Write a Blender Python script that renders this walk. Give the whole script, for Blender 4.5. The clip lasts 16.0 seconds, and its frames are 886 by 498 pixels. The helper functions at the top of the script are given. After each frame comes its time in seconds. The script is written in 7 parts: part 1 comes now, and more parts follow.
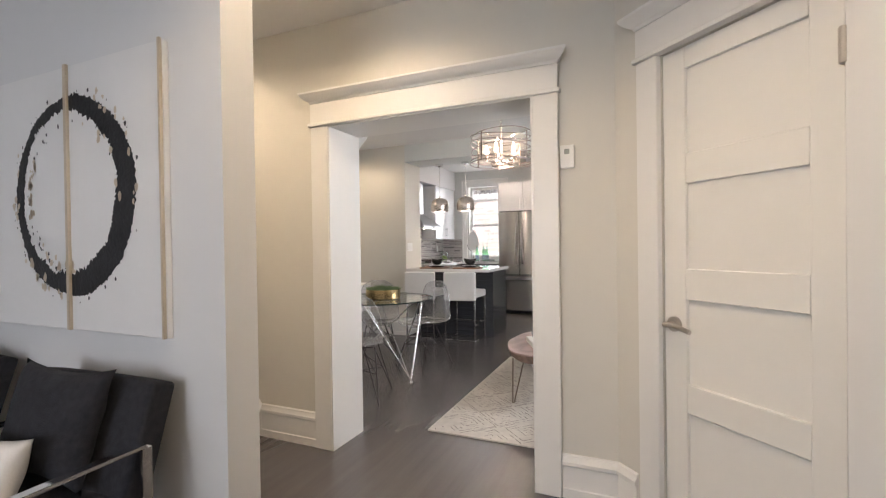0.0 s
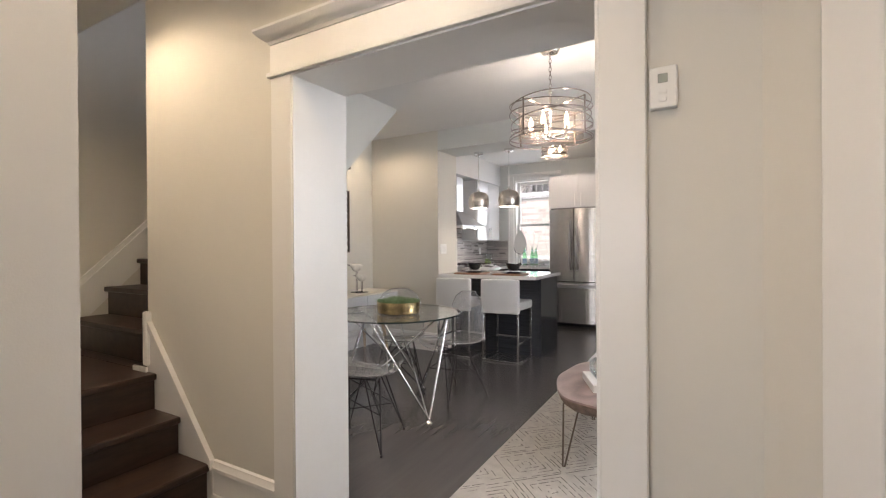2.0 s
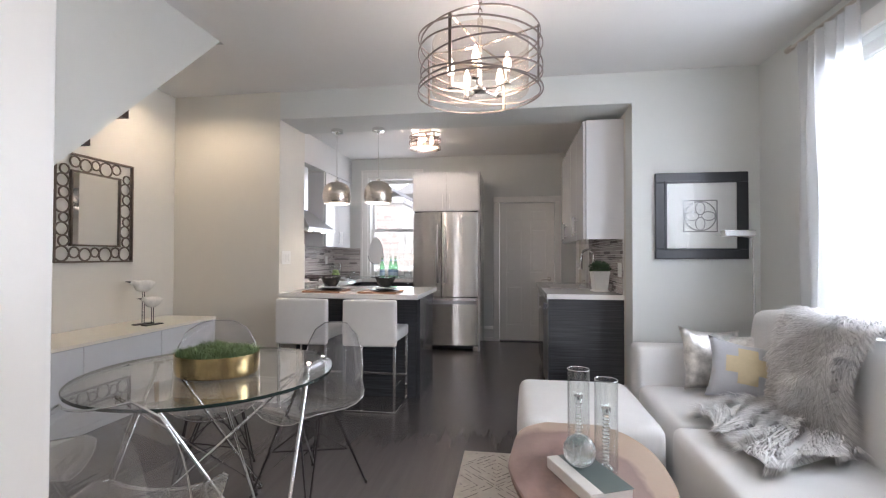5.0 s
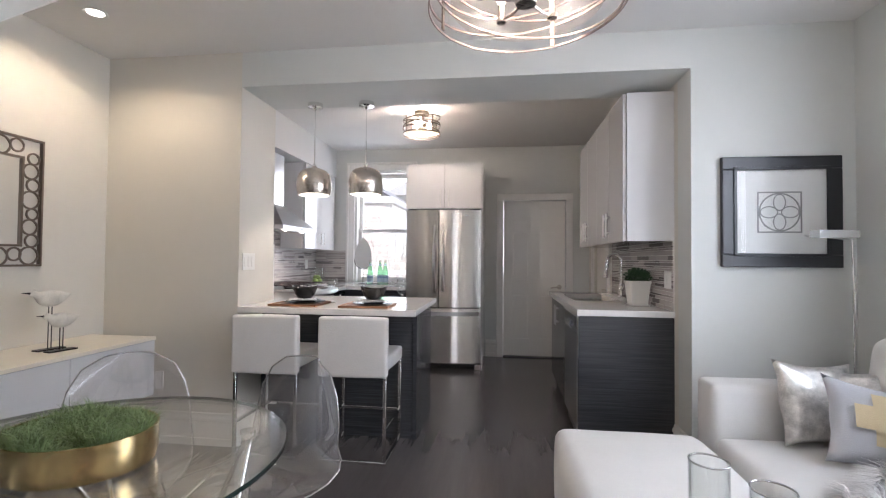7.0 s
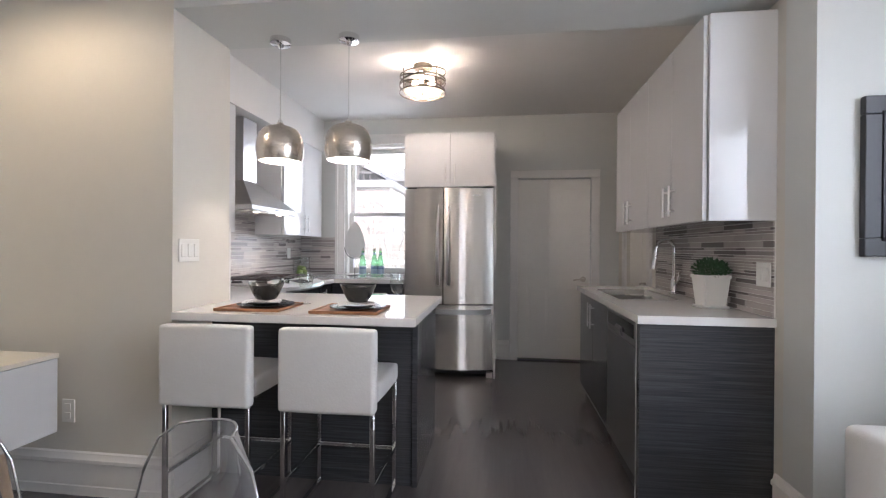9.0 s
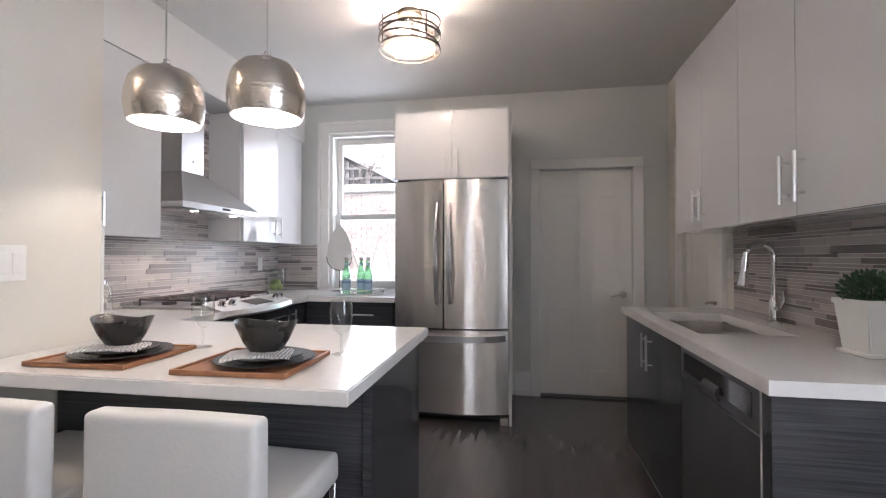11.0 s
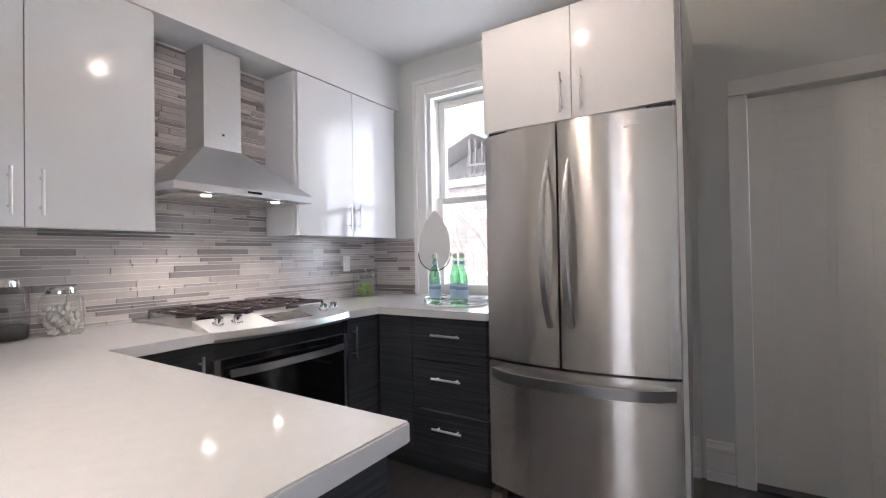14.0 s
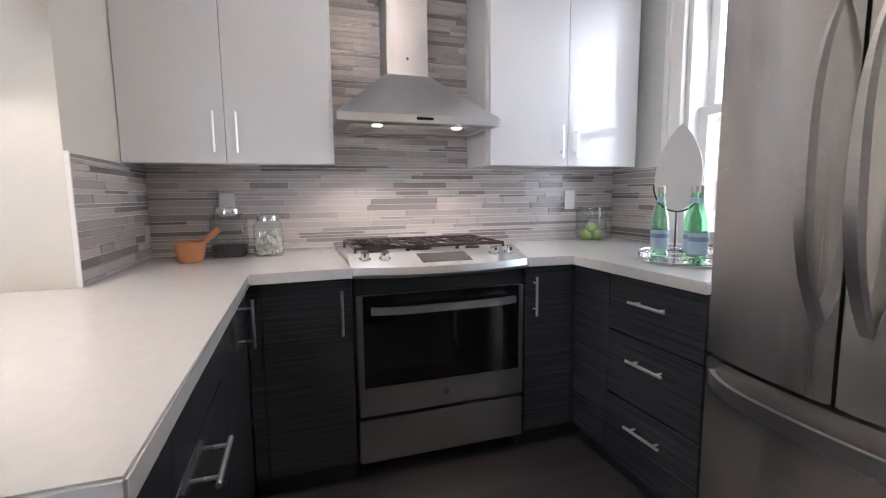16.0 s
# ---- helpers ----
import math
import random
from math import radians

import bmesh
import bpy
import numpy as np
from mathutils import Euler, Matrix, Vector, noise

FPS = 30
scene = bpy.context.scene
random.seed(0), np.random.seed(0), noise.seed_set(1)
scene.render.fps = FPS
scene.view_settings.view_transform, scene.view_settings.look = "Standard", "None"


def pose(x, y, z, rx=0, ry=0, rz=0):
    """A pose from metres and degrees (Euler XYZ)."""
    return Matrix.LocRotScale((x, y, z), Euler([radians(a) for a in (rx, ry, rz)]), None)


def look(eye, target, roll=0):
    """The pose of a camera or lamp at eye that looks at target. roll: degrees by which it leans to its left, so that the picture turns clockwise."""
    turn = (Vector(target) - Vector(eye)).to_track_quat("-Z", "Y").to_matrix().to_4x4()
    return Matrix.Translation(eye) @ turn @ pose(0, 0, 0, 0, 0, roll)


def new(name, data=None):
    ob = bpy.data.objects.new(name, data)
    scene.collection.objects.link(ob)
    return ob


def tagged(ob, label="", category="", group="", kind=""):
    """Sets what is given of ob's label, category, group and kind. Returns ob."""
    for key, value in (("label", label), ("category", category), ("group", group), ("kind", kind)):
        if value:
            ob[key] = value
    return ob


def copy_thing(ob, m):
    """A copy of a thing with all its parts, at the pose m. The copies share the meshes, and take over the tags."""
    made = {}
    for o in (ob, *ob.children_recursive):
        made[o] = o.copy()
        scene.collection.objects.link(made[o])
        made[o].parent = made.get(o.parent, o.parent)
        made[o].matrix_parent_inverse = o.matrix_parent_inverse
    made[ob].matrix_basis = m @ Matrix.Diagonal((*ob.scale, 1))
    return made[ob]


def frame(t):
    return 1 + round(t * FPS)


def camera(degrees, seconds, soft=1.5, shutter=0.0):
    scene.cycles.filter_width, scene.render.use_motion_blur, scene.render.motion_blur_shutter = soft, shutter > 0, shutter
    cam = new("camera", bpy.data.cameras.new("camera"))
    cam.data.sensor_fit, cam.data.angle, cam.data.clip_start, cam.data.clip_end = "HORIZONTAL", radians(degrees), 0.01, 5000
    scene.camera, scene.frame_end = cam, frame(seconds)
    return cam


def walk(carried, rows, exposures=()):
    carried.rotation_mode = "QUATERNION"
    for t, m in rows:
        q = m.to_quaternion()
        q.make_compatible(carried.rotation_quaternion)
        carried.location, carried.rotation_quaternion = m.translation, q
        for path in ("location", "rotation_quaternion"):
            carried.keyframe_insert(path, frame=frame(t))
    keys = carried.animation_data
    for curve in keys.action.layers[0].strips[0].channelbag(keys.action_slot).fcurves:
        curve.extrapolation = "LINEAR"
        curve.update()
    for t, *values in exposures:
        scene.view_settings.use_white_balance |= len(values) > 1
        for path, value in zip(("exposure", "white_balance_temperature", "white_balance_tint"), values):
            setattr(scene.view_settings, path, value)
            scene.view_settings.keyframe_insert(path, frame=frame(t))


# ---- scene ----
cam = camera(88.7, 16.0, soft=1.2)
PATH = [
    (0, (0.583, 0.258, 1.236), (-0.212, 2.094, 1.219), -0.8),
    (0.5, (0.526, 0.489, 1.231), (-0.352, 2.285, 1.215), -0.6),
    (1, (0.489, 0.713, 1.236), (-0.451, 2.479, 1.215), -0.6),
    (1.5, (0.445, 0.94, 1.239), (-0.538, 2.681, 1.215), -0.5),
    (2, (0.362, 1.162, 1.233), (-0.637, 2.895, 1.226), -0.4),
    (2.5, (0.231, 1.38, 1.236), (-0.726, 3.135, 1.245), -0.2),
    (3, (0.087, 1.575, 1.225), (-0.785, 3.375, 1.25), -0.1),
    (3.5, (-0.054, 1.741, 1.236), (-0.794, 3.599, 1.256), 0.1),
    (4, (-0.175, 1.901, 1.224), (-0.758, 3.816, 1.251), -0.1),
    (4.5, (-0.307, 2.049, 1.23), (-0.725, 4.002, 1.254), -0.1),
    (4.7, (-0.360, 2.117, 1.23), (-0.719, 4.081, 1.257), -0.1),
    (6.8, (-0.611, 2.888, 1.24), (-0.819, 4.877, 1.283), 0.5),
    (7, (-0.641, 2.974, 1.24), (-0.895, 4.957, 1.287), 0.5),
    (7.5, (-0.686, 3.164, 1.234), (-1.009, 5.137, 1.283), 0.8),
    (8, (-0.737, 3.357, 1.23), (-1.052, 5.332, 1.254), 0.8),
    (8.5, (-0.775, 3.562, 1.234), (-1.051, 5.543, 1.228), 0.6),
    (9, (-0.791, 3.783, 1.236), (-1.047, 5.766, 1.231), 0.4),
    (9.2, (-0.798, 3.858, 1.231), (-1.049, 5.842, 1.23), 0.4),
    (11.3, (-0.752, 4.905, 1.237), (-1.113, 6.872, 1.271), -0.2),
    (11.5, (-0.747, 5.001, 1.234), (-1.115, 6.966, 1.254), -0.4),
    (12, (-0.762, 5.226, 1.204), (-1.156, 7.187, 1.214), -1.0),
    (12.5, (-0.736, 5.451, 1.225), (-1.236, 7.387, 1.219), -1.2),
    (13, (-0.731, 5.667, 1.223), (-1.376, 7.56, 1.236), -1.2),
    (13.5, (-0.714, 5.889, 1.211), (-1.559, 7.702, 1.248), -1.1),
    (14, (-0.681, 6.079, 1.217), (-1.762, 7.762, 1.244), -1.0),
    (14.5, (-0.655, 6.289, 1.216), (-1.991, 7.777, 1.199), -0.8),
    (15, (-0.646, 6.526, 1.205), (-2.223, 7.751, 1.085), -0.5),
    (15.5, (-0.654, 6.749, 1.199), (-2.42, 7.665, 0.988), -0.6),
    (16, (-0.677, 6.905, 1.195), (-2.564, 7.526, 0.964), -0.6),
]
EXPOSURES = [(0.0, 0.34, 6600, 16), (2.5, 0.2, 6500, 16), (4.5, 0.26, 6250, 17), (9.0, 0.38, 6150, 17), (12.0, 0.38, 6150, 18), (16.0, 0.42, 6100, 17)]
walk(cam, [(t, look(eye, target, roll)) for t, eye, target, roll in PATH], EXPOSURES)

# ---- world and large lights ----
world = bpy.data.worlds.new("world")
scene.world = world
world.use_nodes = True
wn = world.node_tree
sky = wn.nodes.new("ShaderNodeTexSky")
sky.sky_type = 'NISHITA'
sky.sun_disc = False
sky.sun_elevation, sky.sun_rotation = radians(47), radians(222)
sky.air_density, sky.dust_density = 1.0, 2.5
wn.links.new(sky.outputs[0], wn.nodes["Background"].inputs[0])
wn.nodes["Background"].inputs[1].default_value = 0.14


def lamp(name, kind, m, energy, color=(1, 1, 1), size=0.1, size_y=None, spot=None):
    data = bpy.data.lights.new(name, kind)
    data.energy, data.color = energy, color
    if kind == 'AREA':
        data.shape = 'RECTANGLE'
        data.size, data.size_y = size, size_y or size
    elif kind == 'SUN':
        data.angle = radians(size)
    else:
        data.shadow_soft_size = size
    if spot:
        data.spot_size, data.spot_blend = radians(spot), 0.6
    ob = new(name, data)
    ob.matrix_world = m
    return ob


WARM, BULB, DAY = (1.0, 0.80, 0.55), (1.0, 0.84, 0.68), (0.86, 0.93, 1.0)
SOFTW = (1.0, 0.88, 0.74)
lamp("sun", 'SUN', look((-8, -9, 13), (0, 0, 0)), 4.6, (1.0, 0.96, 0.90), 3.0)
# daylight standing in the window openings
lamp("window_daylight", 'AREA', look((-2.2, 9.02, 1.7), (-2.2, 8, 1.55)), 8.5, DAY, 0.72, 1.5)
lamp("side_window_daylight", 'AREA', look((1.46, 4.25, 1.55), (0, 4.25, 1.2)), 38, DAY, 1.5, 1.5)
lamp("front_window_daylight", 'AREA', look((-1.0, -2.9, 1.5), (-1.0, 0, 1.3)), 26, DAY, 2.2, 1.7)
# recessed lights: one seen, two inferred from wall glow, last two added as fill
POTS = [(-2.92, 5.23, 2.62), (-0.70, 1.90, 2.60), (-2.1, 2.02, 2.60), (0.75, 0.9, 2.60), (-0.2, 1.0, 2.60)]
for p in POTS:
    lamp("pot_and_fill_beam", 'SPOT', look((p[0], p[1], p[2] - 0.012), (p[0], p[1], 0)), (50 if p[0] < -1 else 37) if p[1] < 3 else 30, WARM, 0.05, spot=155)

# ---- materials ----
MATS = {}


def mat(name, color, rough=0.5, metal=0.0, vary=0.06, scale=6.0, bump=0.0, bscale=60.0, stretch=(1, 1, 1), coat=0.0, spec=0.5,
        rvary=0.0, emit=None, sheen=0.0, random_vary=0.0, coord='Object'):
    m = bpy.data.materials.new(name)
    m.use_nodes = True
    nt = m.node_tree
    b = nt.nodes["Principled BSDF"]
    b.inputs["Base Color"].default_value = (*color, 1)
    b.inputs["Roughness"].default_value = rough
    b.inputs["Metallic"].default_value = metal
    b.inputs["Coat Weight"].default_value = coat
    b.inputs["Coat Roughness"].default_value = 0.04
    b.inputs["Specular IOR Level"].default_value = spec
    b.inputs["Sheen Weight"].default_value = sheen
    tc = nt.nodes.new("ShaderNodeTexCoord")
    mp = nt.nodes.new("ShaderNodeMapping")
    mp.inputs["Scale"].default_value = stretch
    nt.links.new(tc.outputs[coord], mp.inputs[0])
    if vary or rvary or random_vary:
        n1 = nt.nodes.new("ShaderNodeTexNoise")
        n1.inputs["Scale"].default_value, n1.inputs["Detail"].default_value = scale, 6
        n2 = nt.nodes.new("ShaderNodeTexNoise")
        n2.inputs["Scale"].default_value, n2.inputs["Detail"].default_value = scale * 9, 3
        nt.links.new(mp.outputs[0], n1.inputs[0]), nt.links.new(mp.outputs[0], n2.inputs[0])
        mixn = nt.nodes.new("ShaderNodeMath")
        mixn.operation = 'MULTIPLY_ADD'
        mixn.inputs[1].default_value = 0.35
        nt.links.new(n2.outputs[0], mixn.inputs[0]), nt.links.new(n1.outputs[0], mixn.inputs[2])
        mr = nt.nodes.new("ShaderNodeMapRange")
        mr.inputs[1].default_value, mr.inputs[2].default_value = 0.4, 0.95
        mr.inputs[3].default_value, mr.inputs[4].default_value = 1 - vary, 1 + vary
        nt.links.new(mixn.outputs[0], mr.inputs[0])
        last = mr.outputs[0]
        if random_vary:
            oi = nt.nodes.new("ShaderNodeObjectInfo")
            m3 = nt.nodes.new("ShaderNodeMapRange")
            m3.inputs[3].default_value, m3.inputs[4].default_value = 1 - random_vary, 1 + random_vary
            nt.links.new(oi.outputs["Random"], m3.inputs[0])
            mm = nt.nodes.new("ShaderNodeMath")
            mm.operation = 'MULTIPLY'
            nt.links.new(last, mm.inputs[0]), nt.links.new(m3.outputs[0], mm.inputs[1])
            last = mm.outputs[0]
        mx = nt.nodes.new("ShaderNodeVectorMath")
        mx.operation = 'SCALE'
        mx.inputs[0].default_value = color
        nt.links.new(last, mx.inputs["Scale"])
        nt.links.new(mx.outputs[0], b.inputs["Base Color"])
        if rvary:
            r2 = nt.nodes.new("ShaderNodeMapRange")
            r2.inputs[1].default_value, r2.inputs[2].default_value = 0.4, 0.95
            r2.inputs[3].default_value, r2.inputs[4].default_value = max(rough - rvary, 0.02), rough + rvary
            nt.links.new(mixn.outputs[0], r2.inputs[0]), nt.links.new(r2.outputs[0], b.inputs["Roughness"])
    if bump:
        nb = nt.nodes.new("ShaderNodeTexNoise")
        nb.inputs["Scale"].default_value, nb.inputs["Detail"].default_value = bscale, 5
        bp = nt.nodes.new("ShaderNodeBump")
        bp.inputs["Strength"].default_value, bp.inputs["Distance"].default_value = bump, 0.004
        nt.links.new(mp.outputs[0], nb.inputs[0]), nt.links.new(nb.outputs[0], bp.inputs["Height"]), nt.links.new(bp.outputs[0], b.inputs["Normal"])
    if emit:
        b.inputs["Emission Color"].default_value, b.inputs["Emission Strength"].default_value = (*emit[0], 1), emit[1]
    MATS[name] = m
    return m


def streak(name, dark, light, rough, axis_scale, lo=0.42, hi=0.68, coat=0.0, bump=0.15, fine=3.0):
    """Streaked grain: noise drawn out along one axis."""
    m = mat(name, dark, rough, vary=0, coat=coat)
    nt = m.node_tree
    b, mp = nt.nodes["Principled BSDF"], [n for n in nt.nodes if n.type == 'MAPPING'][0]
    mp.inputs["Scale"].default_value = axis_scale
    n1 = nt.nodes.new("ShaderNodeTexNoise")
    n1.inputs["Scale"].default_value, n1.inputs["Detail"].default_value, n1.inputs["Roughness"].default_value = fine, 9, 0.7
    cr = nt.nodes.new("ShaderNodeValToRGB")
    cr.color_ramp.elements[0].position, cr.color_ramp.elements[1].position = lo, hi
    cr.color_ramp.elements[0].color, cr.color_ramp.elements[1].color = (*dark, 1), (*light, 1)
    bp = nt.nodes.new("ShaderNodeBump")
    bp.inputs["Strength"].default_value, bp.inputs["Distance"].default_value = bump, 0.002
    nt.links.new(mp.outputs[0], n1.inputs[0]), nt.links.new(n1.outputs[0], cr.inputs[0]), nt.links.new(cr.outputs[0], b.inputs["Base Color"])
    nt.links.new(n1.outputs[0], bp.inputs["Height"]), nt.links.new(bp.outputs[0], b.inputs["Normal"])
    return m


def clear(name, tint=(1, 1, 1), rough=0.0, face=0.05, edge=0.75, power=3.5, haze=0.0):
    """Thin clear glass or acrylic: see-through, with a gloss that grows towards grazing angles."""
    m = bpy.data.materials.new(name)
    m.use_nodes = True
    nt = m.node_tree
    nt.nodes.remove(nt.nodes["Principled BSDF"])
    tr, gl, lw, mx = (nt.nodes.new("ShaderNode" + k) for k in ("BsdfTransparent", "BsdfGlossy", "LayerWeight", "MixShader"))
    tr.inputs[0].default_value = (*tint, 1)
    gl.inputs["Roughness"].default_value = rough
    lw.inputs["Blend"].default_value = 0.5
    pw, ma = nt.nodes.new("ShaderNodeMath"), nt.nodes.new("ShaderNodeMath")
    pw.operation, pw.inputs[1].default_value = 'POWER', power
    ma.operation, ma.use_clamp = 'MULTIPLY_ADD', True
    ma.inputs[1].default_value, ma.inputs[2].default_value = edge, face
    nt.links.new(lw.outputs["Facing"], pw.inputs[0]), nt.links.new(pw.outputs[0], ma.inputs[0])
    nt.links.new(ma.outputs[0], mx.inputs[0]), nt.links.new(tr.outputs[0], mx.inputs[1]), nt.links.new(gl.outputs[0], mx.inputs[2])
    out = mx.outputs[0]
    if haze:
        df, hz = nt.nodes.new("ShaderNodeBsdfTranslucent"), nt.nodes.new("ShaderNodeMixShader")
        df.inputs[0].default_value, hz.inputs[0].default_value = (0.9, 0.9, 0.92, 1), haze
        nt.links.new(out, hz.inputs[1]), nt.links.new(df.outputs[0], hz.inputs[2])
        out = hz.outputs[0]
    nt.links.new(out, nt.nodes["Material Output"].inputs[0])
    MATS[name] = m
    return m


PAINT = mat("wall_paint", (0.66, 0.635, 0.575), 0.55, vary=0.025, scale=1.2, bump=0.12, bscale=240)
# same wall paint, cooled: the windows' daylight is put into this colour
PAINT_DAYLIT = mat("daylit_wall_paint", (0.645, 0.66, 0.64), 0.55, vary=0.025, scale=1.2, bump=0.12, bscale=240)
PAINT_WHITE = mat("white_wall_paint", (0.70, 0.70, 0.695), 0.55, vary=0.02, scale=1.2, bump=0.12, bscale=240)
CEIL = mat("ceiling_paint", (0.73, 0.725, 0.71), 0.7, vary=0.02, scale=0.8, bump=0.1, bscale=200)
TRIM = mat("trim_paint", (0.78, 0.77, 0.745), 0.32, vary=0.02, scale=3, bump=0.05, bscale=90)
DOORP = mat("door_paint", (0.80, 0.785, 0.74), 0.34, vary=0.02, scale=3, bump=0.05, bscale=90)
FLOOR = streak("dark_floor", (0.068, 0.062, 0.063), (0.096, 0.086, 0.087), 0.27, (7, 0.5, 7), 0.25, 0.8, bump=0.015, fine=2.2)
FLOOR.node_tree.nodes["Principled BSDF"].inputs["Specular IOR Level"].default_value = 1.0
STAIR = streak("stair_wood", (0.022, 0.014, 0.011), (0.075, 0.045, 0.033), 0.3, (6, 1.0, 6), 0.3, 0.75, bump=0.2, fine=2.5)
GLOSSW = mat("gloss_white", (0.68, 0.68, 0.685), 0.05, vary=0.01, scale=1.5, coat=0.0)
DARKLAM = streak("dark_laminate", (0.034, 0.035, 0.040), (0.090, 0.094, 0.106), 0.16, (0.8, 0.8, 48), 0.42, 0.86, coat=0.3, bump=0.03, fine=2.6)
QUARTZ = mat("white_quartz", (0.75, 0.735, 0.715), 0.11, vary=0.03, scale=30, coat=0.2)
STEEL = mat("brushed_steel", (0.82, 0.79, 0.75), 0.27, 1.0, vary=0.02, scale=2, stretch=(40, 40, 0.4), bump=0.5, bscale=0.3)


def brushed(m, amount):
    """Grain that lies level, so that reflections draw out up and down."""
    nt = m.node_tree
    b, tg = nt.nodes["Principled BSDF"], nt.nodes.new("ShaderNodeTangent")
    tg.direction_type, tg.axis = 'RADIAL', 'Z'
    b.inputs["Anisotropic"].default_value, b.inputs["Anisotropic Rotation"].default_value = amount, 0.25
    nt.links.new(tg.outputs[0], b.inputs["Tangent"])


brushed(STEEL, 1.0)
DARKSTEEL = mat("black_stainless", (0.20, 0.20, 0.21), 0.28, 0.9, vary=0.03, scale=2, stretch=(40, 40, 0.4))
brushed(DARKSTEEL, 0.6)
# range steel darkened; the dark floor mirrored in it is put into the colour
DIMSTEEL = mat("dimmed_oven_steel", (0.44, 0.43, 0.43), 0.32, 1.0, vary=0.04, scale=2, stretch=(0.6, 0.6, 60))
STEELH = mat("hood_steel", (0.66, 0.655, 0.655), 0.34, 1.0, vary=0.05, scale=2, stretch=(0.6, 0.6, 60), bump=0.04, bscale=12)
SATIN = mat("satin_steel", (0.82, 0.82, 0.81), 0.30, 1.0, vary=0)
CHROME = mat("chrome", (0.80, 0.80, 0.80), 0.07, 1.0, vary=0)
NICKEL = mat("satin_nickel", (0.56, 0.52, 0.47), 0.3, 1.0, vary=0.03)
BRASS = mat("brass", (0.62, 0.47, 0.24), 0.22, 1.0, vary=0.06, scale=3, stretch=(14, 14, 0.7))
CHAMP = mat("champagne_metal", (0.72, 0.66, 0.60), 0.26, 1.0, vary=0.05, bump=0.35, bscale=45)
nt = CHAMP.node_tree   # hammered dents
vor, mpc, bpc = nt.nodes.new("ShaderNodeTexVoronoi"), nt.nodes.new("ShaderNodeMapping"), [n for n in nt.nodes if n.type == 'BUMP'][0]
mpc.inputs["Scale"].default_value = (52, 52, 95)
nt.links.new([n for n in nt.nodes if n.type == 'TEX_COORD'][0].outputs["Object"], mpc.inputs[0]), nt.links.new(mpc.outputs[0], vor.inputs["Vector"])
vor.inputs["Scale"].default_value = 1.0
nt.links.new(vor.outputs["Distance"], bpc.inputs["Height"])
bpc.inputs["Strength"].default_value, bpc.inputs["Distance"].default_value = 0.22, 0.004
BRONZE = mat("aged_bronze", (0.20, 0.165, 0.14), 0.35, 0.9, vary=0.15, scale=20)
BLACKM = mat("black_metal", (0.022, 0.018, 0.02), 0.4, 0.6, vary=0.1)
BLACKG = mat("black_glass", (0.006, 0.006, 0.007), 0.06, vary=0)
BLACKP = mat("black_plastic", (0.02, 0.02, 0.022), 0.35, vary=0.05)
WHITEP = mat("white_plastic", (0.78, 0.78, 0.75), 0.3, vary=0.01)
LEATHER = mat("white_leather", (0.72, 0.71, 0.695), 0.42, vary=0.03, bump=0.25, bscale=120)
SOFA = mat("white_sofa_cloth", (0.64, 0.635, 0.625), 0.85, vary=0.04, scale=5, bump=0.5, bscale=260, sheen=0.3)
CHARCOAL = mat("charcoal_cloth", (0.029, 0.030, 0.036), 0.95, vary=0.3, scale=40, bump=0.6, bscale=220, sheen=0.03, spec=0.2)
# milky haze and mostly mirrored rims stand for white highlights on the acrylic
ACRYL = clear("clear_acrylic", (0.93, 0.94, 0.96), 0.04, 0.14, 0.9, 1.8, haze=0.15)
ACRYLRIM = clear("acrylic_rim", (0.86, 0.88, 0.90), 0.08, 0.7, 0.3, 1.2)
GLASS = clear("clear_glass", (0.975, 0.985, 0.98), 0.0, 0.07, 0.8, 3.2)
GREENG = clear("green_glass", (0.60, 0.92, 0.70), 0.02, 0.12, 0.8, 2)
SMOKEG = clear("smoked_glass", (0.80, 0.82, 0.82), 0.0, 0.08, 0.7, 3)
MIRROR = mat("mirror_glass", (0.85, 0.86, 0.86), 0.02, 1.0, vary=0)
BULBM = mat("bulb_glow", (1, 0.9, 0.75), 0.4, vary=0, emit=((1.0, 0.86, 0.68), 8.0))
LEDM = mat("led_glow", (1, 0.95, 0.9), 0.4, vary=0, emit=((1.0, 0.90, 0.76), 9.0))
HALOGEN = mat("halogen_glow", (1, 0.95, 0.9), 0.4, vary=0, emit=((1.0, 0.90, 0.76), 18.0))
WINGLASS = clear("window_glass", (0.97, 0.985, 0.98), 0.0, 0.04, 0.6, 4)
PICGLASS = clear("picture_glass", (0.98, 0.985, 0.985), 0.0, 0.025, 0.25, 4)

# ---- mesh helpers ----
ORIGIN = {}


def thing(name, at, label, category, group="", kind=""):
    ob = new(name)
    ob.location = at
    ob.empty_display_size = 0.1
    ORIGIN[ob] = Vector(at)
    return tagged(ob, label, category, group, kind)


def finish(bm, name, material, smooth=None):
    me = bpy.data.meshes.new(name)
    bmesh.ops.recalc_face_normals(bm, faces=bm.faces)
    lay = bm.faces.layers.int.get("level_face")
    level = [f[lay] for f in bm.faces] if lay else []
    if lay:
        bm.faces.layers.int.remove(lay)
    bm.to_mesh(me)
    bm.free()
    for m in material if isinstance(material, (list, tuple)) else [material]:
        me.materials.append(m)
    if smooth:
        for p in me.polygons:
            p.use_smooth = True
        me.set_sharp_from_angle(angle=radians(smooth))
        for p, flat_ in zip(me.polygons, level):
            if flat_:
                p.use_smooth = False
    return me


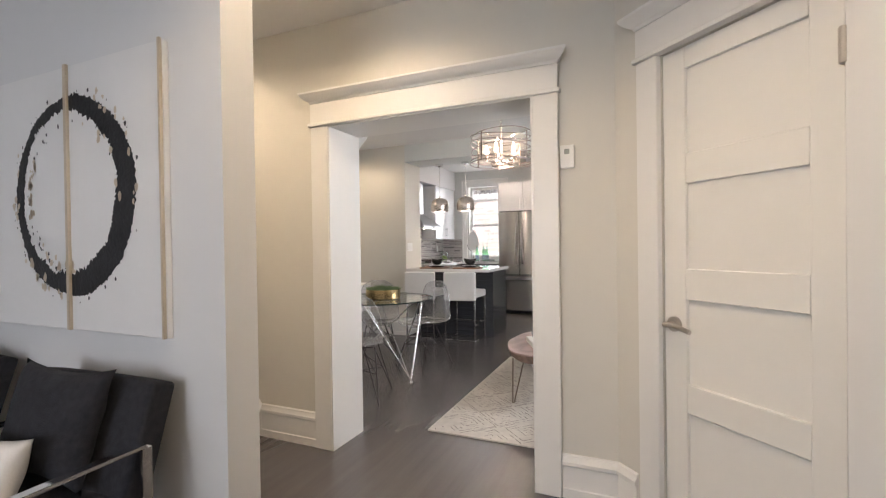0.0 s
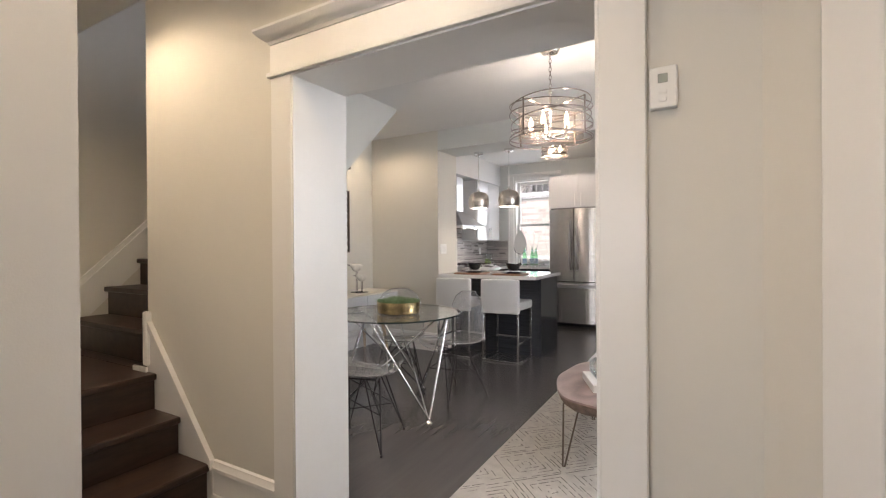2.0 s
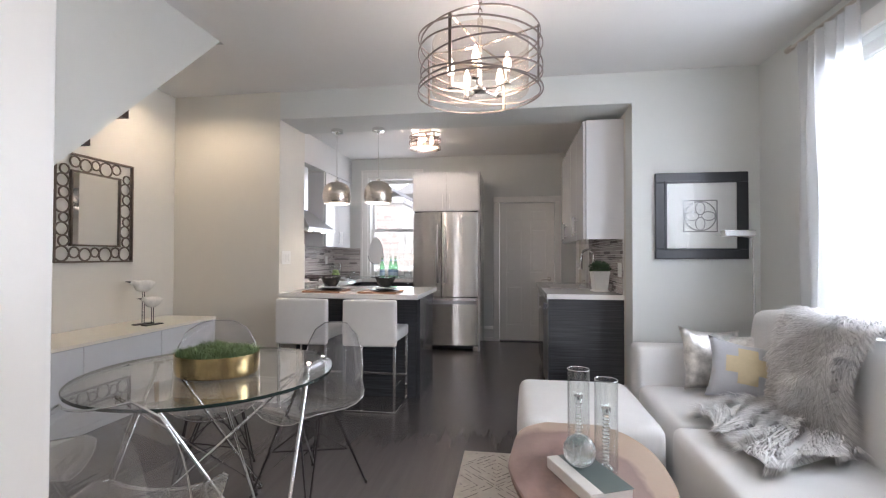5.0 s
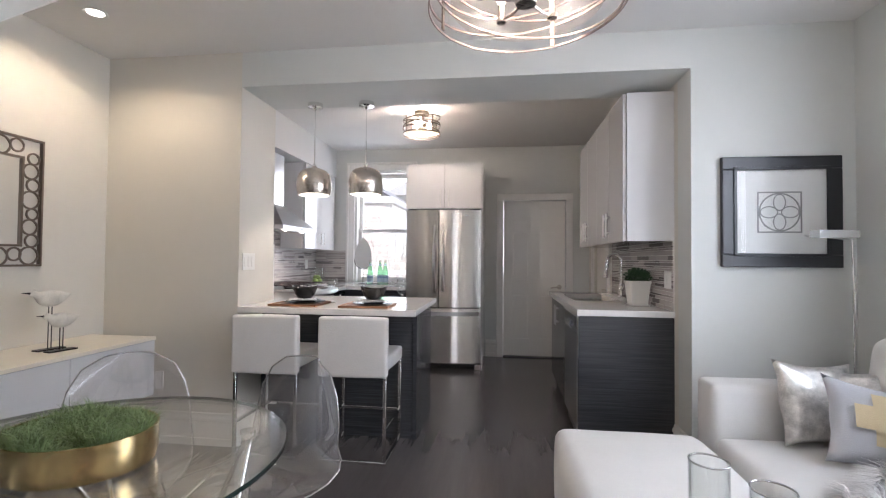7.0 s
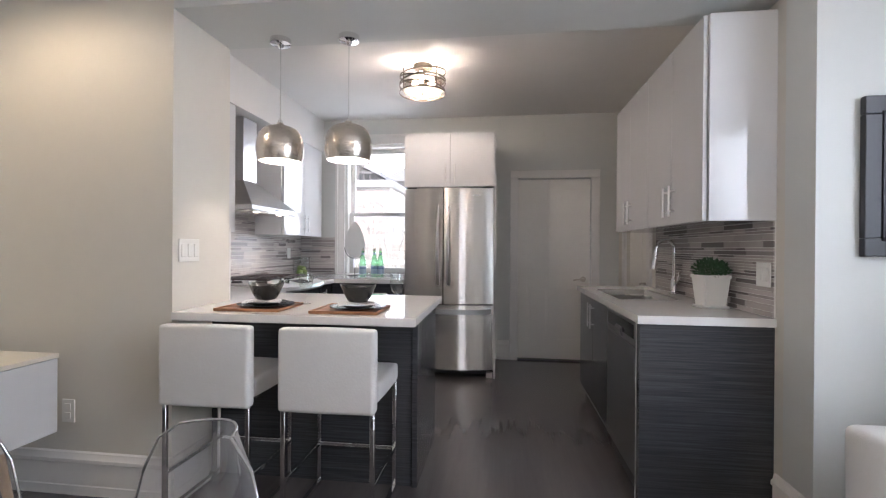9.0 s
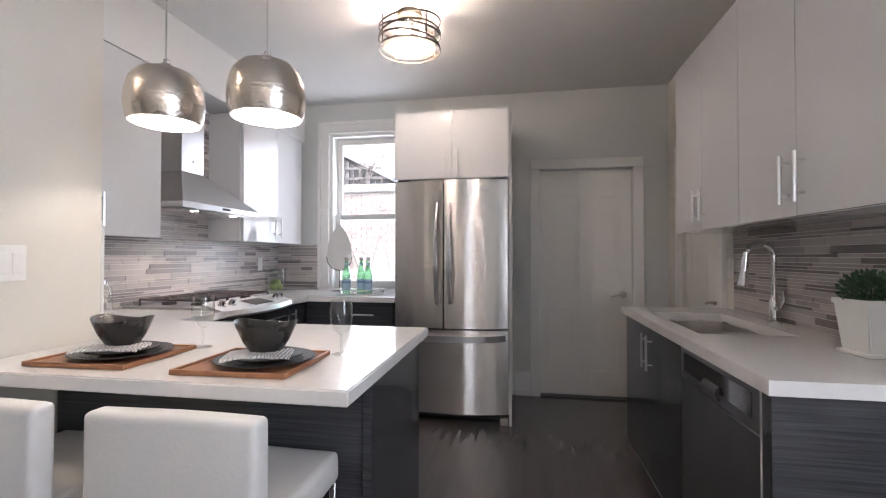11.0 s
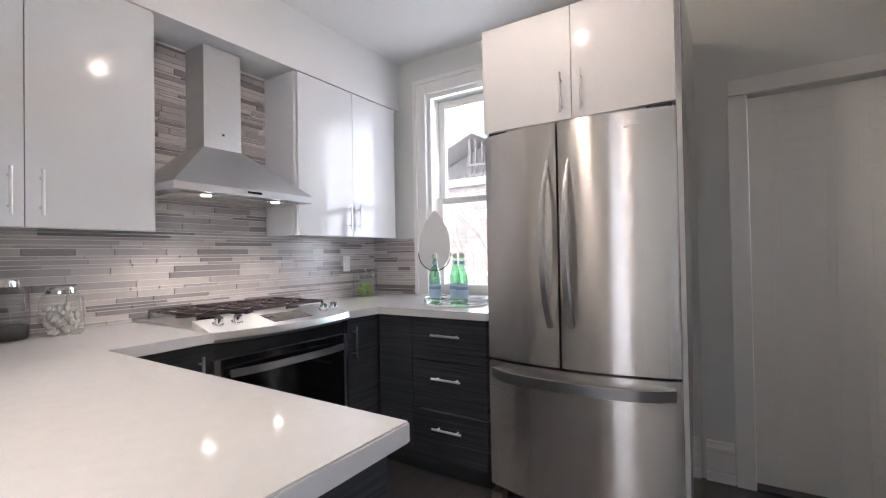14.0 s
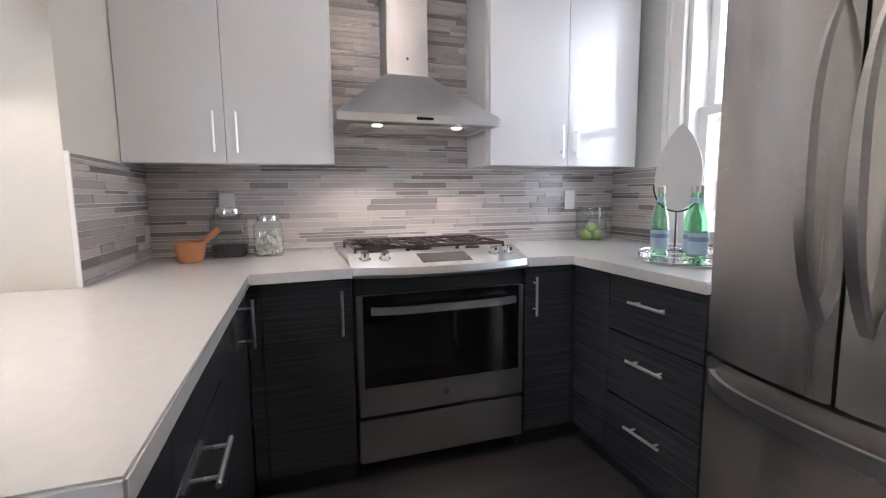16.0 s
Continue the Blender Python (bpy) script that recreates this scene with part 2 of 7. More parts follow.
def part(name, bm, material, parent, label="", smooth=35):
    """One mesh, given in world places, as a part under a thing or a part."""
    o = ORIGIN[parent]
    bmesh.ops.translate(bm, verts=bm.verts, vec=-o)
    ob = new(name, finish(bm, name, material, smooth))
    ob.parent = parent
    ORIGIN[ob] = o
    if label:
        ob["label"] = label
    return ob


def single(name, bm, material, label, category, kind="", group="", smooth=35):
    """A thing of one mesh, its origin at the foot of its bounds."""
    lo = [min(v.co[i] for v in bm.verts) for i in range(3)]
    hi = [max(v.co[i] for v in bm.verts) for i in range(3)]
    o = Vector(((lo[0] + hi[0]) / 2, (lo[1] + hi[1]) / 2, lo[2]))
    bmesh.ops.translate(bm, verts=bm.verts, vec=-o)
    ob = new(name, finish(bm, name, material, smooth))
    ob.location = o
    ORIGIN[ob] = o
    return tagged(ob, label, category, group, kind)


def BM():
    return bmesh.new()


def box(bm, x0, x1, y0, y1, z0, z1, bevel=0.0, seg=2, mi=0, m=None):
    lay = bm.faces.layers.int.get("level_face") or bm.faces.layers.int.new("level_face")
    r = bmesh.ops.create_cube(bm, size=1.0, matrix=Matrix.LocRotScale(((x0 + x1) / 2, (y0 + y1) / 2, (z0 + z1) / 2), None, (abs(x1 - x0), abs(y1 - y0), abs(z1 - z0))))
    vs = r["verts"]
    fs = set(f for v in vs for f in v.link_faces)
    for f in fs:
        f.material_index = mi
        f[lay] = 1
    if bevel:
        es = list(set(e for v in vs for e in v.link_edges))
        rb = bmesh.ops.bevel(bm, geom=es, offset=bevel, segments=seg, profile=0.6, affect='EDGES', clamp_overlap=True)
        for f in rb["faces"]:
            f[lay] = 0
        vs = list(set(v for f in rb["faces"] for v in f.verts) | set(v for v in vs if v.is_valid))
    if m is not None:
        bmesh.ops.transform(bm, matrix=m, verts=[v for v in vs if v.is_valid])
    return bm


def xbox(x0, x1, y0, y1, z0, z1, bevel=0.0, seg=2, m=None):
    return box(bmesh.new(), x0, x1, y0, y1, z0, z1, bevel, seg, 0, m)


def rod(bm, a, b, r, seg=10, r2=None, caps=True, mi=0):
    a, b = Vector(a), Vector(b)
    d = b - a
    m = Matrix.Translation((a + b) / 2) @ d.to_track_quat('Z', 'Y').to_matrix().to_4x4()
    res = bmesh.ops.create_cone(bm, cap_ends=caps, segments=seg, radius1=r, radius2=r if r2 is None else r2, depth=d.length, matrix=m)
    for v in res["verts"]:
        for f in v.link_faces:
            f.material_index = mi
    return bm


def tube(bm, pts, r, seg=8, closed=False, flat=None, mi=0):
    """A tube along points; flat=(w, h) gives a bar of that section, h along z."""
    pts = [Vector(p) for p in pts]
    n = len(pts)
    rings = []
    for i, p in enumerate(pts):
        a = pts[(i - 1) % n] if closed or i else p
        b = pts[(i + 1) % n] if closed or i < n - 1 else p
        t = (b - a).normalized()
        up = Vector((0, 0, 1)) if abs(t.z) < 0.95 else Vector((1, 0, 0))
        s = t.cross(up).normalized()
        u = s.cross(t).normalized()
        ring = []
        if flat:
            for dx, dy in ((-1, -1), (1, -1), (1, 1), (-1, 1)):
                ring.append(bm.verts.new(p + s * dx * flat[0] / 2 + u * dy * flat[1] / 2))
        else:
            for k in range(seg):
                an = 2 * math.pi * k / seg
                ring.append(bm.verts.new(p + s * math.cos(an) * r + u * math.sin(an) * r))
        rings.append(ring)
    k = len(rings[0])
    for i in range(n if closed else n - 1):
        a, b = rings[i], rings[(i + 1) % n]
        for j in range(k):
            bm.faces.new((a[j], a[(j + 1) % k], b[(j + 1) % k], b[j])).material_index = mi
    if not closed:
        bm.faces.new(rings[0][::-1]).material_index = mi
        bm.faces.new(rings[-1]).material_index = mi
    return bm


def lathe(bm, at, profile, seg=32, scale=(1, 1), mi=0):
    """Turns a profile of (radius, height) round the upright through at."""
    rings = []
    for r, z in profile:
        if r < 1e-5:
            rings.append([bm.verts.new((at[0], at[1], at[2] + z))])
        else:
            rings.append([bm.verts.new((at[0] + r * scale[0] * math.cos(2 * math.pi * k / seg), at[1] + r * scale[1] * math.sin(2 * math.pi * k / seg), at[2] + z)) for k in range(seg)])
    for a, b in zip(rings, rings[1:]):
        for k in range(seg):
            k2 = (k + 1) % seg
            if len(a) == 1 and len(b) == 1:
                continue
            if len(a) == 1:
                bm.faces.new((a[0], b[k2], b[k])).material_index = mi
            elif len(b) == 1:
                bm.faces.new((a[k], a[k2], b[0])).material_index = mi
            else:
                bm.faces.new((a[k], a[k2], b[k2], b[k])).material_index = mi
    return bm


def eased(bm, offset):
    """Rounds every edge a little and keeps the broad faces level."""
    bmesh.ops.bevel(bm, geom=list(bm.edges), offset=offset, segments=3, affect='EDGES')
    lay = bm.faces.layers.int.get("level_face") or bm.faces.layers.int.new("level_face")
    for f in bm.faces:
        f[lay] = 1 if f.calc_area() > 0.004 else 0


def prism(bm, outline, lo, hi, axis='z', mi=0):
    """A flat outline drawn out from lo to hi along an axis; outline in the other two axes, in order."""
    def at(p, q):
        return {'z': (p[0], p[1], q), 'y': (p[0], q, p[1]), 'x': (q, p[0], p[1])}[axis]
    a, b = [bm.verts.new(at(p, lo)) for p in outline], [bm.verts.new(at(p, hi)) for p in outline]
    n = len(outline)
    fs = [bm.faces.new(a), bm.faces.new(b[::-1])]
    for i in range(n):
        fs.append(bm.faces.new((a[i], b[i], b[(i + 1) % n], a[(i + 1) % n])))
    for f in fs:
        f.material_index = mi
    return bm


def moulding(bm, profile, a, b):
    """A moulding of section (out, up) along the line a to b; out is to the right of the way from a to b."""
    a, b = Vector(a), Vector(b)
    t = (b - a).normalized()
    s = t.cross(Vector((0, 0, 1))).normalized()
    ra = [bm.verts.new(a + s * o + Vector((0, 0, u))) for o, u in profile]
    rb = [bm.verts.new(b + s * o + Vector((0, 0, u))) for o, u in profile]
    n = len(profile)
    for i in range(n):
        bm.faces.new((ra[i], ra[(i + 1) % n], rb[(i + 1) % n], rb[i]))
    bm.faces.new(ra[::-1])
    bm.faces.new(rb)
    return bm


def soft_block(x0, x1, y0, y1, z0, z1, r=0.06, puff=0.02, cuts=5):
    """A cushion-like block: bevelled, with its faces swelling a little."""
    bm = bmesh.new()
    box(bm, x0, x1, y0, y1, z0, z1, min(r, (z1 - z0) * 0.45, (x1 - x0) * 0.45, (y1 - y0) * 0.45), 4)
    bm.faces.layers.int.remove(bm.faces.layers.int.get("level_face"))
    big = [e for e in bm.edges if e.calc_length() > 0.12]
    bmesh.ops.subdivide_edges(bm, edges=big, cuts=cuts, use_grid_fill=True)
    c = Vector(((x0 + x1) / 2, (y0 + y1) / 2, (z0 + z1) / 2))
    h = Vector((x1 - x0, y1 - y0, z1 - z0)) / 2
    for v in bm.verts:
        d = Vector([(v.co[i] - c[i]) / h[i] for i in range(3)])
        for i in range(3):
            j, k = (i + 1) % 3, (i + 2) % 3
            if abs(d[i]) > 0.9:
                v.co[i] += math.copysign(puff * max(0, 1 - d[j] ** 2) * max(0, 1 - d[k] ** 2), d[i])
        v.co += noise.noise_vector(v.co * 3.1) * 0.004
    return bm


# ---- structure ----
def struct(name, bm, material, label, category, smooth=None):
    return single(name, bm, material, label, category, kind="structure", smooth=smooth)


ZH, ZR, ZK, ZS = 2.60, 2.62, 2.71, 2.385   # ceilings of hall, room and kitchen; soffit of the kitchen beam
XL, XR, XK = -3.36, 1.34, 0.465            # outer wall, living-room wall, kitchen wall
YD0, YD1, YP, YQ, YB = 2.515, 2.80, 5.79, 6.25, 8.88

struct("floor", xbox(-4.6, 2.6, -3.2, 9.2, -0.12, 0.0), FLOOR, "dark brown hardwood floor with a satin finish", "floor")

# doorway wall between hall and dining room
bm = BM()
box(bm, -2.30, -1.130, YD0, YD1, 0, ZR + 0.3)
box(bm, -1.130, 0.104, YD0, YD1, 1.965, ZR + 0.3)
box(bm, 0.104, 1.6, YD0, YD1, 0, ZR + 0.3)
struct("wall_doorway", bm, PAINT, "beige painted wall with a wide cased opening", "wall")
# stairwell inner wall and its sloping lower edge over the dining room
bm = BM()
prism(bm, [(YD1, 0.62), (4.93, 2.66), (4.93, 3.6), (YD1, 3.6)], -2.40, -2.30, 'x')
struct("wall_stair", bm, PAINT_DAYLIT, "painted stair enclosure wall with a sloping lower edge", "wall")
bm = BM()
prism(bm, [(YD1, 0.60), (4.95, 2.64), (4.95, 2.74), (YD1, 0.70)], XL, -2.402, 'x')
struct("ceiling_stair", bm, CEIL, "painted sloping underside of the stairs", "ceiling")
# partition with the painting
struct("wall_partition", xbox(-4.5, -0.82, 1.47, 1.623, 0, ZH + 0.2), PAINT_WHITE, "white painted partition wall", "wall")
# outer wall on the stair and dining side, kitchen side furred out
struct("wall_west", xbox(XL - 0.2, XL, 1.623, YP, 0, 3.6), PAINT, "beige painted side wall", "wall")
bm = BM()
box(bm, XL - 0.2, -3.15, YQ, YB + 0.2, 0, 3.0)
struct("wall_kitchen_west", bm, PAINT_DAYLIT, "painted kitchen side wall behind the tiles", "wall")
struct("wall_post", xbox(XL - 0.2, -2.37, YP, YQ, 0, 3.0), PAINT, "beige painted wall end beside the breakfast counter", "wall")
struct("wall_beam", xbox(-2.37, XK, YP, YQ, ZS, 3.0), PAINT_DAYLIT, "painted dropped beam over the kitchen opening", "wall")
# back wall with window and door openings
WX0, WX1, WZ0, WZ1 = -2.60, -1.80, 0.93, 2.42
DX0, DX1, DZ1 = -0.61, 0.175, 2.01
bm = BM()
box(bm, -3.4, WX0, YB, YB + 0.2, 0, 3.0)
box(bm, WX0, WX1, YB, YB + 0.2, 0, WZ0)
box(bm, WX0, WX1, YB, YB + 0.2, WZ1, 3.0)
box(bm, WX1, DX0, YB, YB + 0.2, 0, 3.0)
box(bm, DX0, DX1, YB, YB + 0.2, DZ1, 3.0)
box(bm, DX1, 0.8, YB, YB + 0.2, 0, 3.0)
struct("wall_back", bm, PAINT_DAYLIT, "painted kitchen back wall with a window and a door", "wall")
# kitchen east wall with a side door opening
SY0, SY1 = 7.86, 8.56
bm = BM()
box(bm, XK, 0.66, YP + 0.2, SY0, 0, 3.0)
box(bm, XK, 0.66, SY0, SY1, 2.02, 3.0)
box(bm, XK, 0.66, SY1, YB, 0, 3.0)
struct("wall_kitchen_east", bm, PAINT, "beige painted kitchen side wall", "wall")
struct("wall_picture", xbox(XK, XR + 0.2, YP, YP + 0.2, 0, 3.0), PAINT_DAYLIT, "painted living-room wall, tinted cool for daylight", "wall")
# living-room wall with a window
LY0, LY1, LZ0, LZ1 = 3.45, 5.02, 0.85, 2.35
bm = BM()
box(bm, XR, XR + 0.2, YD1, LY0, 0, 3.0)
box(bm, XR, XR + 0.2, LY1, YP + 0.2, 0, 3.0)
box(bm, XR, XR + 0.2, LY0, LY1, 0, LZ0)
box(bm, XR, XR + 0.2, LY0, LY1, LZ1, 3.0)
struct("wall_living_east", bm, PAINT_DAYLIT, "pale painted living-room wall with a window", "wall")
# hall: closet on the slant; unseen front-room walls added to close the place behind
DG = Vector((0.487, 2.515, 0.0))
DU, DN = Vector((0.70711, -0.70711, 0)), Vector((-0.70711, -0.70711, 0))
DM = Matrix(((DU.x, -DN.x, 0, DG.x), (DU.y, -DN.y, 0, DG.y), (0, 0, 1, 0), (0, 0, 0, 1)))   # local x along the slant, local y into the wall
bm = BM()
box(bm, 0, 0.262, 0, 0.12, 0, ZH + 0.2, m=DM)
box(bm, 0.262, 0.906, 0, 0.12, 2.0, ZH + 0.2, m=DM)
box(bm, 0.906, 1.25, 0, 0.12, 0, ZH + 0.2, m=DM)
struct("wall_closet", bm, PAINT, "beige painted slanting wall with a closet door", "wall")
struct("wall_hall_east", xbox(1.37, 1.57, -3.2, 1.66, 0, ZH + 0.2), PAINT, "beige painted hall wall", "wall")
bm = BM()
box(bm, -4.6, -2.1, -3.2, -3.0, 0, 2.9)
box(bm, 0.1, 1.57, -3.2, -3.0, 0, 2.9)
box(bm, -2.1, 0.1, -3.2, -3.0, 0, 0.65)
box(bm, -2.1, 0.1, -3.2, -3.0, 2.35, 2.9)
struct("wall_front", bm, PAINT_WHITE, "white painted front wall with a window", "wall")
struct("wall_front_west", xbox(-4.7, -4.5, -3.2, 1.623, 0, 2.9), PAINT_WHITE, "white painted front-room wall", "wall")
# ceilings
bm = BM()
box(bm, -4.6, 1.6, -3.2, 1.623, ZH, ZH + 0.1)
box(bm, XL, 1.6, 1.623, 2.50, ZH, ZH + 0.1)
box(bm, -2.30, 1.6, 2.50, YD0, ZH, ZH + 0.1)
struct("ceiling_hall", bm, CEIL, "white painted hall ceiling", "ceiling")
bm = BM()
box(bm, -2.30, XR, YD1, YP, ZR, ZR + 0.1)
box(bm, XL, -2.30, 4.93, YP, ZR, ZR + 0.1)
struct("ceiling_room", bm, CEIL, "white painted dining and living room ceiling", "ceiling")
struct("ceiling_kitchen", xbox(-3.15, XK, YQ, YB, ZK, ZK + 0.1), CEIL, "white painted kitchen ceiling", "ceiling")
struct("ceiling_stairwell", xbox(XL, -2.30, 2.50, 5.0, 3.6, 3.7), CEIL, "white painted stairwell ceiling", "ceiling")
struct("wall_stairwell_front", xbox(XL, -2.30, 2.42, 2.50, ZH + 0.1, 3.6), PAINT, "beige stairwell wall over the hall", "wall")
struct("wall_stairwell_end", xbox(XL, -2.40, 4.95, 5.05, 2.74, 3.6), PAINT, "beige stairwell end wall", "wall")

# trim
BASE = [(0, 0), (0.018, 0), (0.018, 0.045), (0.014, 0.05), (0.014, 0.155), (0.022, 0.162), (0.022, 0.178), (0.012, 0.192), (0.010, 0.206), (0, 0.212)]
bm = BM()
moulding(bm, BASE, (-1.705, YD0, 0), (-1.256, YD0, 0))
moulding(bm, BASE, (0.228, YD0, 0), (0.487, YD0, 0))
d0, d1 = DG + DU * 0.0, DG + DU * 0.12
moulding(bm, BASE, d0, d1)
moulding(bm, BASE, (XL, YP, 0), (-2.37, YP, 0))
moulding(bm, BASE, (-2.37, YP, 0), (-2.37, YP + 0.26, 0))
moulding(bm, BASE, (XL, 4.3, 0), (XL, YP, 0))
moulding(bm, BASE, (XK, YP, 0), (XR, YP, 0))
moulding(bm, BASE, (XK, 6.04, 0), (XK, YP, 0))
moulding(bm, BASE, (-0.83, YB, 0), (-0.70, YB, 0))
moulding(bm, BASE, (0.265, YB, 0), (XK, YB, 0))
moulding(bm, BASE, (-0.82, 1.47, 0), (-0.82, 1.623, 0))
struct("baseboard", bm, TRIM, "white moulded baseboard", "baseboard", smooth=30)


def casing(name, width, height, w, m, head=True, depth=0.028, label="white painted door casing", cap=0.0):
    """Casing round an opening of that width and height from local x = 0, local y = 0 being the wall's face; head: a flat frieze with a crown."""
    ob = thing(name, m.translation, label, "door casing", kind="structure")
    for side, x0 in (("left", -w), ("right", width)):
        part("casing_leg", xbox(x0, x0 + w, -depth, 0, 0, height, 0.004, 1, m), TRIM, ob)
    if head:
        part("head_bead", xbox(-w - 0.012, width + w + 0.012, -depth - 0.014, 0, height, height + 0.022, 0.006, 2, m), TRIM, ob)
        part("head_frieze", xbox(-w, width + w, -depth - 0.002, 0, height + 0.022, height + 0.14, 0.002, 1, m), TRIM, ob)
        bm = BM()
        prof = [(0, 0), (-0.034, 0), (-0.04, 0.012), (-0.052, 0.018), (-0.07, 0.034), (-0.082, 0.05), (-0.082, 0.06), (0, 0.06)]
        ra, rb = [], []
        for o, u in prof:
            k = min(0.0, o + 0.034) if o < -0.001 else 0.0
            ra.append(bm.verts.new(m @ Vector((-w + k, o, height + 0.14 + u))))
            rb.append(bm.verts.new(m @ Vector((width + w - k, o, height + 0.14 + u))))
        n = len(prof)
        for i in range(n):
            bm.faces.new((ra[i], ra[(i + 1) % n], rb[(i + 1) % n], rb[i]))
        bm.faces.new(ra), bm.faces.new(rb[::-1])
        part("head_crown", bm, TRIM, ob)
    else:
        part("casing_head", xbox(-w, width + w, -depth, 0, height + 0.0005, height + w, 0.004, 1, m), TRIM, ob)
    return ob


def at_m(x, y, z=0, rz=0):
    return pose(x, y, z, 0, 0, rz)


casing("trim_doorway", 1.234, 1.965, 0.125, at_m(-1.130, YD0), label="white painted opening casing with a crowned head")
# smooth white lining of the opening
bm = BM()
box(bm, -1.130, -1.122, YD0 - 0.024, YD1 + 0.01, 0, 1.957)
box(bm, 0.096, 0.104, YD0 - 0.024, YD1 + 0.01, 0, 1.957)
box(bm, -1.130, 0.104, YD0 - 0.024, YD1 + 0.01, 1.957, 1.965)
struct("trim_doorway_lining", bm, TRIM, "white painted lining of the wide opening", "door casing")
casing("trim_doorway_back", 1.234, 1.965, 0.11, at_m(0.104, YD1, 0, 180), head=False)
casing("trim_closet", 0.644, 2.0, 0.11, DM @ Matrix.Translation((0.262, 0, 0)), label="white painted closet casing with a crowned head")
casing("trim_back_door", DX1 - DX0, DZ1, 0.085, at_m(DX0, YB), head=False, label="white painted back-door casing")
casing("trim_side_door", SY1 - SY0, 2.02, 0.085, at_m(XK, SY1, 0, -90), head=False, label="white painted side-door casing")


def lever(parent, m, flip=1):
    """A satin nickel lever on a round rose; local y out of the door is minus."""
    bm = BM()
    rod(bm, m @ Vector((0, 0, 0)), m @ Vector((0, -0.012, 0)), 0.030, 24)
    rod(bm, m @ Vector((0, -0.010, 0)), m @ Vector((0, -0.055, 0)), 0.011, 14)
    pts = [m @ Vector((flip * x, -0.052 - 0.006 * math.sin(x * 20), z)) for x, z in ((-0.012, 0), (0.02, 0.001), (0.05, 0.0), (0.08, -0.004), (0.112, -0.012))]
    tube(bm, pts, 0.0095, 10)
    part("lever_handle", bm, NICKEL, parent, "satin nickel lever handle")


def hinge(parent, m, z):
    bm = BM()
    rod(bm, m @ Vector((0, -0.034, z - 0.05)), m @ Vector((0, -0.034, z + 0.05)), 0.008, 12)
    box(bm, -0.012, 0.004, -0.034, -0.001, z - 0.05, z + 0.05, m=m)
    part("hinge", bm, NICKEL, parent, "satin nickel hinge")


def panel_door(name, width, height, m, rows, label, thick=0.035, cols=1, depth=0.012, flip=1, lever_x=0.055, recess=0.02, hinges=True, lever_z=0.89):
    """A door with raised stiles and rails round sunk panels; rows: (bottom, top) of the panels."""
    ob = thing(name, m.translation, label, "door", kind="structure")
    m = m @ Matrix.Translation((0, recess, 0.012))
    height -= 0.016
    st = 0.105 if cols == 1 else 0.10
    bm = BM()
    box(bm, 0.003, width - 0.003, depth, thick, 0, height, m=m)
    part("door_panel", bm, DOORP, ob)
    xs = [(st, width - st)] if cols == 1 else [(st, width / 2 - 0.05), (width / 2 + 0.05, width - st)]
    stiles = [(0.003, st), (width - st, width - 0.003)] + ([(width / 2 - 0.05, width / 2 + 0.05)] if cols == 2 else [])
    for x0, x1 in stiles:
        part("stile", box(BM(), x0, x1, 0, depth + 0.004, 0, height, 0.003 if cols == 1 else 0.0006, 1, m=m), DOORP, ob)
    edges = [0] + [v for r in rows for v in r] + [height]
    for a, b in zip(edges[::2], edges[1::2]):
        for x0, x1 in xs:
            part("rail", box(BM(), x0 + 0.0005, x1 - 0.0005, 0.0005, depth + 0.004, a, b, 0.003 if cols == 1 else 0.0006, 1, m=m), DOORP, ob)
    if cols == 2:
        for a, b in rows:
            for x0, x1 in xs:
                part("raised_panel", box(BM(), x0 + 0.03, x1 - 0.03, 0.002, depth + 0.004, a + 0.03, b - 0.03, 0.004, 1, m=m), DOORP, ob)
    lm = m @ Matrix.Translation((lever_x if flip > 0 else width - lever_x, 0, 0.895 if cols == 1 else lever_z))
    lever(ob, lm, flip)
    if hinges:
        for z in (0.25, height - 0.22):
            hinge(ob, m @ Matrix.Translation((width - 0.002 if flip > 0 else 0.002, 0, 0)), z)
    return ob


panel_door("door_closet", 0.644, 2.0, DM @ Matrix.Translation((0.262, 0, 0)),
           [(0.21, 0.552), (0.665, 0.998), (1.118, 1.451), (1.568, 1.90)], "closed white four-panel closet door", recess=0.004, depth=0.016)
panel_door("door_back", DX1 - DX0, DZ1, at_m(DX0, YB), [(0.22, 0.80), (0.98, 1.62), (1.72, 1.90)], "closed white six-panel back door", cols=2, flip=-1, recess=0.05, hinges=False, lever_x=0.075, depth=0.0035)
panel_door("door_side", SY1 - SY0, 2.02, at_m(XK, SY1, 0, -90), [(0.22, 0.80), (0.98, 1.62), (1.72, 1.90)], "closed white side door", cols=2, flip=-1, recess=0.03, hinges=False, lever_z=0.925, depth=0.0025)
struct("threshold", xbox(DX0, DX1, YB - 0.03, YB + 0.1, 0.0, 0.012), BLACKP, "dark door threshold strip", "threshold")


# stairs: three steps to a landing, then the flight turning along the outer wall
stair = thing("staircase", (-2.2, 2.1, 0), "dark stained wooden stairs turning on a landing", "staircase", kind="structure")


def step(x0, x1, y0, y1, z, nose):
    """One step: a riser block with a rounded tread over it; nose: which side overhangs."""
    dx, dy = nose
    part("riser", xbox(x0, x1, y0, y1, z - 0.195, z - 0.035), STAIR, stair)
    part("tread", xbox(x0 - (0.028 if dx < 0 else 0), x1 + (0.028 if dx > 0 else 0), y0 - (0.028 if dy < 0 else 0), y1, z - 0.035, z, 0.010, 3), STAIR, stair)


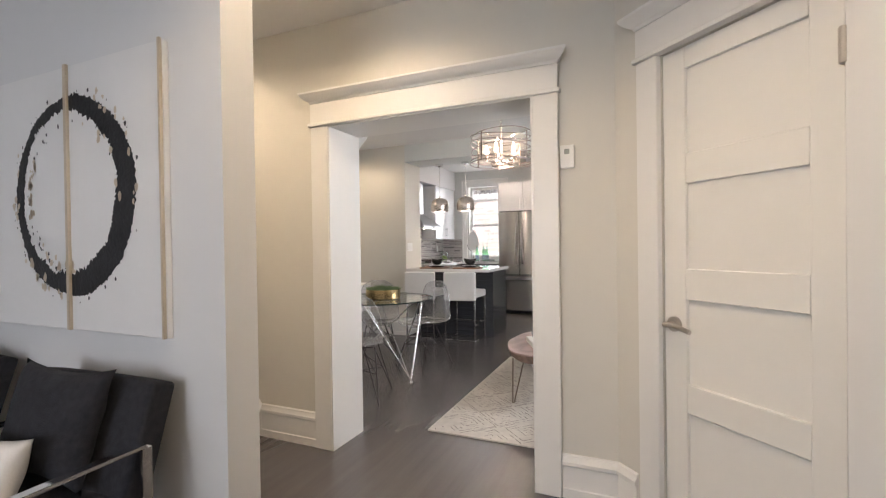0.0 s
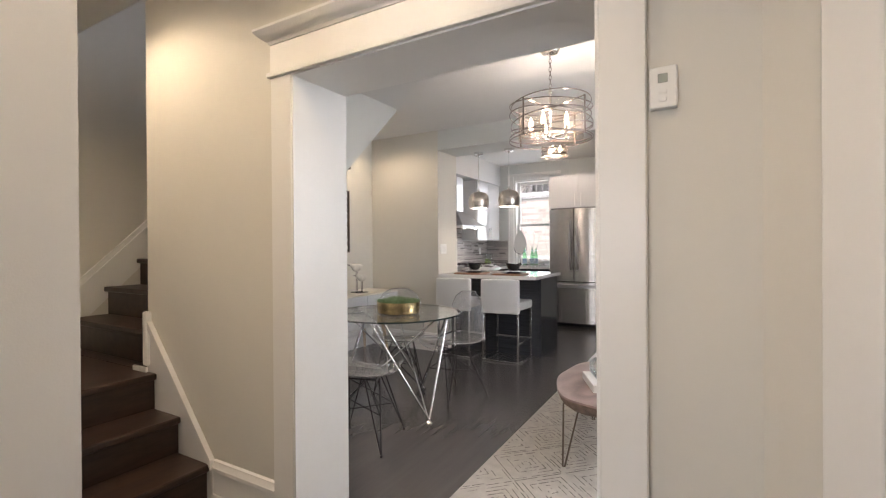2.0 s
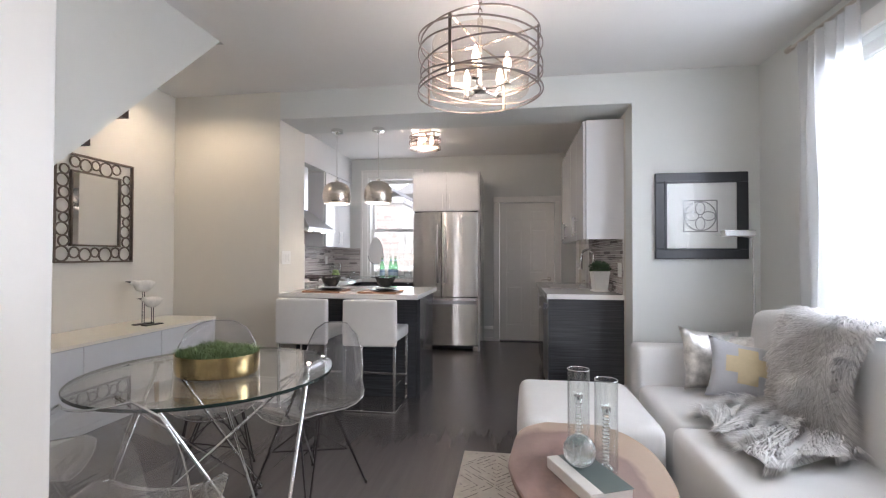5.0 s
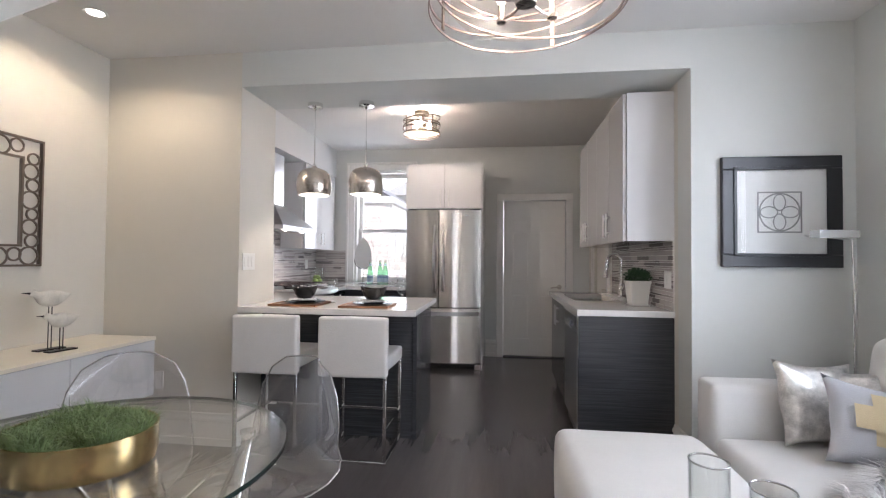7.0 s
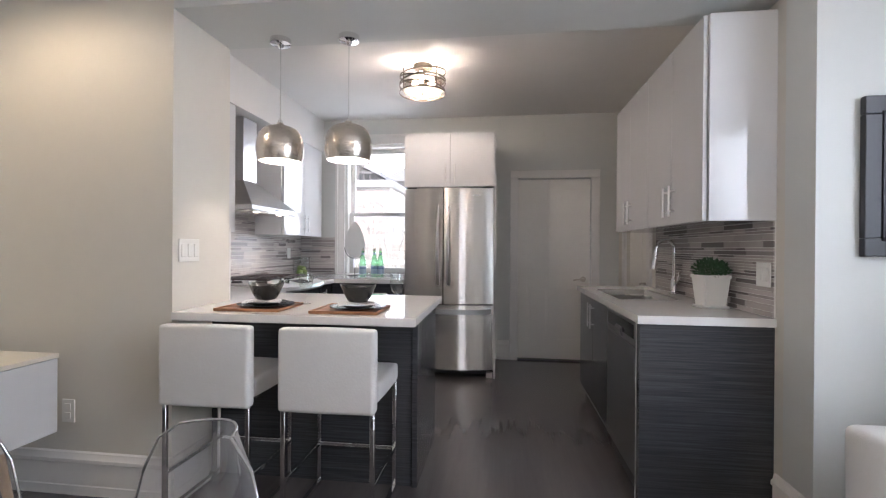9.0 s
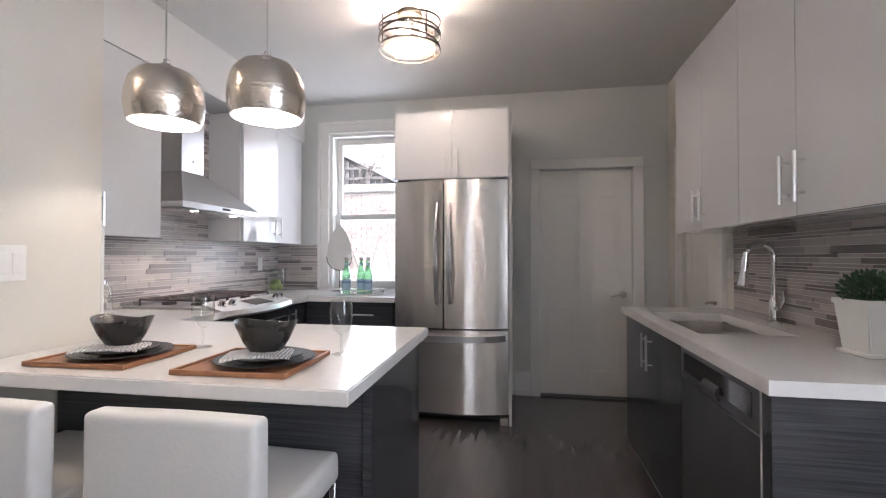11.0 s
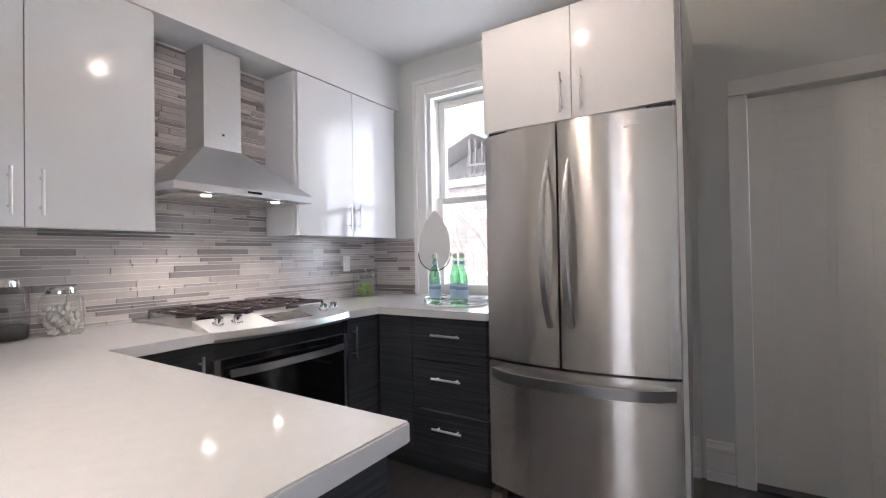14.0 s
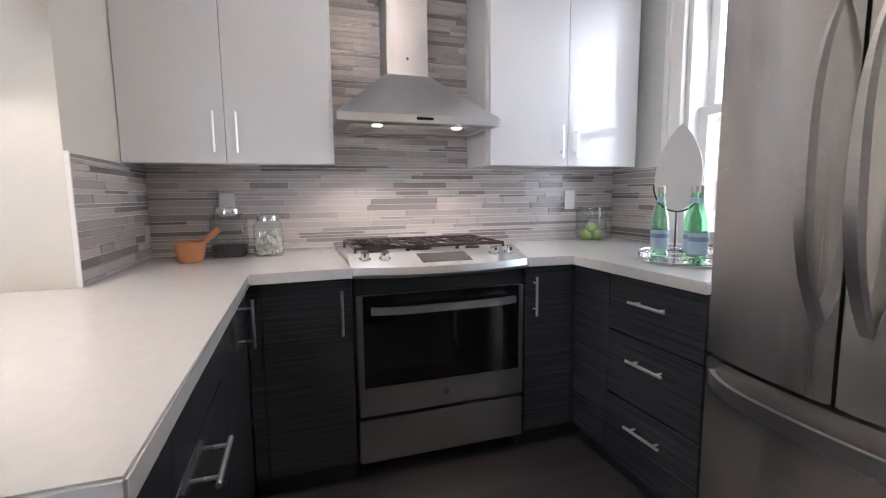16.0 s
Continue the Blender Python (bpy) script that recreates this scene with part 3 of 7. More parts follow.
SYL = 1.640
step(-3.34, -1.745, SYL, YD0 - 0.02, 0.19, (1, 0))
step(-3.34, -1.985, SYL, YD0 - 0.02, 0.378, (1, 0))
step(-3.34, -2.205, SYL, YD0 - 0.02, 0.57, (1, 0))
part("landing", xbox(-3.34, -2.345, YD0 - 0.019, 2.63, 0.40, 0.57), STAIR, stair)
for i in range(8):
    y0 = 2.56 + 0.215 * i
    step(-3.34, -2.405 if y0 > 2.75 else -2.31, y0, y0 + 0.235, 0.775 + 0.195 * i, (0, -1))
# stair skirts
bm = BM()
prism(bm, [(-2.285, 0.0), (-1.705, 0.0), (-1.705, 0.205), (-2.262, 0.845), (-2.285, 0.86)], YD0 - 0.016, YD0 - 0.002, 'y')
prism(bm, [(-1.705, 0.165), (-2.262, 0.805), (-2.262, 0.85), (-1.705, 0.212)], YD0 - 0.03, YD0 - 0.016, 'y')
box(bm, -2.30, -2.255, YD0 - 0.034, YD0 - 0.002, 0.60, 0.895, 0.012, 2)
box(bm, -2.37, -2.235, YD0 - 0.05, YD0 - 0.035, 0.571, 0.60, 0.006, 2)
struct("trim_stair_skirt", bm, TRIM, "white moulded skirt rising with the stairs", "trim")
bm = BM()
prism(bm, [(1.64, 0.585), (2.42, 0.585), (2.50, 0.62), (4.4, 2.47), (4.4, 2.78), (2.42, 0.85), (1.64, 0.80)], XL + 0.002, XL + 0.018, 'x')
prism(bm, [(1.64, 0.755), (2.44, 0.755), (4.4, 2.70), (4.4, 2.75), (2.42, 0.80), (1.64, 0.80)], XL + 0.018, XL + 0.03, 'x')
struct("trim_stair_skirt_wall", bm, TRIM, "white moulded skirt along the stairwell wall", "trim")

# back window: double hung
win = thing("window_back", (WX0, YB, WZ0), "white double-hung kitchen window", "window", kind="structure")
cw = 0.10
part("window_frame", (lambda b: (box(b, WX0 - cw, WX0, YB - 0.03, YB, WZ0 - 0.0, WZ1 + cw, 0.006, 2), box(b, WX1, WX1 + 0.05, YB - 0.03, YB, WZ0, WZ1 + cw, 0.006, 2),
     box(b, WX0, WX1, YB - 0.03, YB, WZ1, WZ1 + cw, 0.006, 2), box(b, WX0 - cw - 0.01, WX0 - cw + 0.02, YB - 0.042, YB, WZ0, WZ1 + cw, 0.005, 2), box(b, WX0 - cw - 0.01, WX1 + 0.05, YB - 0.042, YB, WZ1 + cw - 0.02, WZ1 + cw + 0.012, 0.005, 2))[0])(BM()), TRIM, win)
part("window_jamb", (lambda b: (box(b, WX0, WX0 + 0.03, YB + 0.001, YB + 0.19, WZ0, WZ1), box(b, WX1 - 0.03, WX1, YB + 0.001, YB + 0.19, WZ0, WZ1), box(b, WX0 + 0.03, WX1 - 0.03, YB + 0.001, YB + 0.19, WZ1 - 0.03, WZ1))[0])(BM()), TRIM, win)
part("window_sill", xbox(WX0 - cw, WX1 + 0.05, YB - 0.045, YB + 0.19, WZ0 - 0.03, WZ0, 0.006, 2), TRIM, win)
for nm, z0, z1, y0 in (("lower_sash", WZ0, 1.645, YB + 0.07), ("upper_sash", 1.595, WZ1 - 0.03, YB + 0.115)):
    b = BM()
    x0, x1 = WX0 + 0.03, WX1 - 0.03
    box(b, x0, x0 + 0.05, y0, y0 + 0.04, z0, z1, 0.006, 2), box(b, x1 - 0.05, x1, y0, y0 + 0.04, z0, z1, 0.006, 2)
    box(b, x0 + 0.05, x1 - 0.05, y0, y0 + 0.04, z0, z0 + (0.07 if nm == "lower_sash" else 0.045), 0.006, 2), box(b, x0 + 0.05, x1 - 0.05, y0, y0 + 0.04, z1 - 0.05, z1, 0.006, 2)
    s = part(nm, b, TRIM, win)
    g = part("pane", xbox(x0 + 0.045, x1 - 0.045, y0 + 0.018, y0 + 0.022, z0 + 0.04, z1 - 0.04), WINGLASS, s)
    g.visible_shadow = False
# living-room window
win = thing("window_living", (XR, LY0, LZ0), "white living-room window behind sheer curtains", "window", kind="structure")
b = BM()
for y0, y1 in ((LY0 - 0.1, LY0), (LY1, LY1 + 0.1)):
    box(b, XR - 0.028, XR, y0, y1, LZ0 - 0.1, LZ1 + 0.1, 0.005, 2)
box(b, XR - 0.028, XR, LY0, LY1, LZ1, LZ1 + 0.1, 0.005, 2), box(b, XR - 0.05, XR + 0.18, LY0, LY1, LZ0 - 0.04, LZ0, 0.005, 2)
part("window_frame", b, TRIM, win)
b = BM()
ym = (LY0 + LY1) / 2
for y0, y1 in ((LY0, LY0 + 0.05), (ym - 0.03, ym + 0.03), (LY1 - 0.05, LY1)):
    box(b, XR + 0.08, XR + 0.12, y0, y1, LZ0, LZ1, 0.004, 1)
for y0, y1 in ((LY0 + 0.05, ym - 0.03), (ym + 0.03, LY1 - 0.05)):
    box(b, XR + 0.08, XR + 0.12, y0, y1, LZ0, LZ0 + 0.06), box(b, XR + 0.08, XR + 0.12, y0, y1, LZ1 - 0.06, LZ1)
s = part("sash", b, TRIM, win)
for y0, y1 in ((LY0 + 0.05, ym - 0.03), (ym + 0.03, LY1 - 0.05)):
    g = part("pane", xbox(XR + 0.098, XR + 0.102, y0, y1, LZ0 + 0.06, LZ1 - 0.06), WINGLASS, s)
    g.visible_shadow = False
win = thing("window_front", (-1, -3.0, 0.65), "white front-room window", "window", kind="structure")
b = BM()
for x0, x1 in ((-2.2, -2.06), (-1.03, -0.97), (0.06, 0.2)):
    box(b, x0, x1, -3.02, -2.97, 0.6, 2.45, 0.004, 1)
box(b, -2.06, 0.06, -3.02, -2.97, 0.6, 0.7), box(b, -2.06, 0.06, -3.02, -2.97, 2.3, 2.45)
part("window_frame", b, TRIM, win)

# ---- kitchen ----
def bar_handle(parent, a, b, out, r=0.006, name="handle"):
    """A steel bar on two posts, from a to b, standing off by out."""
    a, b, out = Vector(a), Vector(b), Vector(out)
    d = (b - a).normalized()
    bm = BM()
    rod(bm, a + out, b + out, r, 10)
    for q in (a + d * 0.03, b - d * 0.03):
        rod(bm, q, q + out, r * 0.75, 8)
    return part(name, bm, SATIN, parent, "slim brushed bar handle")


def wall_cabinet(name, x0, x1, y0, y1, z0, z1, doors, face, label, handle_at, hz=(0.045, 0.215), group="kitchen wall cabinets"):
    """A wall cabinet with slab doors on the side face ('+x', '-x' or '-y'); doors: splits along the front; handle_at: for each door, which end has the handle."""
    ob = thing(name, ((x0 + x1) / 2, (y0 + y1) / 2, z0), label, "cabinet", group)
    t = 0.02
    if face == '+x':
        part("body", xbox(x0, x1 - t - 0.002, y0, y1, z0, z1, 0.001, 1), GLOSSW, ob)
    elif face == '-x':
        part("body", xbox(x0 + t + 0.002, x1, y0, y1, z0, z1, 0.001, 1), GLOSSW, ob)
    else:
        part("body", xbox(x0, x1, y0 + t + 0.002, y1, z0, z1, 0.001, 1), GLOSSW, ob)
    for (a, b), end in zip(zip(doors, doors[1:]), handle_at):
        g = 0.0015
        h = (a + 0.045) if end == 'a' else (b - 0.045)
        if face == '+x':
            d = part("door", xbox(x1 - t, x1, a + g, b - g, z0 + 0.002, z1 - 0.002, 0.0015, 2), GLOSSW, ob)
            bar_handle(d, (x1, h, z0 + hz[0]), (x1, h, z0 + hz[1]), (0.03, 0, 0))
        elif face == '-x':
            d = part("door", xbox(x0, x0 + t, a + g, b - g, z0 + 0.002, z1 - 0.002, 0.0015, 2), GLOSSW, ob)
            bar_handle(d, (x0, h, z0 + hz[0]), (x0, h, z0 + hz[1]), (-0.03, 0, 0))
        else:
            d = part("door", xbox(a + g, b - g, y0, y0 + t, z0 + 0.002, z1 - 0.002, 0.0015, 2), GLOSSW, ob)
            bar_handle(d, (h, y0, z0 + hz[0]), (h, y0, z0 + hz[1]), (0, -0.03, 0))
    return ob


XT = -3.15
wall_cabinet("wall_cabinet", XT, -2.856, YQ + 0.002, 7.10, 1.345, 2.335, [YQ + 0.002, 6.645, 7.085], '+x', "glossy white two-door wall cabinet beside the hood", 'ba')
wall_cabinet("wall_cabinet", XT, -2.856, 7.868, 8.815, 1.352, 2.335, [7.884, 8.345, 8.80], '+x', "glossy white two-door wall cabinet beside the window", 'ba')
wall_cabinet("wall_cabinet", 0.150, XK, 6.05, 6.88, 1.372, 2.345, [6.066, 6.465, 6.88], '-x', "glossy white wall cabinet over the sink counter", 'ba')
wall_cabinet("wall_cabinet", 0.150, XK, 6.882, 7.70, 1.372, 2.345, [6.882, 7.29, 7.685], '-x', "glossy white wall cabinet over the sink", 'ba')
wall_cabinet("wall_cabinet", -1.735, -0.845, 8.118, YB, 1.825, 2.345, [-1.735, -1.286, -0.863], '-y', "glossy white cabinet over the fridge", 'ba', (0.03, 0.21))
single("fridge_side_panel", xbox(-0.862, -0.843, 8.10, YB, 0.0, 1.823, 0.001, 1), GLOSSW, "tall white panel standing beside the fridge", "panel")
struct("wall_bulkhead", xbox(XT, -2.868, YQ, YB, 2.346, ZK), PAINT_WHITE, "white painted bulkhead over the wall cabinets", "wall")


def base_cabinet(name, x0, x1, y0, y1, face, fronts, label, toe=0.09, top=0.878):
    """A base cabinet: dark body on a set-back plinth; fronts: (a, b, z0, z1, handle) with handle 'h' level, 'va'/'vb' upright near a or b."""
    ob = thing(name, ((x0 + x1) / 2, (y0 + y1) / 2, 0), label, "cabinet", "kitchen base cabinets")
    t, s = 0.02, 0.05
    fx = {'+x': (0, -t - 0.002, 0, 0), '-x': (t + 0.002, 0, 0, 0), '-y': (0, 0, t + 0.002, 0), '+y': (0, 0, 0, -t - 0.002)}[face]
    part("body", xbox(x0 + fx[0], x1 + fx[1], y0 + fx[2], y1 + fx[3], toe, top), DARKLAM, ob)
    px = {'+x': (0, -s, 0, 0), '-x': (s, 0, 0, 0), '-y': (0, 0, s, 0), '+y': (0, 0, 0, -s)}[face]
    part("plinth", xbox(x0 + px[0], x1 + px[1], y0 + px[2], y1 + px[3], 0, toe), BLACKP, ob)
    for a, b, z0, z1, hd in fronts:
        g = 0.0015
        if face in ('+x', '-x'):
            X = (x1 - t, x1) if face == '+x' else (x0, x0 + t)
            d = part("drawer_front" if hd == 'h' else "door", xbox(X[0], X[1], a + g, b - g, z0 + g, z1 - g, 0.0012, 1), DARKLAM, ob)
            out, fxp = (0.03 if face == '+x' else -0.03), (x1 if face == '+x' else x0)
            if hd == 'h':
                c = (a + b) / 2
                bar_handle(d, (fxp, c - 0.09, z1 - 0.09), (fxp, c + 0.09, z1 - 0.09), (out, 0, 0))
            elif hd:
                h = a + 0.045 if hd == 'va' else b - 0.045
                bar_handle(d, (fxp, h, z1 - 0.22), (fxp, h, z1 - 0.04), (out, 0, 0))
        else:
            Y = (y0, y0 + t) if face == '-y' else (y1 - t, y1)
            d = part("drawer_front" if hd == 'h' else "door", xbox(a + g, b - g, Y[0], Y[1], z0 + g, z1 - g, 0.0012, 1), DARKLAM, ob)
            out, fyp = (-0.03 if face == '-y' else 0.03), (y0 if face == '-y' else y1)
            if hd == 'h':
                c = (a + b) / 2
                bar_handle(d, (c - 0.09, fyp, z1 - 0.09), (c + 0.09, fyp, z1 - 0.09), (0, out, 0))
            elif hd:
                h = a + 0.045 if hd == 'va' else b - 0.045
                bar_handle(d, (h, fyp, z1 - 0.22), (h, fyp, z1 - 0.04), (0, out, 0))
    return ob


FX = -2.475   # fronts along the tiled wall
base_cabinet("base_cabinet", XT, FX, 6.722, 7.115, '+x', [(6.722, 6.773, 0.095, 0.872, ''), (6.775, 7.115, 0.095, 0.872, 'vb')], "dark wood-grain base cabinet beside the range")
base_cabinet("base_cabinet", XT, FX, 7.885, YB, '+x', [(7.885, 8.13, 0.095, 0.872, 'va')], "dark wood-grain corner base cabinet")
base_cabinet("base_cabinet", FX + 0.002, -1.755, 8.145, YB, '-y', [(-2.225, -1.757, 0.64, 0.872, 'h'), (-2.225, -1.757, 0.368, 0.637, 'h'), (-2.225, -1.757, 0.095, 0.365, 'h'), (FX + 0.004, -2.228, 0.095, 0.872, '')], "dark wood-grain three-drawer base cabinet under the window")
# breakfast counter: cabinets facing the range, panelled towards the room
base_cabinet("base_cabinet", -2.368, -1.90, 6.12, 6.720, '+y', [(-2.455, -1.90, 0.095, 0.872, 'va')], "dark wood-grain base cabinet under the breakfast counter")
base_cabinet("base_cabinet", -1.898, -1.245, 6.12, 6.720, '+y', [(-1.898, -1.397, 0.757, 0.872, ''), (-1.898, -1.397, 0.41, 0.754, 'h'), (-1.898, -1.397, 0.095, 0.407, 'h'), (-1.395, -1.247, 0.095, 0.872, '')], "dark wood-grain drawer cabinet under the breakfast counter")
single("counter_back_panel", xbox(-2.362, -1.247, 6.085, 6.117, 0.0, 0.878, 0.001, 1), DARKLAM, "dark streaked panel closing the breakfast counter", "panel")
single("counter_end_panel", xbox(-1.243, -1.215, 6.075, 6.712, 0.0, 0.878, 0.001, 1), DARKLAM, "dark streaked end panel of the breakfast counter", "panel")
# worktops
bm = BM()
prism(bm, [(-2.362, YP - 0.022), (-1.168, YP - 0.022), (-1.178, 6.735), (-2.445, 6.738), (-2.445, 7.116), (XT, 7.116), (XT, YQ + 0.002), (-2.362, YQ + 0.002)], 0.88, 0.92)
eased(bm, 0.004)
single("worktop", bm, QUARTZ, "thick white quartz worktop of the breakfast counter", "worktop", smooth=50)
bm = BM()
prism(bm, [(-2.445, 7.884), (-2.445, 8.115), (-1.737, 8.115), (-1.737, YB), (XT, YB), (XT, 7.884)], 0.88, 0.92)
eased(bm, 0.004)
single("worktop", bm, QUARTZ, "thick white quartz worktop under the window", "worktop", smooth=50)
# sink side
base_cabinet("base_cabinet", -0.115, XK, 6.745, 7.79, '-x', [(6.745, 7.262, 0.095, 0.872, 'vb'), (7.262, 7.79, 0.095, 0.872, 'va')], "dark wood-grain sink base cabinet", top=0.715)
single("counter_end_panel", xbox(-0.132, XK, 6.055, 6.105, 0.0, 0.878, 0.001, 1), DARKLAM, "dark streaked end panel of the sink counter", "panel")
SX0, SX1, SYA, SYB = -0.05, 0.32, 6.77, 7.51
bm = BM()
for a, b, c, d in ((-0.144, SX0, 6.042, 7.80), (SX1, XK, 6.042, 7.80), (SX0, SX1, 6.042, SYA), (SX0, SX1, SYB, 7.80)):
    box(bm, a, b, c, d, 0.88, 0.92)
bmesh.ops.remove_doubles(bm, verts=bm.verts, dist=0.0005)
single("worktop", bm, QUARTZ, "thick white quartz worktop with a cut-out for the sink", "worktop", smooth=50)
SINKM = mat("sink_steel", (0.74, 0.72, 0.70), 0.30, 1.0, vary=0.05, scale=4)
sink = thing("sink", ((SX0 + SX1) / 2, (SYA + SYB) / 2, 0.72), "stainless double-bowl undermount sink", "sink")
for y0, y1 in ((SYA, 7.13), (7.15, SYB)):
    b = BM()
    box(b, SX0 - 0.004, SX1 + 0.004, y0 - 0.004, y1 + 0.004, 0.73, 0.879, 0.03, 4)
    bmesh.ops.delete(b, geom=[f for f in b.faces if f.calc_center_median().z > 0.874], context='FACES')
    part("bowl", b, SINKM, sink, "brushed steel bowl", smooth=50)
for y in (6.95, 7.33):
    part("drain", lathe(BM(), (0.13, y, 0.7335), [(0.0, 0.0), (0.045, 0.0), (0.048, 0.004), (0.0, 0.002)], 20), CHROME, sink)
# faucet
fa = thing("faucet", (0.415, 7.15, 0.92), "chrome pull-down kitchen faucet on the worktop", "faucet")
b = BM()
lathe(b, (0.415, 7.15, 0.92), [(0, 0), (0.030, 0), (0.030, 0.012), (0.024, 0.02), (0.022, 0.10), (0.016, 0.115), (0.014, 0.13), (0, 0.13)], 24)
part("base", b, CHROME, fa)
pts = [(0.415, 7.15, 1.04), (0.415, 7.15, 1.24)] + [(0.415 - 0.06 + 0.06 * math.cos(a), 7.15, 1.24 + 0.06 * math.sin(a)) for a in [math.pi * k / 12 for k in range(1, 12)]] + [(0.293, 7.15, 1.225)]
part("spout", tube(BM(), pts, 0.0135, 14), CHROME, fa)
b = BM()
rod(b, (0.293, 7.15, 1.228), (0.287, 7.15, 1.165), 0.017, 16, 0.0155)
rod(b, (0.287, 7.15, 1.165), (0.279, 7.15, 1.095), 0.017, 16, 0.025)
part("spray_head", b, CHROME, fa)
b = BM()
rod(b, (0.415, 7.15, 0.985), (0.415, 7.10, 1.0), 0.012, 12)
tube(b, [(0.415, 7.10, 1.0), (0.418, 7.08, 1.03), (0.422, 7.072, 1.08)], 0.0085, 10)
part("lever", b, CHROME, fa)

# dishwasher
dw = thing("dishwasher", (0.16, 6.42, 0), "black stainless dishwasher under the sink counter", "dishwasher")
part("body", xbox(-0.098, XK, 6.11, 6.743, 0.0, 0.715), BLACKP, dw)
part("door", xbox(-0.128, -0.10, 6.112, 6.741, 0.10, 0.745, 0.006, 3), DARKSTEEL, dw)
cp = part("control_panel", xbox(-0.130, -0.10, 6.112, 6.741, 0.75, 0.872, 0.004, 2), DARKSTEEL, dw)
part("display_strip", xbox(-0.1325, -0.1305, 6.16, 6.70, 0.785, 0.855, 0.0005, 1), BLACKG, cp, "black glass control strip")
part("edge_strip", xbox(-0.134, -0.10, 6.1055, 6.1115, 0.0, 0.876), mat("pale_aluminium", (0.62, 0.61, 0.60), 0.45, 0.25, vary=0.03), dw, "pale steel edge strip")
b = BM()
prism(b, [(-0.126, 0.758), (-0.140, 0.764), (-0.146, 0.790), (-0.140, 0.806), (-0.126, 0.812)], 6.37, 6.49, 'y')
part("pocket_handle", b, DARKSTEEL, dw, "rounded steel pocket handle", smooth=60)

# fridge: french doors over a freezer drawer
fr = thing("fridge", (-1.30, 8.5, 0), "stainless french-door fridge with a bottom freezer", "fridge")
part("cabinet_body", xbox(-1.725, -0.866, 8.20, YB - 0.02, 0.05, 1.80, 0.004, 1), BLACKP, fr)


def bowed(x0, x1, z0, z1, y_edge, bow, cx, half, thick=0.07):
    """A door front bowed outwards about cx."""
    bm = BM()
    n = 14
    f, k = [], []
    for i in range(n + 1):
        x = x0 + (x1 - x0) * i / n
        y = y_edge - bow * (1 - ((x - cx) / half) ** 2)
        f.append((x, y))
    out = f + [(x1, y_edge + thick), (x0, y_edge + thick)]
    prism(bm, out, z0, z1)
    es = [e for e in bm.edges if abs(e.verts[0].co.z - e.verts[1].co.z) < 1e-5]
    bmesh.ops.bevel(bm, geom=es, offset=0.004, segments=2, affect='EDGES')
    return bm


def arc_handle(parent, pts, w, h, label="curved steel door handle"):
    return part("handle", tube(BM(), pts, 0, flat=(w, h)), STEELH, parent, label, smooth=50)


CX, HALF = -1.2955, 0.43
FY, FB = 8.122, 0.058
dl = part("door", bowed(-1.728, -1.347, 0.702, 1.806, FY, FB, CX, HALF), STEEL, fr, smooth=20)
dr = part("door", bowed(-1.337, -0.866, 0.702, 1.806, FY, FB, CX, HALF), STEEL, fr, smooth=20)
fz = part("freezer_drawer", bowed(-1.728, -0.866, 0.075, 0.690, FY, FB, CX, HALF), STEEL, fr, smooth=20)
part("door_gasket", xbox(-1.700, -0.89, 8.16, 8.20, 0.08, 1.79), BLACKP, fr)
for d, x in ((dl, -1.390), (dr, -1.292)):
    pts = []
    for k in range(17):
        u = k / 16
        pts.append((x, 8.086 - 0.102 * (1 - abs(2 * u - 1) ** 2.6), 0.852 + u * 0.815))
    b = BM()
    rings = []
    for k, (px, py, pz) in enumerate(pts):
        u = k / 16
        w = 0.010 + 0.024 * math.sin(math.pi * min(1.0, (1.04 - u) * 0.62)) ** 1.2
        t = 0.007 + 0.016 * math.sin(math.pi * u)
        rings.append([b.verts.new(q) for q in ((px - w / 2, py + t / 2, pz), (px - w / 2 + 0.004, py - t / 2, pz), (px + w / 2 - 0.004, py - t / 2, pz), (px + w / 2, py + t / 2, pz))])
    for A, B2 in zip(rings, rings[1:]):
        for k in range(4):
            b.faces.new((A[k], A[(k + 1) % 4], B2[(k + 1) % 4], B2[k]))
    b.faces.new(rings[0]), b.faces.new(rings[-1][::-1])
    part("handle", b, STEELH, d, "tapering curved steel door handle", smooth=40)
pts = []
for k in range(19):
    u = k / 18
    x = -1.70 + u * 0.81
    pts.append((x, FY - FB * (1 - ((x - CX) / HALF) ** 2) - 0.004 - 0.05 * (1 - (2 * u - 1) ** 6), 0.634))
arc_handle(fz, pts, 0.014, 0.045, "broad curved steel drawer handle")
y_a, y_b = (FY - FB * (1 - ((x - CX) / HALF) ** 2) for x in (-1.06, -1.0))
part("badge", (lambda q: (prism(q, [(-1.06, y_a), (-1.0, y_b), (-1.0, y_b - 0.0018), (-1.06, y_a - 0.0018)], 1.735, 1.744), q)[1])(BM()), SATIN, dr, "small pale badge bar")
for x in (-1.69, -0.90):
    part("foot", xbox(x - 0.03, x + 0.03, 8.10, 8.17, 0.0, 0.05, 0.008, 2), NICKEL, fr)
part("toe_grille", xbox(-1.65, -0.94, 8.19, 8.21, 0.012, 0.05), BLACKP, fr)
for x in (-1.66, -0.93):
    part("hinge_cover", xbox(x - 0.05, x + 0.05, 8.12, 8.22, 1.806, 1.822, 0.004, 1), BLACKP, fr)

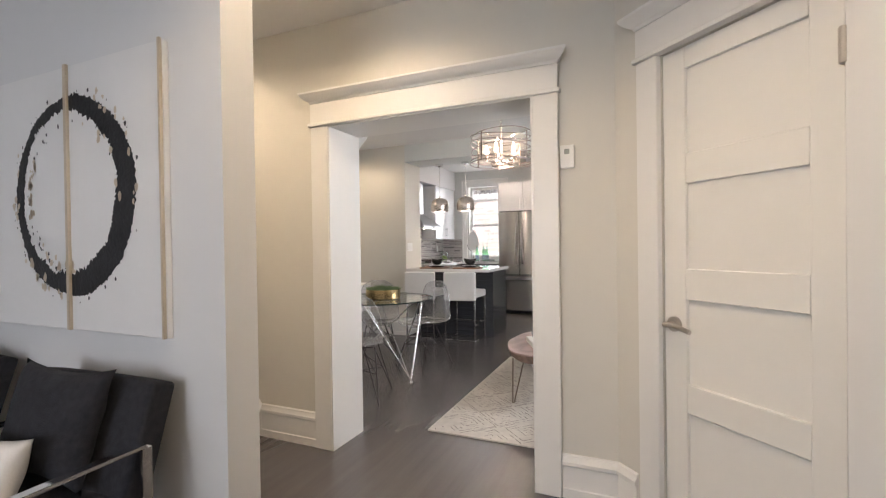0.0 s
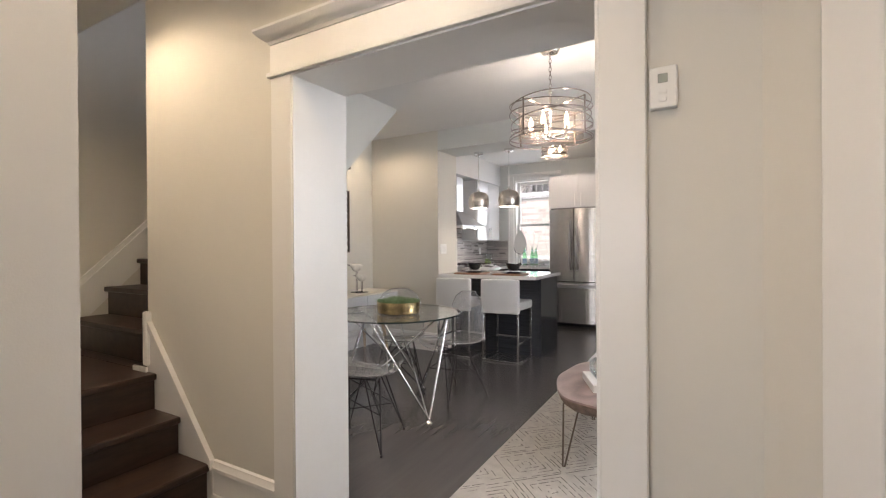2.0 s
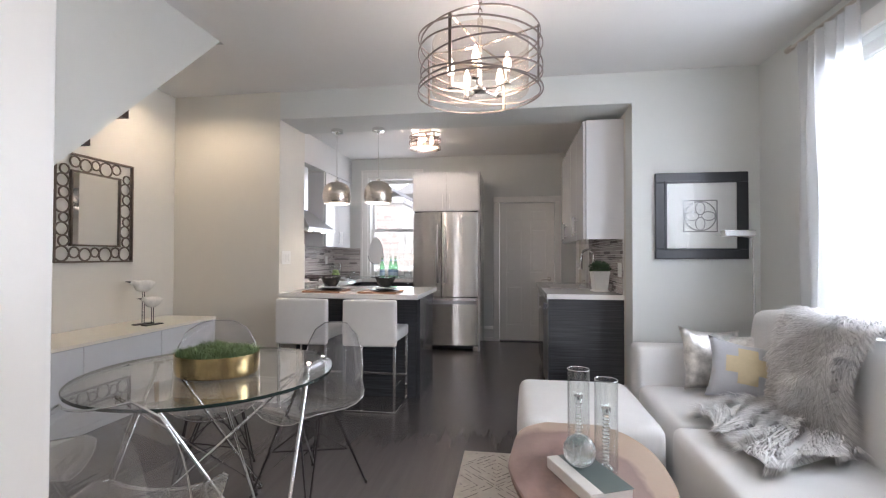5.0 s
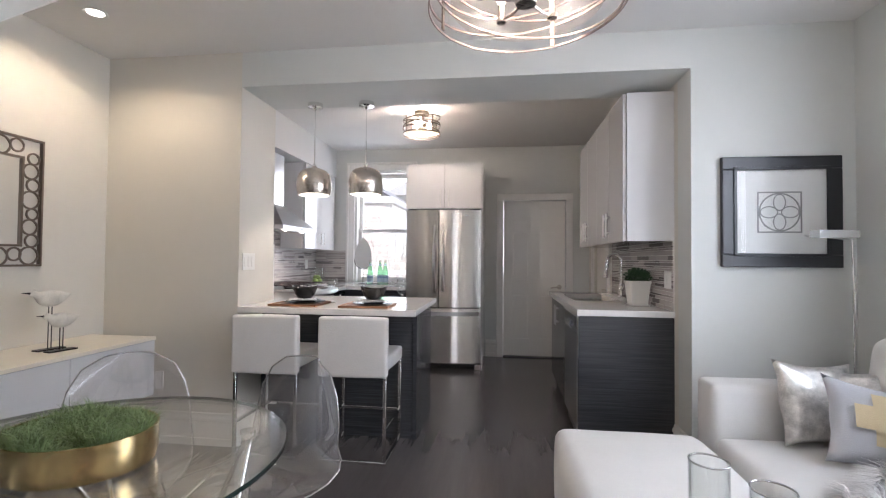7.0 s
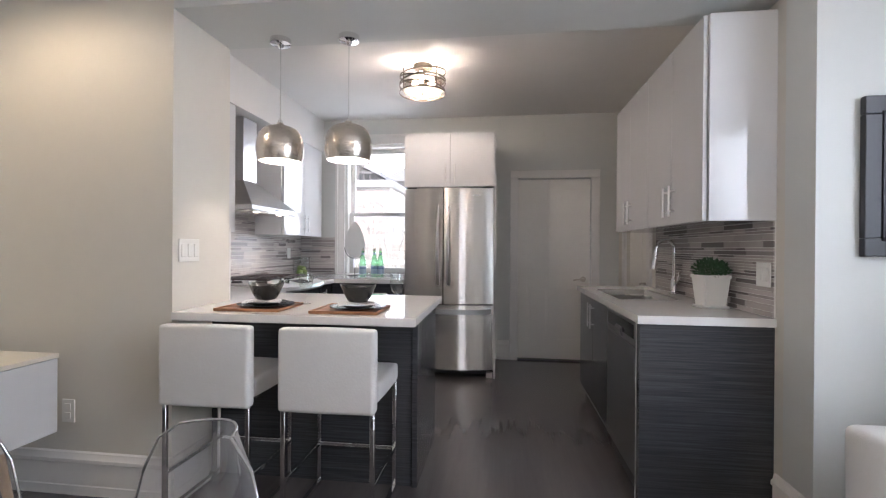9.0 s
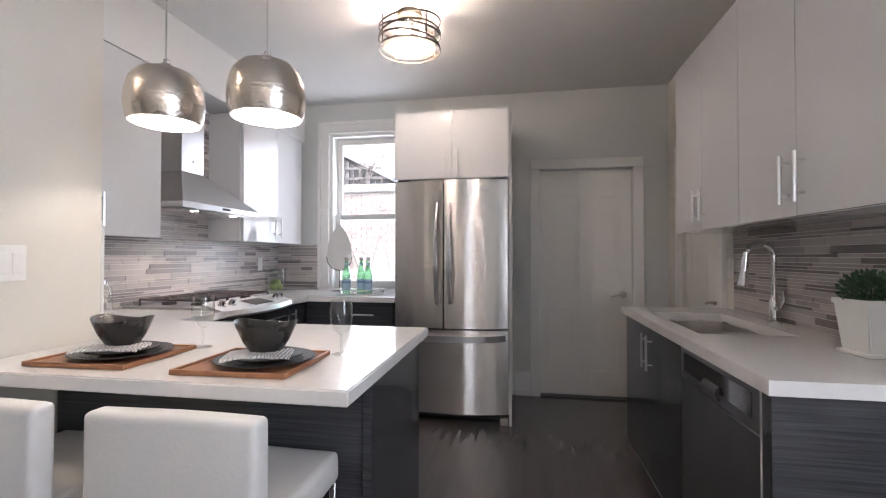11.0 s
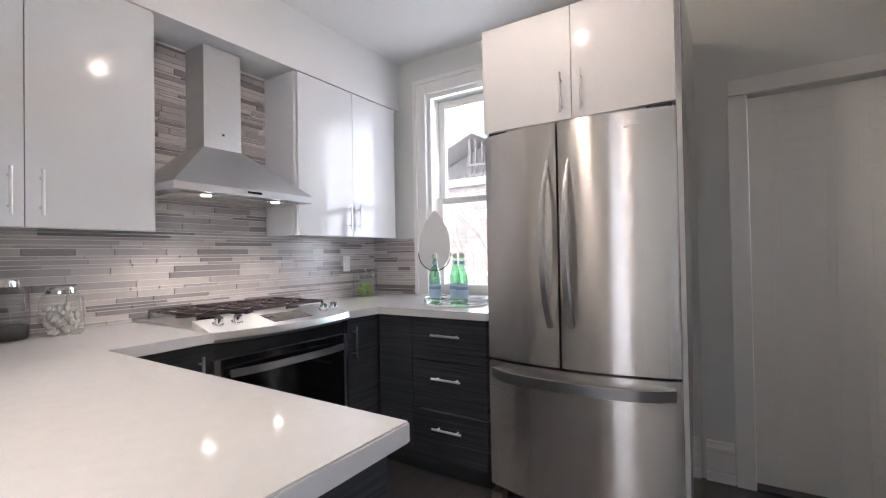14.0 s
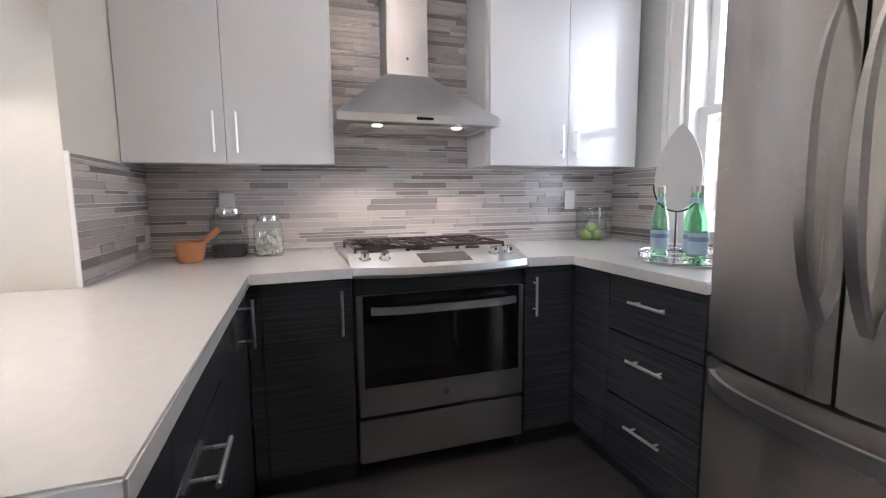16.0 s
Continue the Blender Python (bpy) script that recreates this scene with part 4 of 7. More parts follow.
# range
rg = thing("range", (-2.8, 7.5, 0), "stainless slide-in gas range with a black oven door", "range")
RY0, RY1, RX = 7.122, 7.878, -2.47
part("body", xbox(XT, RX - 0.03, RY0, RY1, 0.07, 0.90, 0.002, 1), BLACKP, rg)
part("storage_drawer", xbox(RX - 0.03, RX, RY0 + 0.004, RY1 - 0.004, 0.085, 0.275, 0.006, 2), DIMSTEEL, rg)
od = part("oven_door", xbox(RX - 0.03, RX + 0.004, RY0 + 0.004, RY1 - 0.004, 0.29, 0.80, 0.008, 2), DIMSTEEL, rg)
part("oven_window", xbox(RX + 0.0045, RX + 0.0075, RY0 + 0.030, RY1 - 0.030, 0.415, 0.7995, 0.001, 1), BLACKG, od, "black glass oven window")
b = BM()
pts = [(RX + 0.03 + 0.026 * (1 - (2 * k / 14 - 1) ** 4), RY0 + 0.06 + (RY1 - RY0 - 0.12) * k / 14, 0.742) for k in range(15)]
tube(b, pts, 0, flat=(0.016, 0.030))
for y in (RY0 + 0.075, RY1 - 0.075):
    rod(b, (RX, y, 0.742), (RX + 0.036, y, 0.742), 0.010, 10)
part("oven_handle", b, STEELH, od)
b = BM()
rod(b, (RX + 0.004, 7.5, 0.355), (RX + 0.0065, 7.5, 0.355), 0.016, 20)
part("badge", b, CHROME, od)
# bowed control panel and cooktop
b = BM()
n = 16
fr_pts = [(RX + 0.012 + 0.072 * (1 - (2 * k / n - 1) ** 2), RY0 - 0.012 + (RY1 - RY0 + 0.024) * k / n) for k in range(n + 1)]
lowv = [b.verts.new((x, y, 0.876)) for x, y in fr_pts]
low2 = [b.verts.new((x + 0.007, y, 0.890)) for x, y in fr_pts]
midv = [b.verts.new((x - 0.004, y, 0.918)) for x, y in fr_pts]
hiv = [b.verts.new((-2.60, y, 0.958)) for x, y in fr_pts]
bckl = [b.verts.new((-2.60, y, 0.876)) for x, y in fr_pts]
for A, B2 in ((lowv, low2), (low2, midv), (midv, hiv), (hiv, bckl), (bckl, lowv)):
    for k in range(n):
        b.faces.new((A[k], A[k + 1], B2[k + 1], B2[k]))
for k in (0, n):
    b.faces.new((lowv[k], low2[k], midv[k], hiv[k], bckl[k]))
cpn = part("control_panel", b, STEELH, rg, "bowed steel control panel", smooth=40)


def on_panel(u, y, lift):
    """A place on the sloping panel: u from its front edge to the back."""
    x0 = RX + 0.006 + 0.072 * (1 - ((y - 7.5) / 0.39) ** 2)
    x = x0 + (-2.60 - x0) * u
    z = 0.918 + 0.040 * u
    return Vector((x + 0.25 * lift, y, z + lift))


b = BM()
q = [on_panel(u, y, 0.002) for u, y in ((0.22, 7.40), (0.22, 7.62), (0.78, 7.62), (0.78, 7.40))]
vs = [b.verts.new(p) for p in q] + [b.verts.new(p - Vector((0.001, 0, 0.004))) for p in q]
b.faces.new(vs[:4]), b.faces.new(vs[4:][::-1])
for k in range(4):
    b.faces.new((vs[k], vs[(k + 1) % 4], vs[4 + (k + 1) % 4], vs[4 + k]))
part("display", b, mat("grey_display", (0.11, 0.105, 0.10), 0.12, vary=0.1, scale=20), cpn, "grey glass display")
for y in (7.175, 7.255, 7.745, 7.825):
    b = BM()
    p = on_panel(0.5, y, 0.0)
    ax = Vector((0.28, 0, 0.96)).normalized()
    rod(b, p, p + ax * 0.008, 0.024, 20)
    rod(b, p + ax * 0.006, p + ax * 0.034, 0.019, 20, 0.017)
    part("knob", b, CHROME, cpn, "chrome burner knob")
part("cooktop", xbox(XT + 0.01, -2.60, RY0 - 0.012, RY1 + 0.012, 0.921, 0.936, 0.005, 2), STEELH, rg, "stainless cooktop")
part("rear_vent", (lambda b: (box(b, XT + 0.012, XT + 0.075, RY0 + 0.06, RY1 - 0.06, 0.936, 0.958, 0.008, 3), b)[1])(BM()), STEELH, rg)
for y in (7.40, 7.52):
    part("vent_slot", xbox(XT + 0.02, XT + 0.064, y - 0.05, y + 0.05, 0.9585, 0.9605), BLACKP, rg)
# black iron tinted reddish brown; window and warm lamp reflections are in this colour
CASTIRON = mat("warm_tinted_iron", (0.075, 0.055, 0.055), 0.26, 0.3, vary=0.2, scale=40)
for y0, y1 in ((7.15, 7.38), (7.386, 7.614), (7.62, 7.85)):
    b = BM()
    z = 0.974
    xs0, xs1 = -3.055, -2.63
    r = 0.005
    for y in (y0, y1):
        tube(b, [(xs0, y, z), (xs1, y, z)], 0, flat=(0.009, 0.012))
    for x in (xs0, xs1, (xs0 + xs1) / 2):
        tube(b, [(x, y0, z), (x, y1, z)], 0, flat=(0.009, 0.012))
    yc = (y0 + y1) / 2
    tube(b, [(xs0, yc, z), (xs1, yc, z)], 0, flat=(0.009, 0.012))
    for cx in (-2.95, -2.735):
        for a in range(4):
            an = math.pi / 4 + a * math.pi / 2
            tube(b, [(cx + 0.03 * math.cos(an), yc + 0.03 * math.sin(an), z), (cx + 0.10 * math.cos(an), yc + 0.10 * math.sin(an), z)], 0, flat=(0.008, 0.012))
    for x in (xs0, xs1):
        for y in (y0, y1):
            rod(b, (x, y, 0.936), (x, y, z), 0.006, 8)
    part("grate", b, CASTIRON, rg, "cast-iron pan grate")
for cx, cy, r in ((-2.95, 7.265, 0.038), (-2.735, 7.265, 0.045), (-2.85, 7.5, 0.05), (-2.95, 7.735, 0.045), (-2.735, 7.735, 0.034)):
    b = BM()
    lathe(b, (cx, cy, 0.936), [(0, 0), (r * 1.15, 0), (r * 1.1, 0.008), (r, 0.009), (r, 0.016), (0, 0.018)], 20)
    part("burner", b, BLACKM, rg)

# hood
hd = thing("range_hood", (-2.9, 7.48, 1.5), "stainless chimney range hood over the range", "range hood")
HY0, HY1, HX = 7.103, 7.880, -2.725
b = BM()
v0 = [b.verts.new(p) for p in ((XT, HY0, 1.530), (HX, HY0, 1.530), (HX, HY1, 1.530), (XT, HY1, 1.530))]
v1 = [b.verts.new(p) for p in ((XT, HY0, 1.565), (HX, HY0, 1.565), (HX, HY1, 1.565), (XT, HY1, 1.565))]
curve = [v1]
for u in (0.5, 1.0):
    w = u
    ya, yb, x = HY0 + (7.375 - HY0) * w, HY1 + (7.59 - HY1) * w, HX + (-2.965 - HX) * w
    z = 1.565 + 0.235 * u
    curve.append([b.verts.new(p) for p in ((XT, ya, z), (x, ya, z), (x, yb, z), (XT, yb, z))])
b.faces.new(v0[::-1])
for A, B2 in zip([v0] + curve, curve):
    for k in range(4):
        b.faces.new((A[k], A[(k + 1) % 4], B2[(k + 1) % 4], B2[k]))
b.faces.new(curve[-1])
part("canopy", b, STEELH, hd)
part("chimney", xbox(XT, -2.967, 7.377, 7.588, 1.80, 2.336, 0.002, 1), STEELH, hd)
part("chimney_badge", xbox(-2.9665, -2.964, 7.476, 7.488, 1.872, 1.884), BLACKP, hd, "small dark maker's badge")
part("filter_panel", xbox(XT + 0.08, HX - 0.05, HY0 + 0.06, HY1 - 0.06, 1.523, 1.529), STEEL, hd)
for y in (7.29, 7.68):
    b = BM()
    rod(b, (-2.80, y, 1.5235), (-2.80, y, 1.5195), 0.022, 20)
    part("hood_lamp", b, HALOGEN, hd, "lit hood lamp")
    lamp("hood_lamp_beam", 'SPOT', look((-2.80, y, 1.512), (-2.86, y, 0)), 9, SOFTW, 0.03, spot=120)
part("control_strip", xbox(HX + 0.0005, HX + 0.003, 7.46, 7.54, 1.543, 1.555), BLACKG, hd)

# pendants over the breakfast counter
def pendant(x, y):
    ob = thing("pendant_lamp", (x, y, 1.706), "hammered champagne metal dome pendant lamp", "pendant lamp", "pendants over the counter")
    b = BM()
    lathe(b, (x, y, ZS), [(0, 0), (0.055, 0), (0.055, -0.028), (0.02, -0.034), (0.012, -0.05), (0, -0.05)], 24)
    part("canopy", b, CHROME, ob)
    part("rod", rod(BM(), (x, y, ZS - 0.045), (x, y, 1.912), 0.0032, 8), CHROME, ob)
    part("hanging_ring", tube(BM(), [(x + 0.012 * math.cos(a), y, 1.928 + 0.012 * math.sin(a)) for a in [2 * math.pi * i / 14 for i in range(14)]], 0.0025, 6, closed=True), CHROME, ob)
    b = BM()
    lathe(b, (x, y, 1.706), [(0.1152, 0.0000), (0.1231, 0.0246), (0.1279, 0.0615), (0.1250, 0.1066), (0.1124, 0.1517), (0.0879, 0.1804), (0.0488, 0.1968), (0.0175, 0.2017), (0.0175, 0.2148), (0, 0.2165)], 36)
    part("shade", b, CHAMP, ob, smooth=80)
    b = BM()
    lathe(b, (x, y, 1.706), [(0.1133, 0.0016), (0.1211, 0.0246), (0.1255, 0.0615), (0.1221, 0.1066), (0.1094, 0.1492), (0.0849, 0.1771), (0.0000, 0.1902)], 36)
    part("inner_lining", b, WHITEP, ob, "white inside of the shade", smooth=80)
    b = BM()
    lathe(b, (x, y, 1.836), [(0, 0), (0.016, 0.004), (0.021, 0.02), (0.014, 0.04), (0.010, 0.058), (0, 0.058)], 20)
    part("bulb", b, BULBM, ob, "lit bulb", smooth=60)
    lamp("pendant_glow", 'POINT', Matrix.Translation((x, y, 1.820)), 8.5, SOFTW, 0.02)


pendant(-2.012, 6.16)
pendant(-1.622, 6.165)

# flush ceiling lamp in the kitchen
KL = (-1.433, 7.40, ZK)
ob = thing("ceiling_lamp", (KL[0], KL[1], ZK - 0.24), "bronze banded flush ceiling lamp with a glass shade", "ceiling lamp")
part("canopy", lathe(BM(), KL, [(0, 0), (0.075, 0), (0.075, -0.03), (0.02, -0.035), (0.02, -0.08), (0, -0.08)], 28), BRONZE, ob)
for k, (z, r, tx, ty) in enumerate(((-0.075, 0.185, 0.02, 0.01), (-0.115, 0.18, -0.02, 0.02), (-0.15, 0.187, 0.02, -0.02), (-0.19, 0.182, -0.02, -0.01), (-0.225, 0.186, 0.0, 0.0))):
    pts = [(KL[0] + r * math.cos(a), KL[1] + r * math.sin(a), KL[2] + z + tx * math.cos(a) + ty * math.sin(a)) for a in [2 * math.pi * i / 40 for i in range(40)]]
    part("band", tube(BM(), pts, 0, closed=True, flat=(0.004, 0.011)), BRONZE, ob)
for k in range(4):
    a = math.pi / 4 + k * math.pi / 2
    part("strut", rod(BM(), (KL[0] + 0.183 * math.cos(a), KL[1] + 0.183 * math.sin(a), ZK - 0.06), (KL[0] + 0.183 * math.cos(a), KL[1] + 0.183 * math.sin(a), ZK - 0.232), 0.005, 8), BRONZE, ob)
part("shade", lathe(BM(), KL, [(0.155, -0.07), (0.155, -0.21)], 36), clear("lamp_glass", (0.94, 0.90, 0.85), 0.05, 0.08, 0.6, 2.5), ob, "clear glass drum", smooth=40)
FROST = bpy.data.materials.new("frosted_glass")
FROST.use_nodes = True
nt = FROST.node_tree
nt.nodes.remove(nt.nodes["Principled BSDF"])
ftl = nt.nodes.new("ShaderNodeBsdfTranslucent")
ftl.inputs[0].default_value = (0.15, 0.135, 0.115, 1)
nt.links.new(ftl.outputs[0], nt.nodes["Material Output"].inputs[0])
dfu = part("diffuser", lathe(BM(), KL, [(0.158, -0.212), (0.12, -0.218), (0.0, -0.22)], 36), FROST, ob, "frosted glass bottom", smooth=60)
dfu.visible_shadow = False
part("finial", lathe(BM(), KL, [(0, -0.22), (0.015, -0.222), (0.012, -0.238), (0, -0.242)], 16), BRONZE, ob)
for dx, dy in ((0.07, 0.04), (-0.07, 0.04), (0.0, -0.08)):
    b = BM()
    lathe(b, (KL[0] + dx, KL[1] + dy, ZK - 0.17), [(0, 0), (0.02, 0.01), (0.028, 0.035), (0.02, 0.06), (0.012, 0.075), (0.012, 0.095), (0, 0.095)], 16)
    part("bulb", b, BULBM, ob, "lit bulb", smooth=60)
lamp("ceiling_lamp_glow", 'POINT', Matrix.Translation((KL[0], KL[1], ZK - 0.185)), 19, BULB, 0.025)

# wall plates
def wall_plate(m, w, h, kind, label, category):
    ob = thing(category.replace(" ", "_"), m.translation, label, category)
    part("plate", xbox(-w / 2, w / 2, -0.006, 0, -h / 2, h / 2, 0.003, 2, m), WHITEP, ob)
    if kind == 'outlet':
        for z in (-0.022, 0.022):
            part("socket", xbox(-0.016, 0.016, -0.009, -0.0055, z - 0.015, z + 0.015, 0.003, 2, m), WHITEP, ob)
    else:
        n = kind
        for k in range(n):
            x = (k - (n - 1) / 2) * 0.046
            part("rocker", xbox(x - 0.016, x + 0.016, -0.010, -0.0055, -0.033, 0.033, 0.002, 1, m), WHITEP, ob)
    return ob


wall_plate(pose(-2.37, 5.905, 1.215, 0, 0, 90), 0.150, 0.115, 3, "white triple rocker switch plate on the wall end", "light switch")
wall_plate(pose(-3.130, 8.545, 1.165, 0, 0, 90), 0.072, 0.115, 'outlet', "white double outlet on the tiles", "outlet")
wall_plate(pose(-3.130, 6.60, 1.165, 0, 0, 90), 0.072, 0.115, 'outlet', "white double outlet on the tiles", "outlet")
wall_plate(pose(0.447, 6.112, 1.12, 0, 0, -90), 0.118, 0.115, 2, "white switch plate on the tiles over the sink counter", "light switch")
wall_plate(pose(XK, 7.722, 1.165, 0, 0, -90), 0.072, 0.115, 1, "white rocker switch plate beside the side door", "light switch")
wall_plate(pose(-2.93, YP, 0.41), 0.072, 0.115, 'outlet', "white double outlet low on the beige wall", "outlet")

# ---- hall ----
GOLD = mat("gold_leaf", (0.62, 0.53, 0.41), 0.42, 0.5, vary=0.1, scale=12)
CANVAS = mat("canvas_white", (0.77, 0.765, 0.75), 0.8, vary=0.02, scale=4, bump=0.35, bscale=330)
INK = mat("black_brush_paint", (0.014, 0.014, 0.016), 0.45, vary=0.5, scale=18, bump=0.5, bscale=60)

cv = thing("abstract_canvas", (-1.72, 1.45, 0.885), "white canvas with a black brushed ring and gold bars", "painting")
part("canvas", xbox(-2.36, -1.102, 1.4465, 1.4695, 0.885, 2.05, 0.003, 1), CANVAS, cv)
rng = random.Random(4)
bm = BM()
N = 300
ctr = (-1.716, 1.477)
ins, outs = [], []
for k in range(N):
    a = 2 * math.pi * k / N
    th = 0.082 + 0.038 * math.cos(a + 0.45) + 0.02 * noise.noise((math.cos(a) * 3, math.sin(a) * 3, 0.3))
    j1, j2 = rng.uniform(-0.008, 0.004), rng.uniform(-0.008, 0.004) * (1.6 if 0.6 < a < 2.4 or 3.6 < a < 5.2 else 0.6)
    ro = 0.442 + 0.012 * noise.noise((math.cos(a) * 2, math.sin(a) * 2, 2.0)) + j1
    ri = ro - th - j2
    outs.append(bm.verts.new((ctr[0] + ro * math.cos(a), 1.4452, ctr[1] + ro * math.sin(a))))
    ins.append(bm.verts.new((ctr[0] + ri * math.cos(a) * 0.96, 1.4452, ctr[1] + ri * math.sin(a))))
for k in range(N):
    bm.faces.new((outs[k], outs[(k + 1) % N], ins[(k + 1) % N], ins[k]))


def blotch(bm, x, z, r, y):
    n = 9
    vs = [bm.verts.new((x + r * rng.uniform(0.6, 1.1) * math.cos(2 * math.pi * i / n), y, z + 1.5 * r * rng.uniform(0.6, 1.1) * math.sin(2 * math.pi * i / n))) for i in range(n)]
    bm.faces.new(vs)


for k in range(85):
    a = rng.uniform(0, 2 * math.pi)
    r = rng.choice((rng.uniform(0.43, 0.475), rng.uniform(0.31, 0.35)))
    blotch(bm, ctr[0] + r * math.cos(a), ctr[1] + r * math.sin(a), rng.uniform(0.002, 0.009), 1.4448)
part("painted_ring", bm, INK, cv, "black brushed ring", smooth=None)
bm = BM()
for k in range(90):
    a = rng.choice((rng.uniform(-0.3, 1.3), rng.uniform(3.8, 4.8), rng.uniform(2.6, 3.4)))
    r = rng.choice((rng.uniform(0.42, 0.475), rng.uniform(0.30, 0.345)))
    blotch(bm, ctr[0] + r * math.cos(a), ctr[1] + r * math.sin(a), rng.uniform(0.005, 0.016), 1.4442)
gf = part("gold_flecks", bm, GOLD, cv, "gold leaf flecks", smooth=None)
gf["kind"] = "stuff"
for x, hw in ((-2.35, 0.006), (-1.732, 0.010), (-1.112, 0.006)):
    part("gold_bar", xbox(x - hw, x + hw, 1.432, 1.4462, 0.885, 2.055, 0.002, 1), GOLD, cv, "slim gold bar")


def pillow(parent_or_none, name, m, w, h, t, material, label, category="", plump=0.5):
    """A scatter cushion standing in local x-z, its thickness along y, its foot at the local origin."""
    bm = BM()
    n = 16
    rows = {}
    for s in (1, -1):
        for i in range(n + 1):
            for j in range(n + 1):
                u, v = 2 * i / n - 1, 2 * j / n - 1
                edge = i in (0, n) or j in (0, n)
                if s == -1 and edge:
                    rows[s, i, j] = rows[1, i, j]
                    continue
                d = t / 2 * ((1 - u * u) * (1 - v * v)) ** plump
                pinch = 1 - 0.15 * (1 - abs(u) ** 2) * abs(v) ** 3
                pz = 1 - 0.13 * (1 - abs(v) ** 2) * abs(u) ** 3
                p = Vector((u * w / 2 * pz, -s * d, h / 2 + v * h / 2 * pinch))
                p += noise.noise_vector(p * 9 + Vector((0, s, 0))) * 0.009 * (0 if edge else 1)
                rows[s, i, j] = bm.verts.new(m @ p)
        for i in range(n):
            for j in range(n):
                try:
                    bm.faces.new((rows[s, i, j], rows[s, i + 1, j], rows[s, i + 1, j + 1], rows[s, i, j + 1]))
                except ValueError:
                    pass
    if parent_or_none is None:
        return single(name, bm, material, label, category, smooth=180)
    return part(name, bm, material, parent_or_none, label, smooth=180)


def armchair(x, y, rz):
    ob = thing("armchair", (0, 0, 0), "charcoal upholstered armchair with polished steel arms", "armchair", "armchairs under the painting")
    tilt = pose(0, 0.27, 0.355, -17)
    b = soft_block(-0.33, 0.33, -0.04, 0.06, 0.0, 0.41, 0.022, 0.003, 4)
    bmesh.ops.transform(b, matrix=tilt, verts=b.verts)
    part("backrest", b, CHARCOAL, ob, smooth=70)
    part("seat", soft_block(-0.33, 0.33, -0.34, 0.27, 0.24, 0.385, 0.03, 0.006, 4), CHARCOAL, ob, smooth=70)
    pillow(ob, "back_cushion", tilt @ pose(-0.06, -0.10, 0.02), 0.54, 0.42, 0.15, CHARCOAL, "loose charcoal back cushion")
    for s in (-1, 1):
        b = BM()
        tube(b, [(s * 0.36, 0.30, 0.012), (s * 0.36, 0.30, 0.545), (s * 0.36, 0.29, 0.557), (s * 0.36, -0.30, 0.557), (s * 0.36, -0.31, 0.545), (s * 0.36, -0.31, 0.012)], 0, flat=(0.035, 0.012))
        tube(b, [(s * 0.36, -0.317, 0.006), (s * 0.36, 0.307, 0.006)], 0, flat=(0.035, 0.012))
        part("arm_frame", b, CHROME, ob, "polished flat steel arm")
    b = BM()
    for yy in (-0.2, 0.2):
        tube(b, [(-0.36, yy, 0.232), (0.36, yy, 0.232)], 0, flat=(0.03, 0.012))
    part("cross_bar", b, CHROME, ob)
    ob.matrix_world = pose(x, y, 0, 0, 0, rz)
    return ob


a1 = armchair(-1.35, 0.975, 2)
copy_thing(a1, pose(-2.44, 0.98, 0, 0, 0, 0))
pillow(None, "throw_pillow", pose(-1.41, 0.975, 0.385, -20, 0, 10), 0.34, 0.245, 0.13, LEATHER, "plump white throw pillow on the armchair", "pillow")

th = thing("thermostat", (0.27, YD0, 1.66), "white wall thermostat with a grey display", "thermostat")
part("case", xbox(0.236, 0.303, YD0 - 0.024, YD0, 1.597, 1.708, 0.006, 3), WHITEP, th)
part("display", xbox(0.257, 0.281, YD0 - 0.0255, YD0 - 0.0243, 1.664, 1.688, 0.0004, 1), mat("lcd_grey", (0.30, 0.32, 0.29), 0.3, vary=0.05), th, "grey liquid-crystal display")
for z in (1.64, 1.62):
    part("button", xbox(0.260, 0.278, YD0 - 0.027, YD0 - 0.0243, z - 0.006, z + 0.006, 0.002, 2), WHITEP, th)

for z0, z1 in ((2.11, 2.285), (1.885, 2.06), (1.65, 1.835)):
    pl = thing("picture_frame", (XL, 2.33, z0), "small dark framed picture on the stairwell wall", "picture frame", "stairwell pictures")
    b = BM()
    for a, c, e, f in ((2.235, 2.415, z0, z0 + 0.02), (2.235, 2.415, z1 - 0.02, z1), (2.235, 2.255, z0 + 0.02, z1 - 0.02), (2.395, 2.415, z0 + 0.02, z1 - 0.02)):
        box(b, XL, XL + 0.03, a, c, e, f, 0.002, 1)
    part("frame", b, BLACKP, pl)
    part("print", xbox(XL, XL + 0.012, 2.255, 2.395, z0 + 0.02, z1 - 0.02), mat("dark_print", (0.09, 0.08, 0.075), 0.5, vary=0.4, scale=12) if "dark_print" not in MATS else MATS["dark_print"], pl)

# fittings for all five; the last two are unseen, added with their fill lamps
for p in POTS:
    ob = thing("recessed_light", p, "lit white recessed ceiling light, seen or added as fill", "ceiling light", "recessed lights")
    part("trim_ring", lathe(BM(), p, [(0.042, -0.001), (0.06, -0.001), (0.062, -0.005), (0.058, -0.008), (0.044, -0.006), (0.042, -0.001)], 28), WHITEP, ob)
    part("lens", lathe(BM(), p, [(0, -0.002), (0.042, -0.002), (0.042, -0.0045), (0, -0.005)], 24), LEDM, ob, "glowing lens")

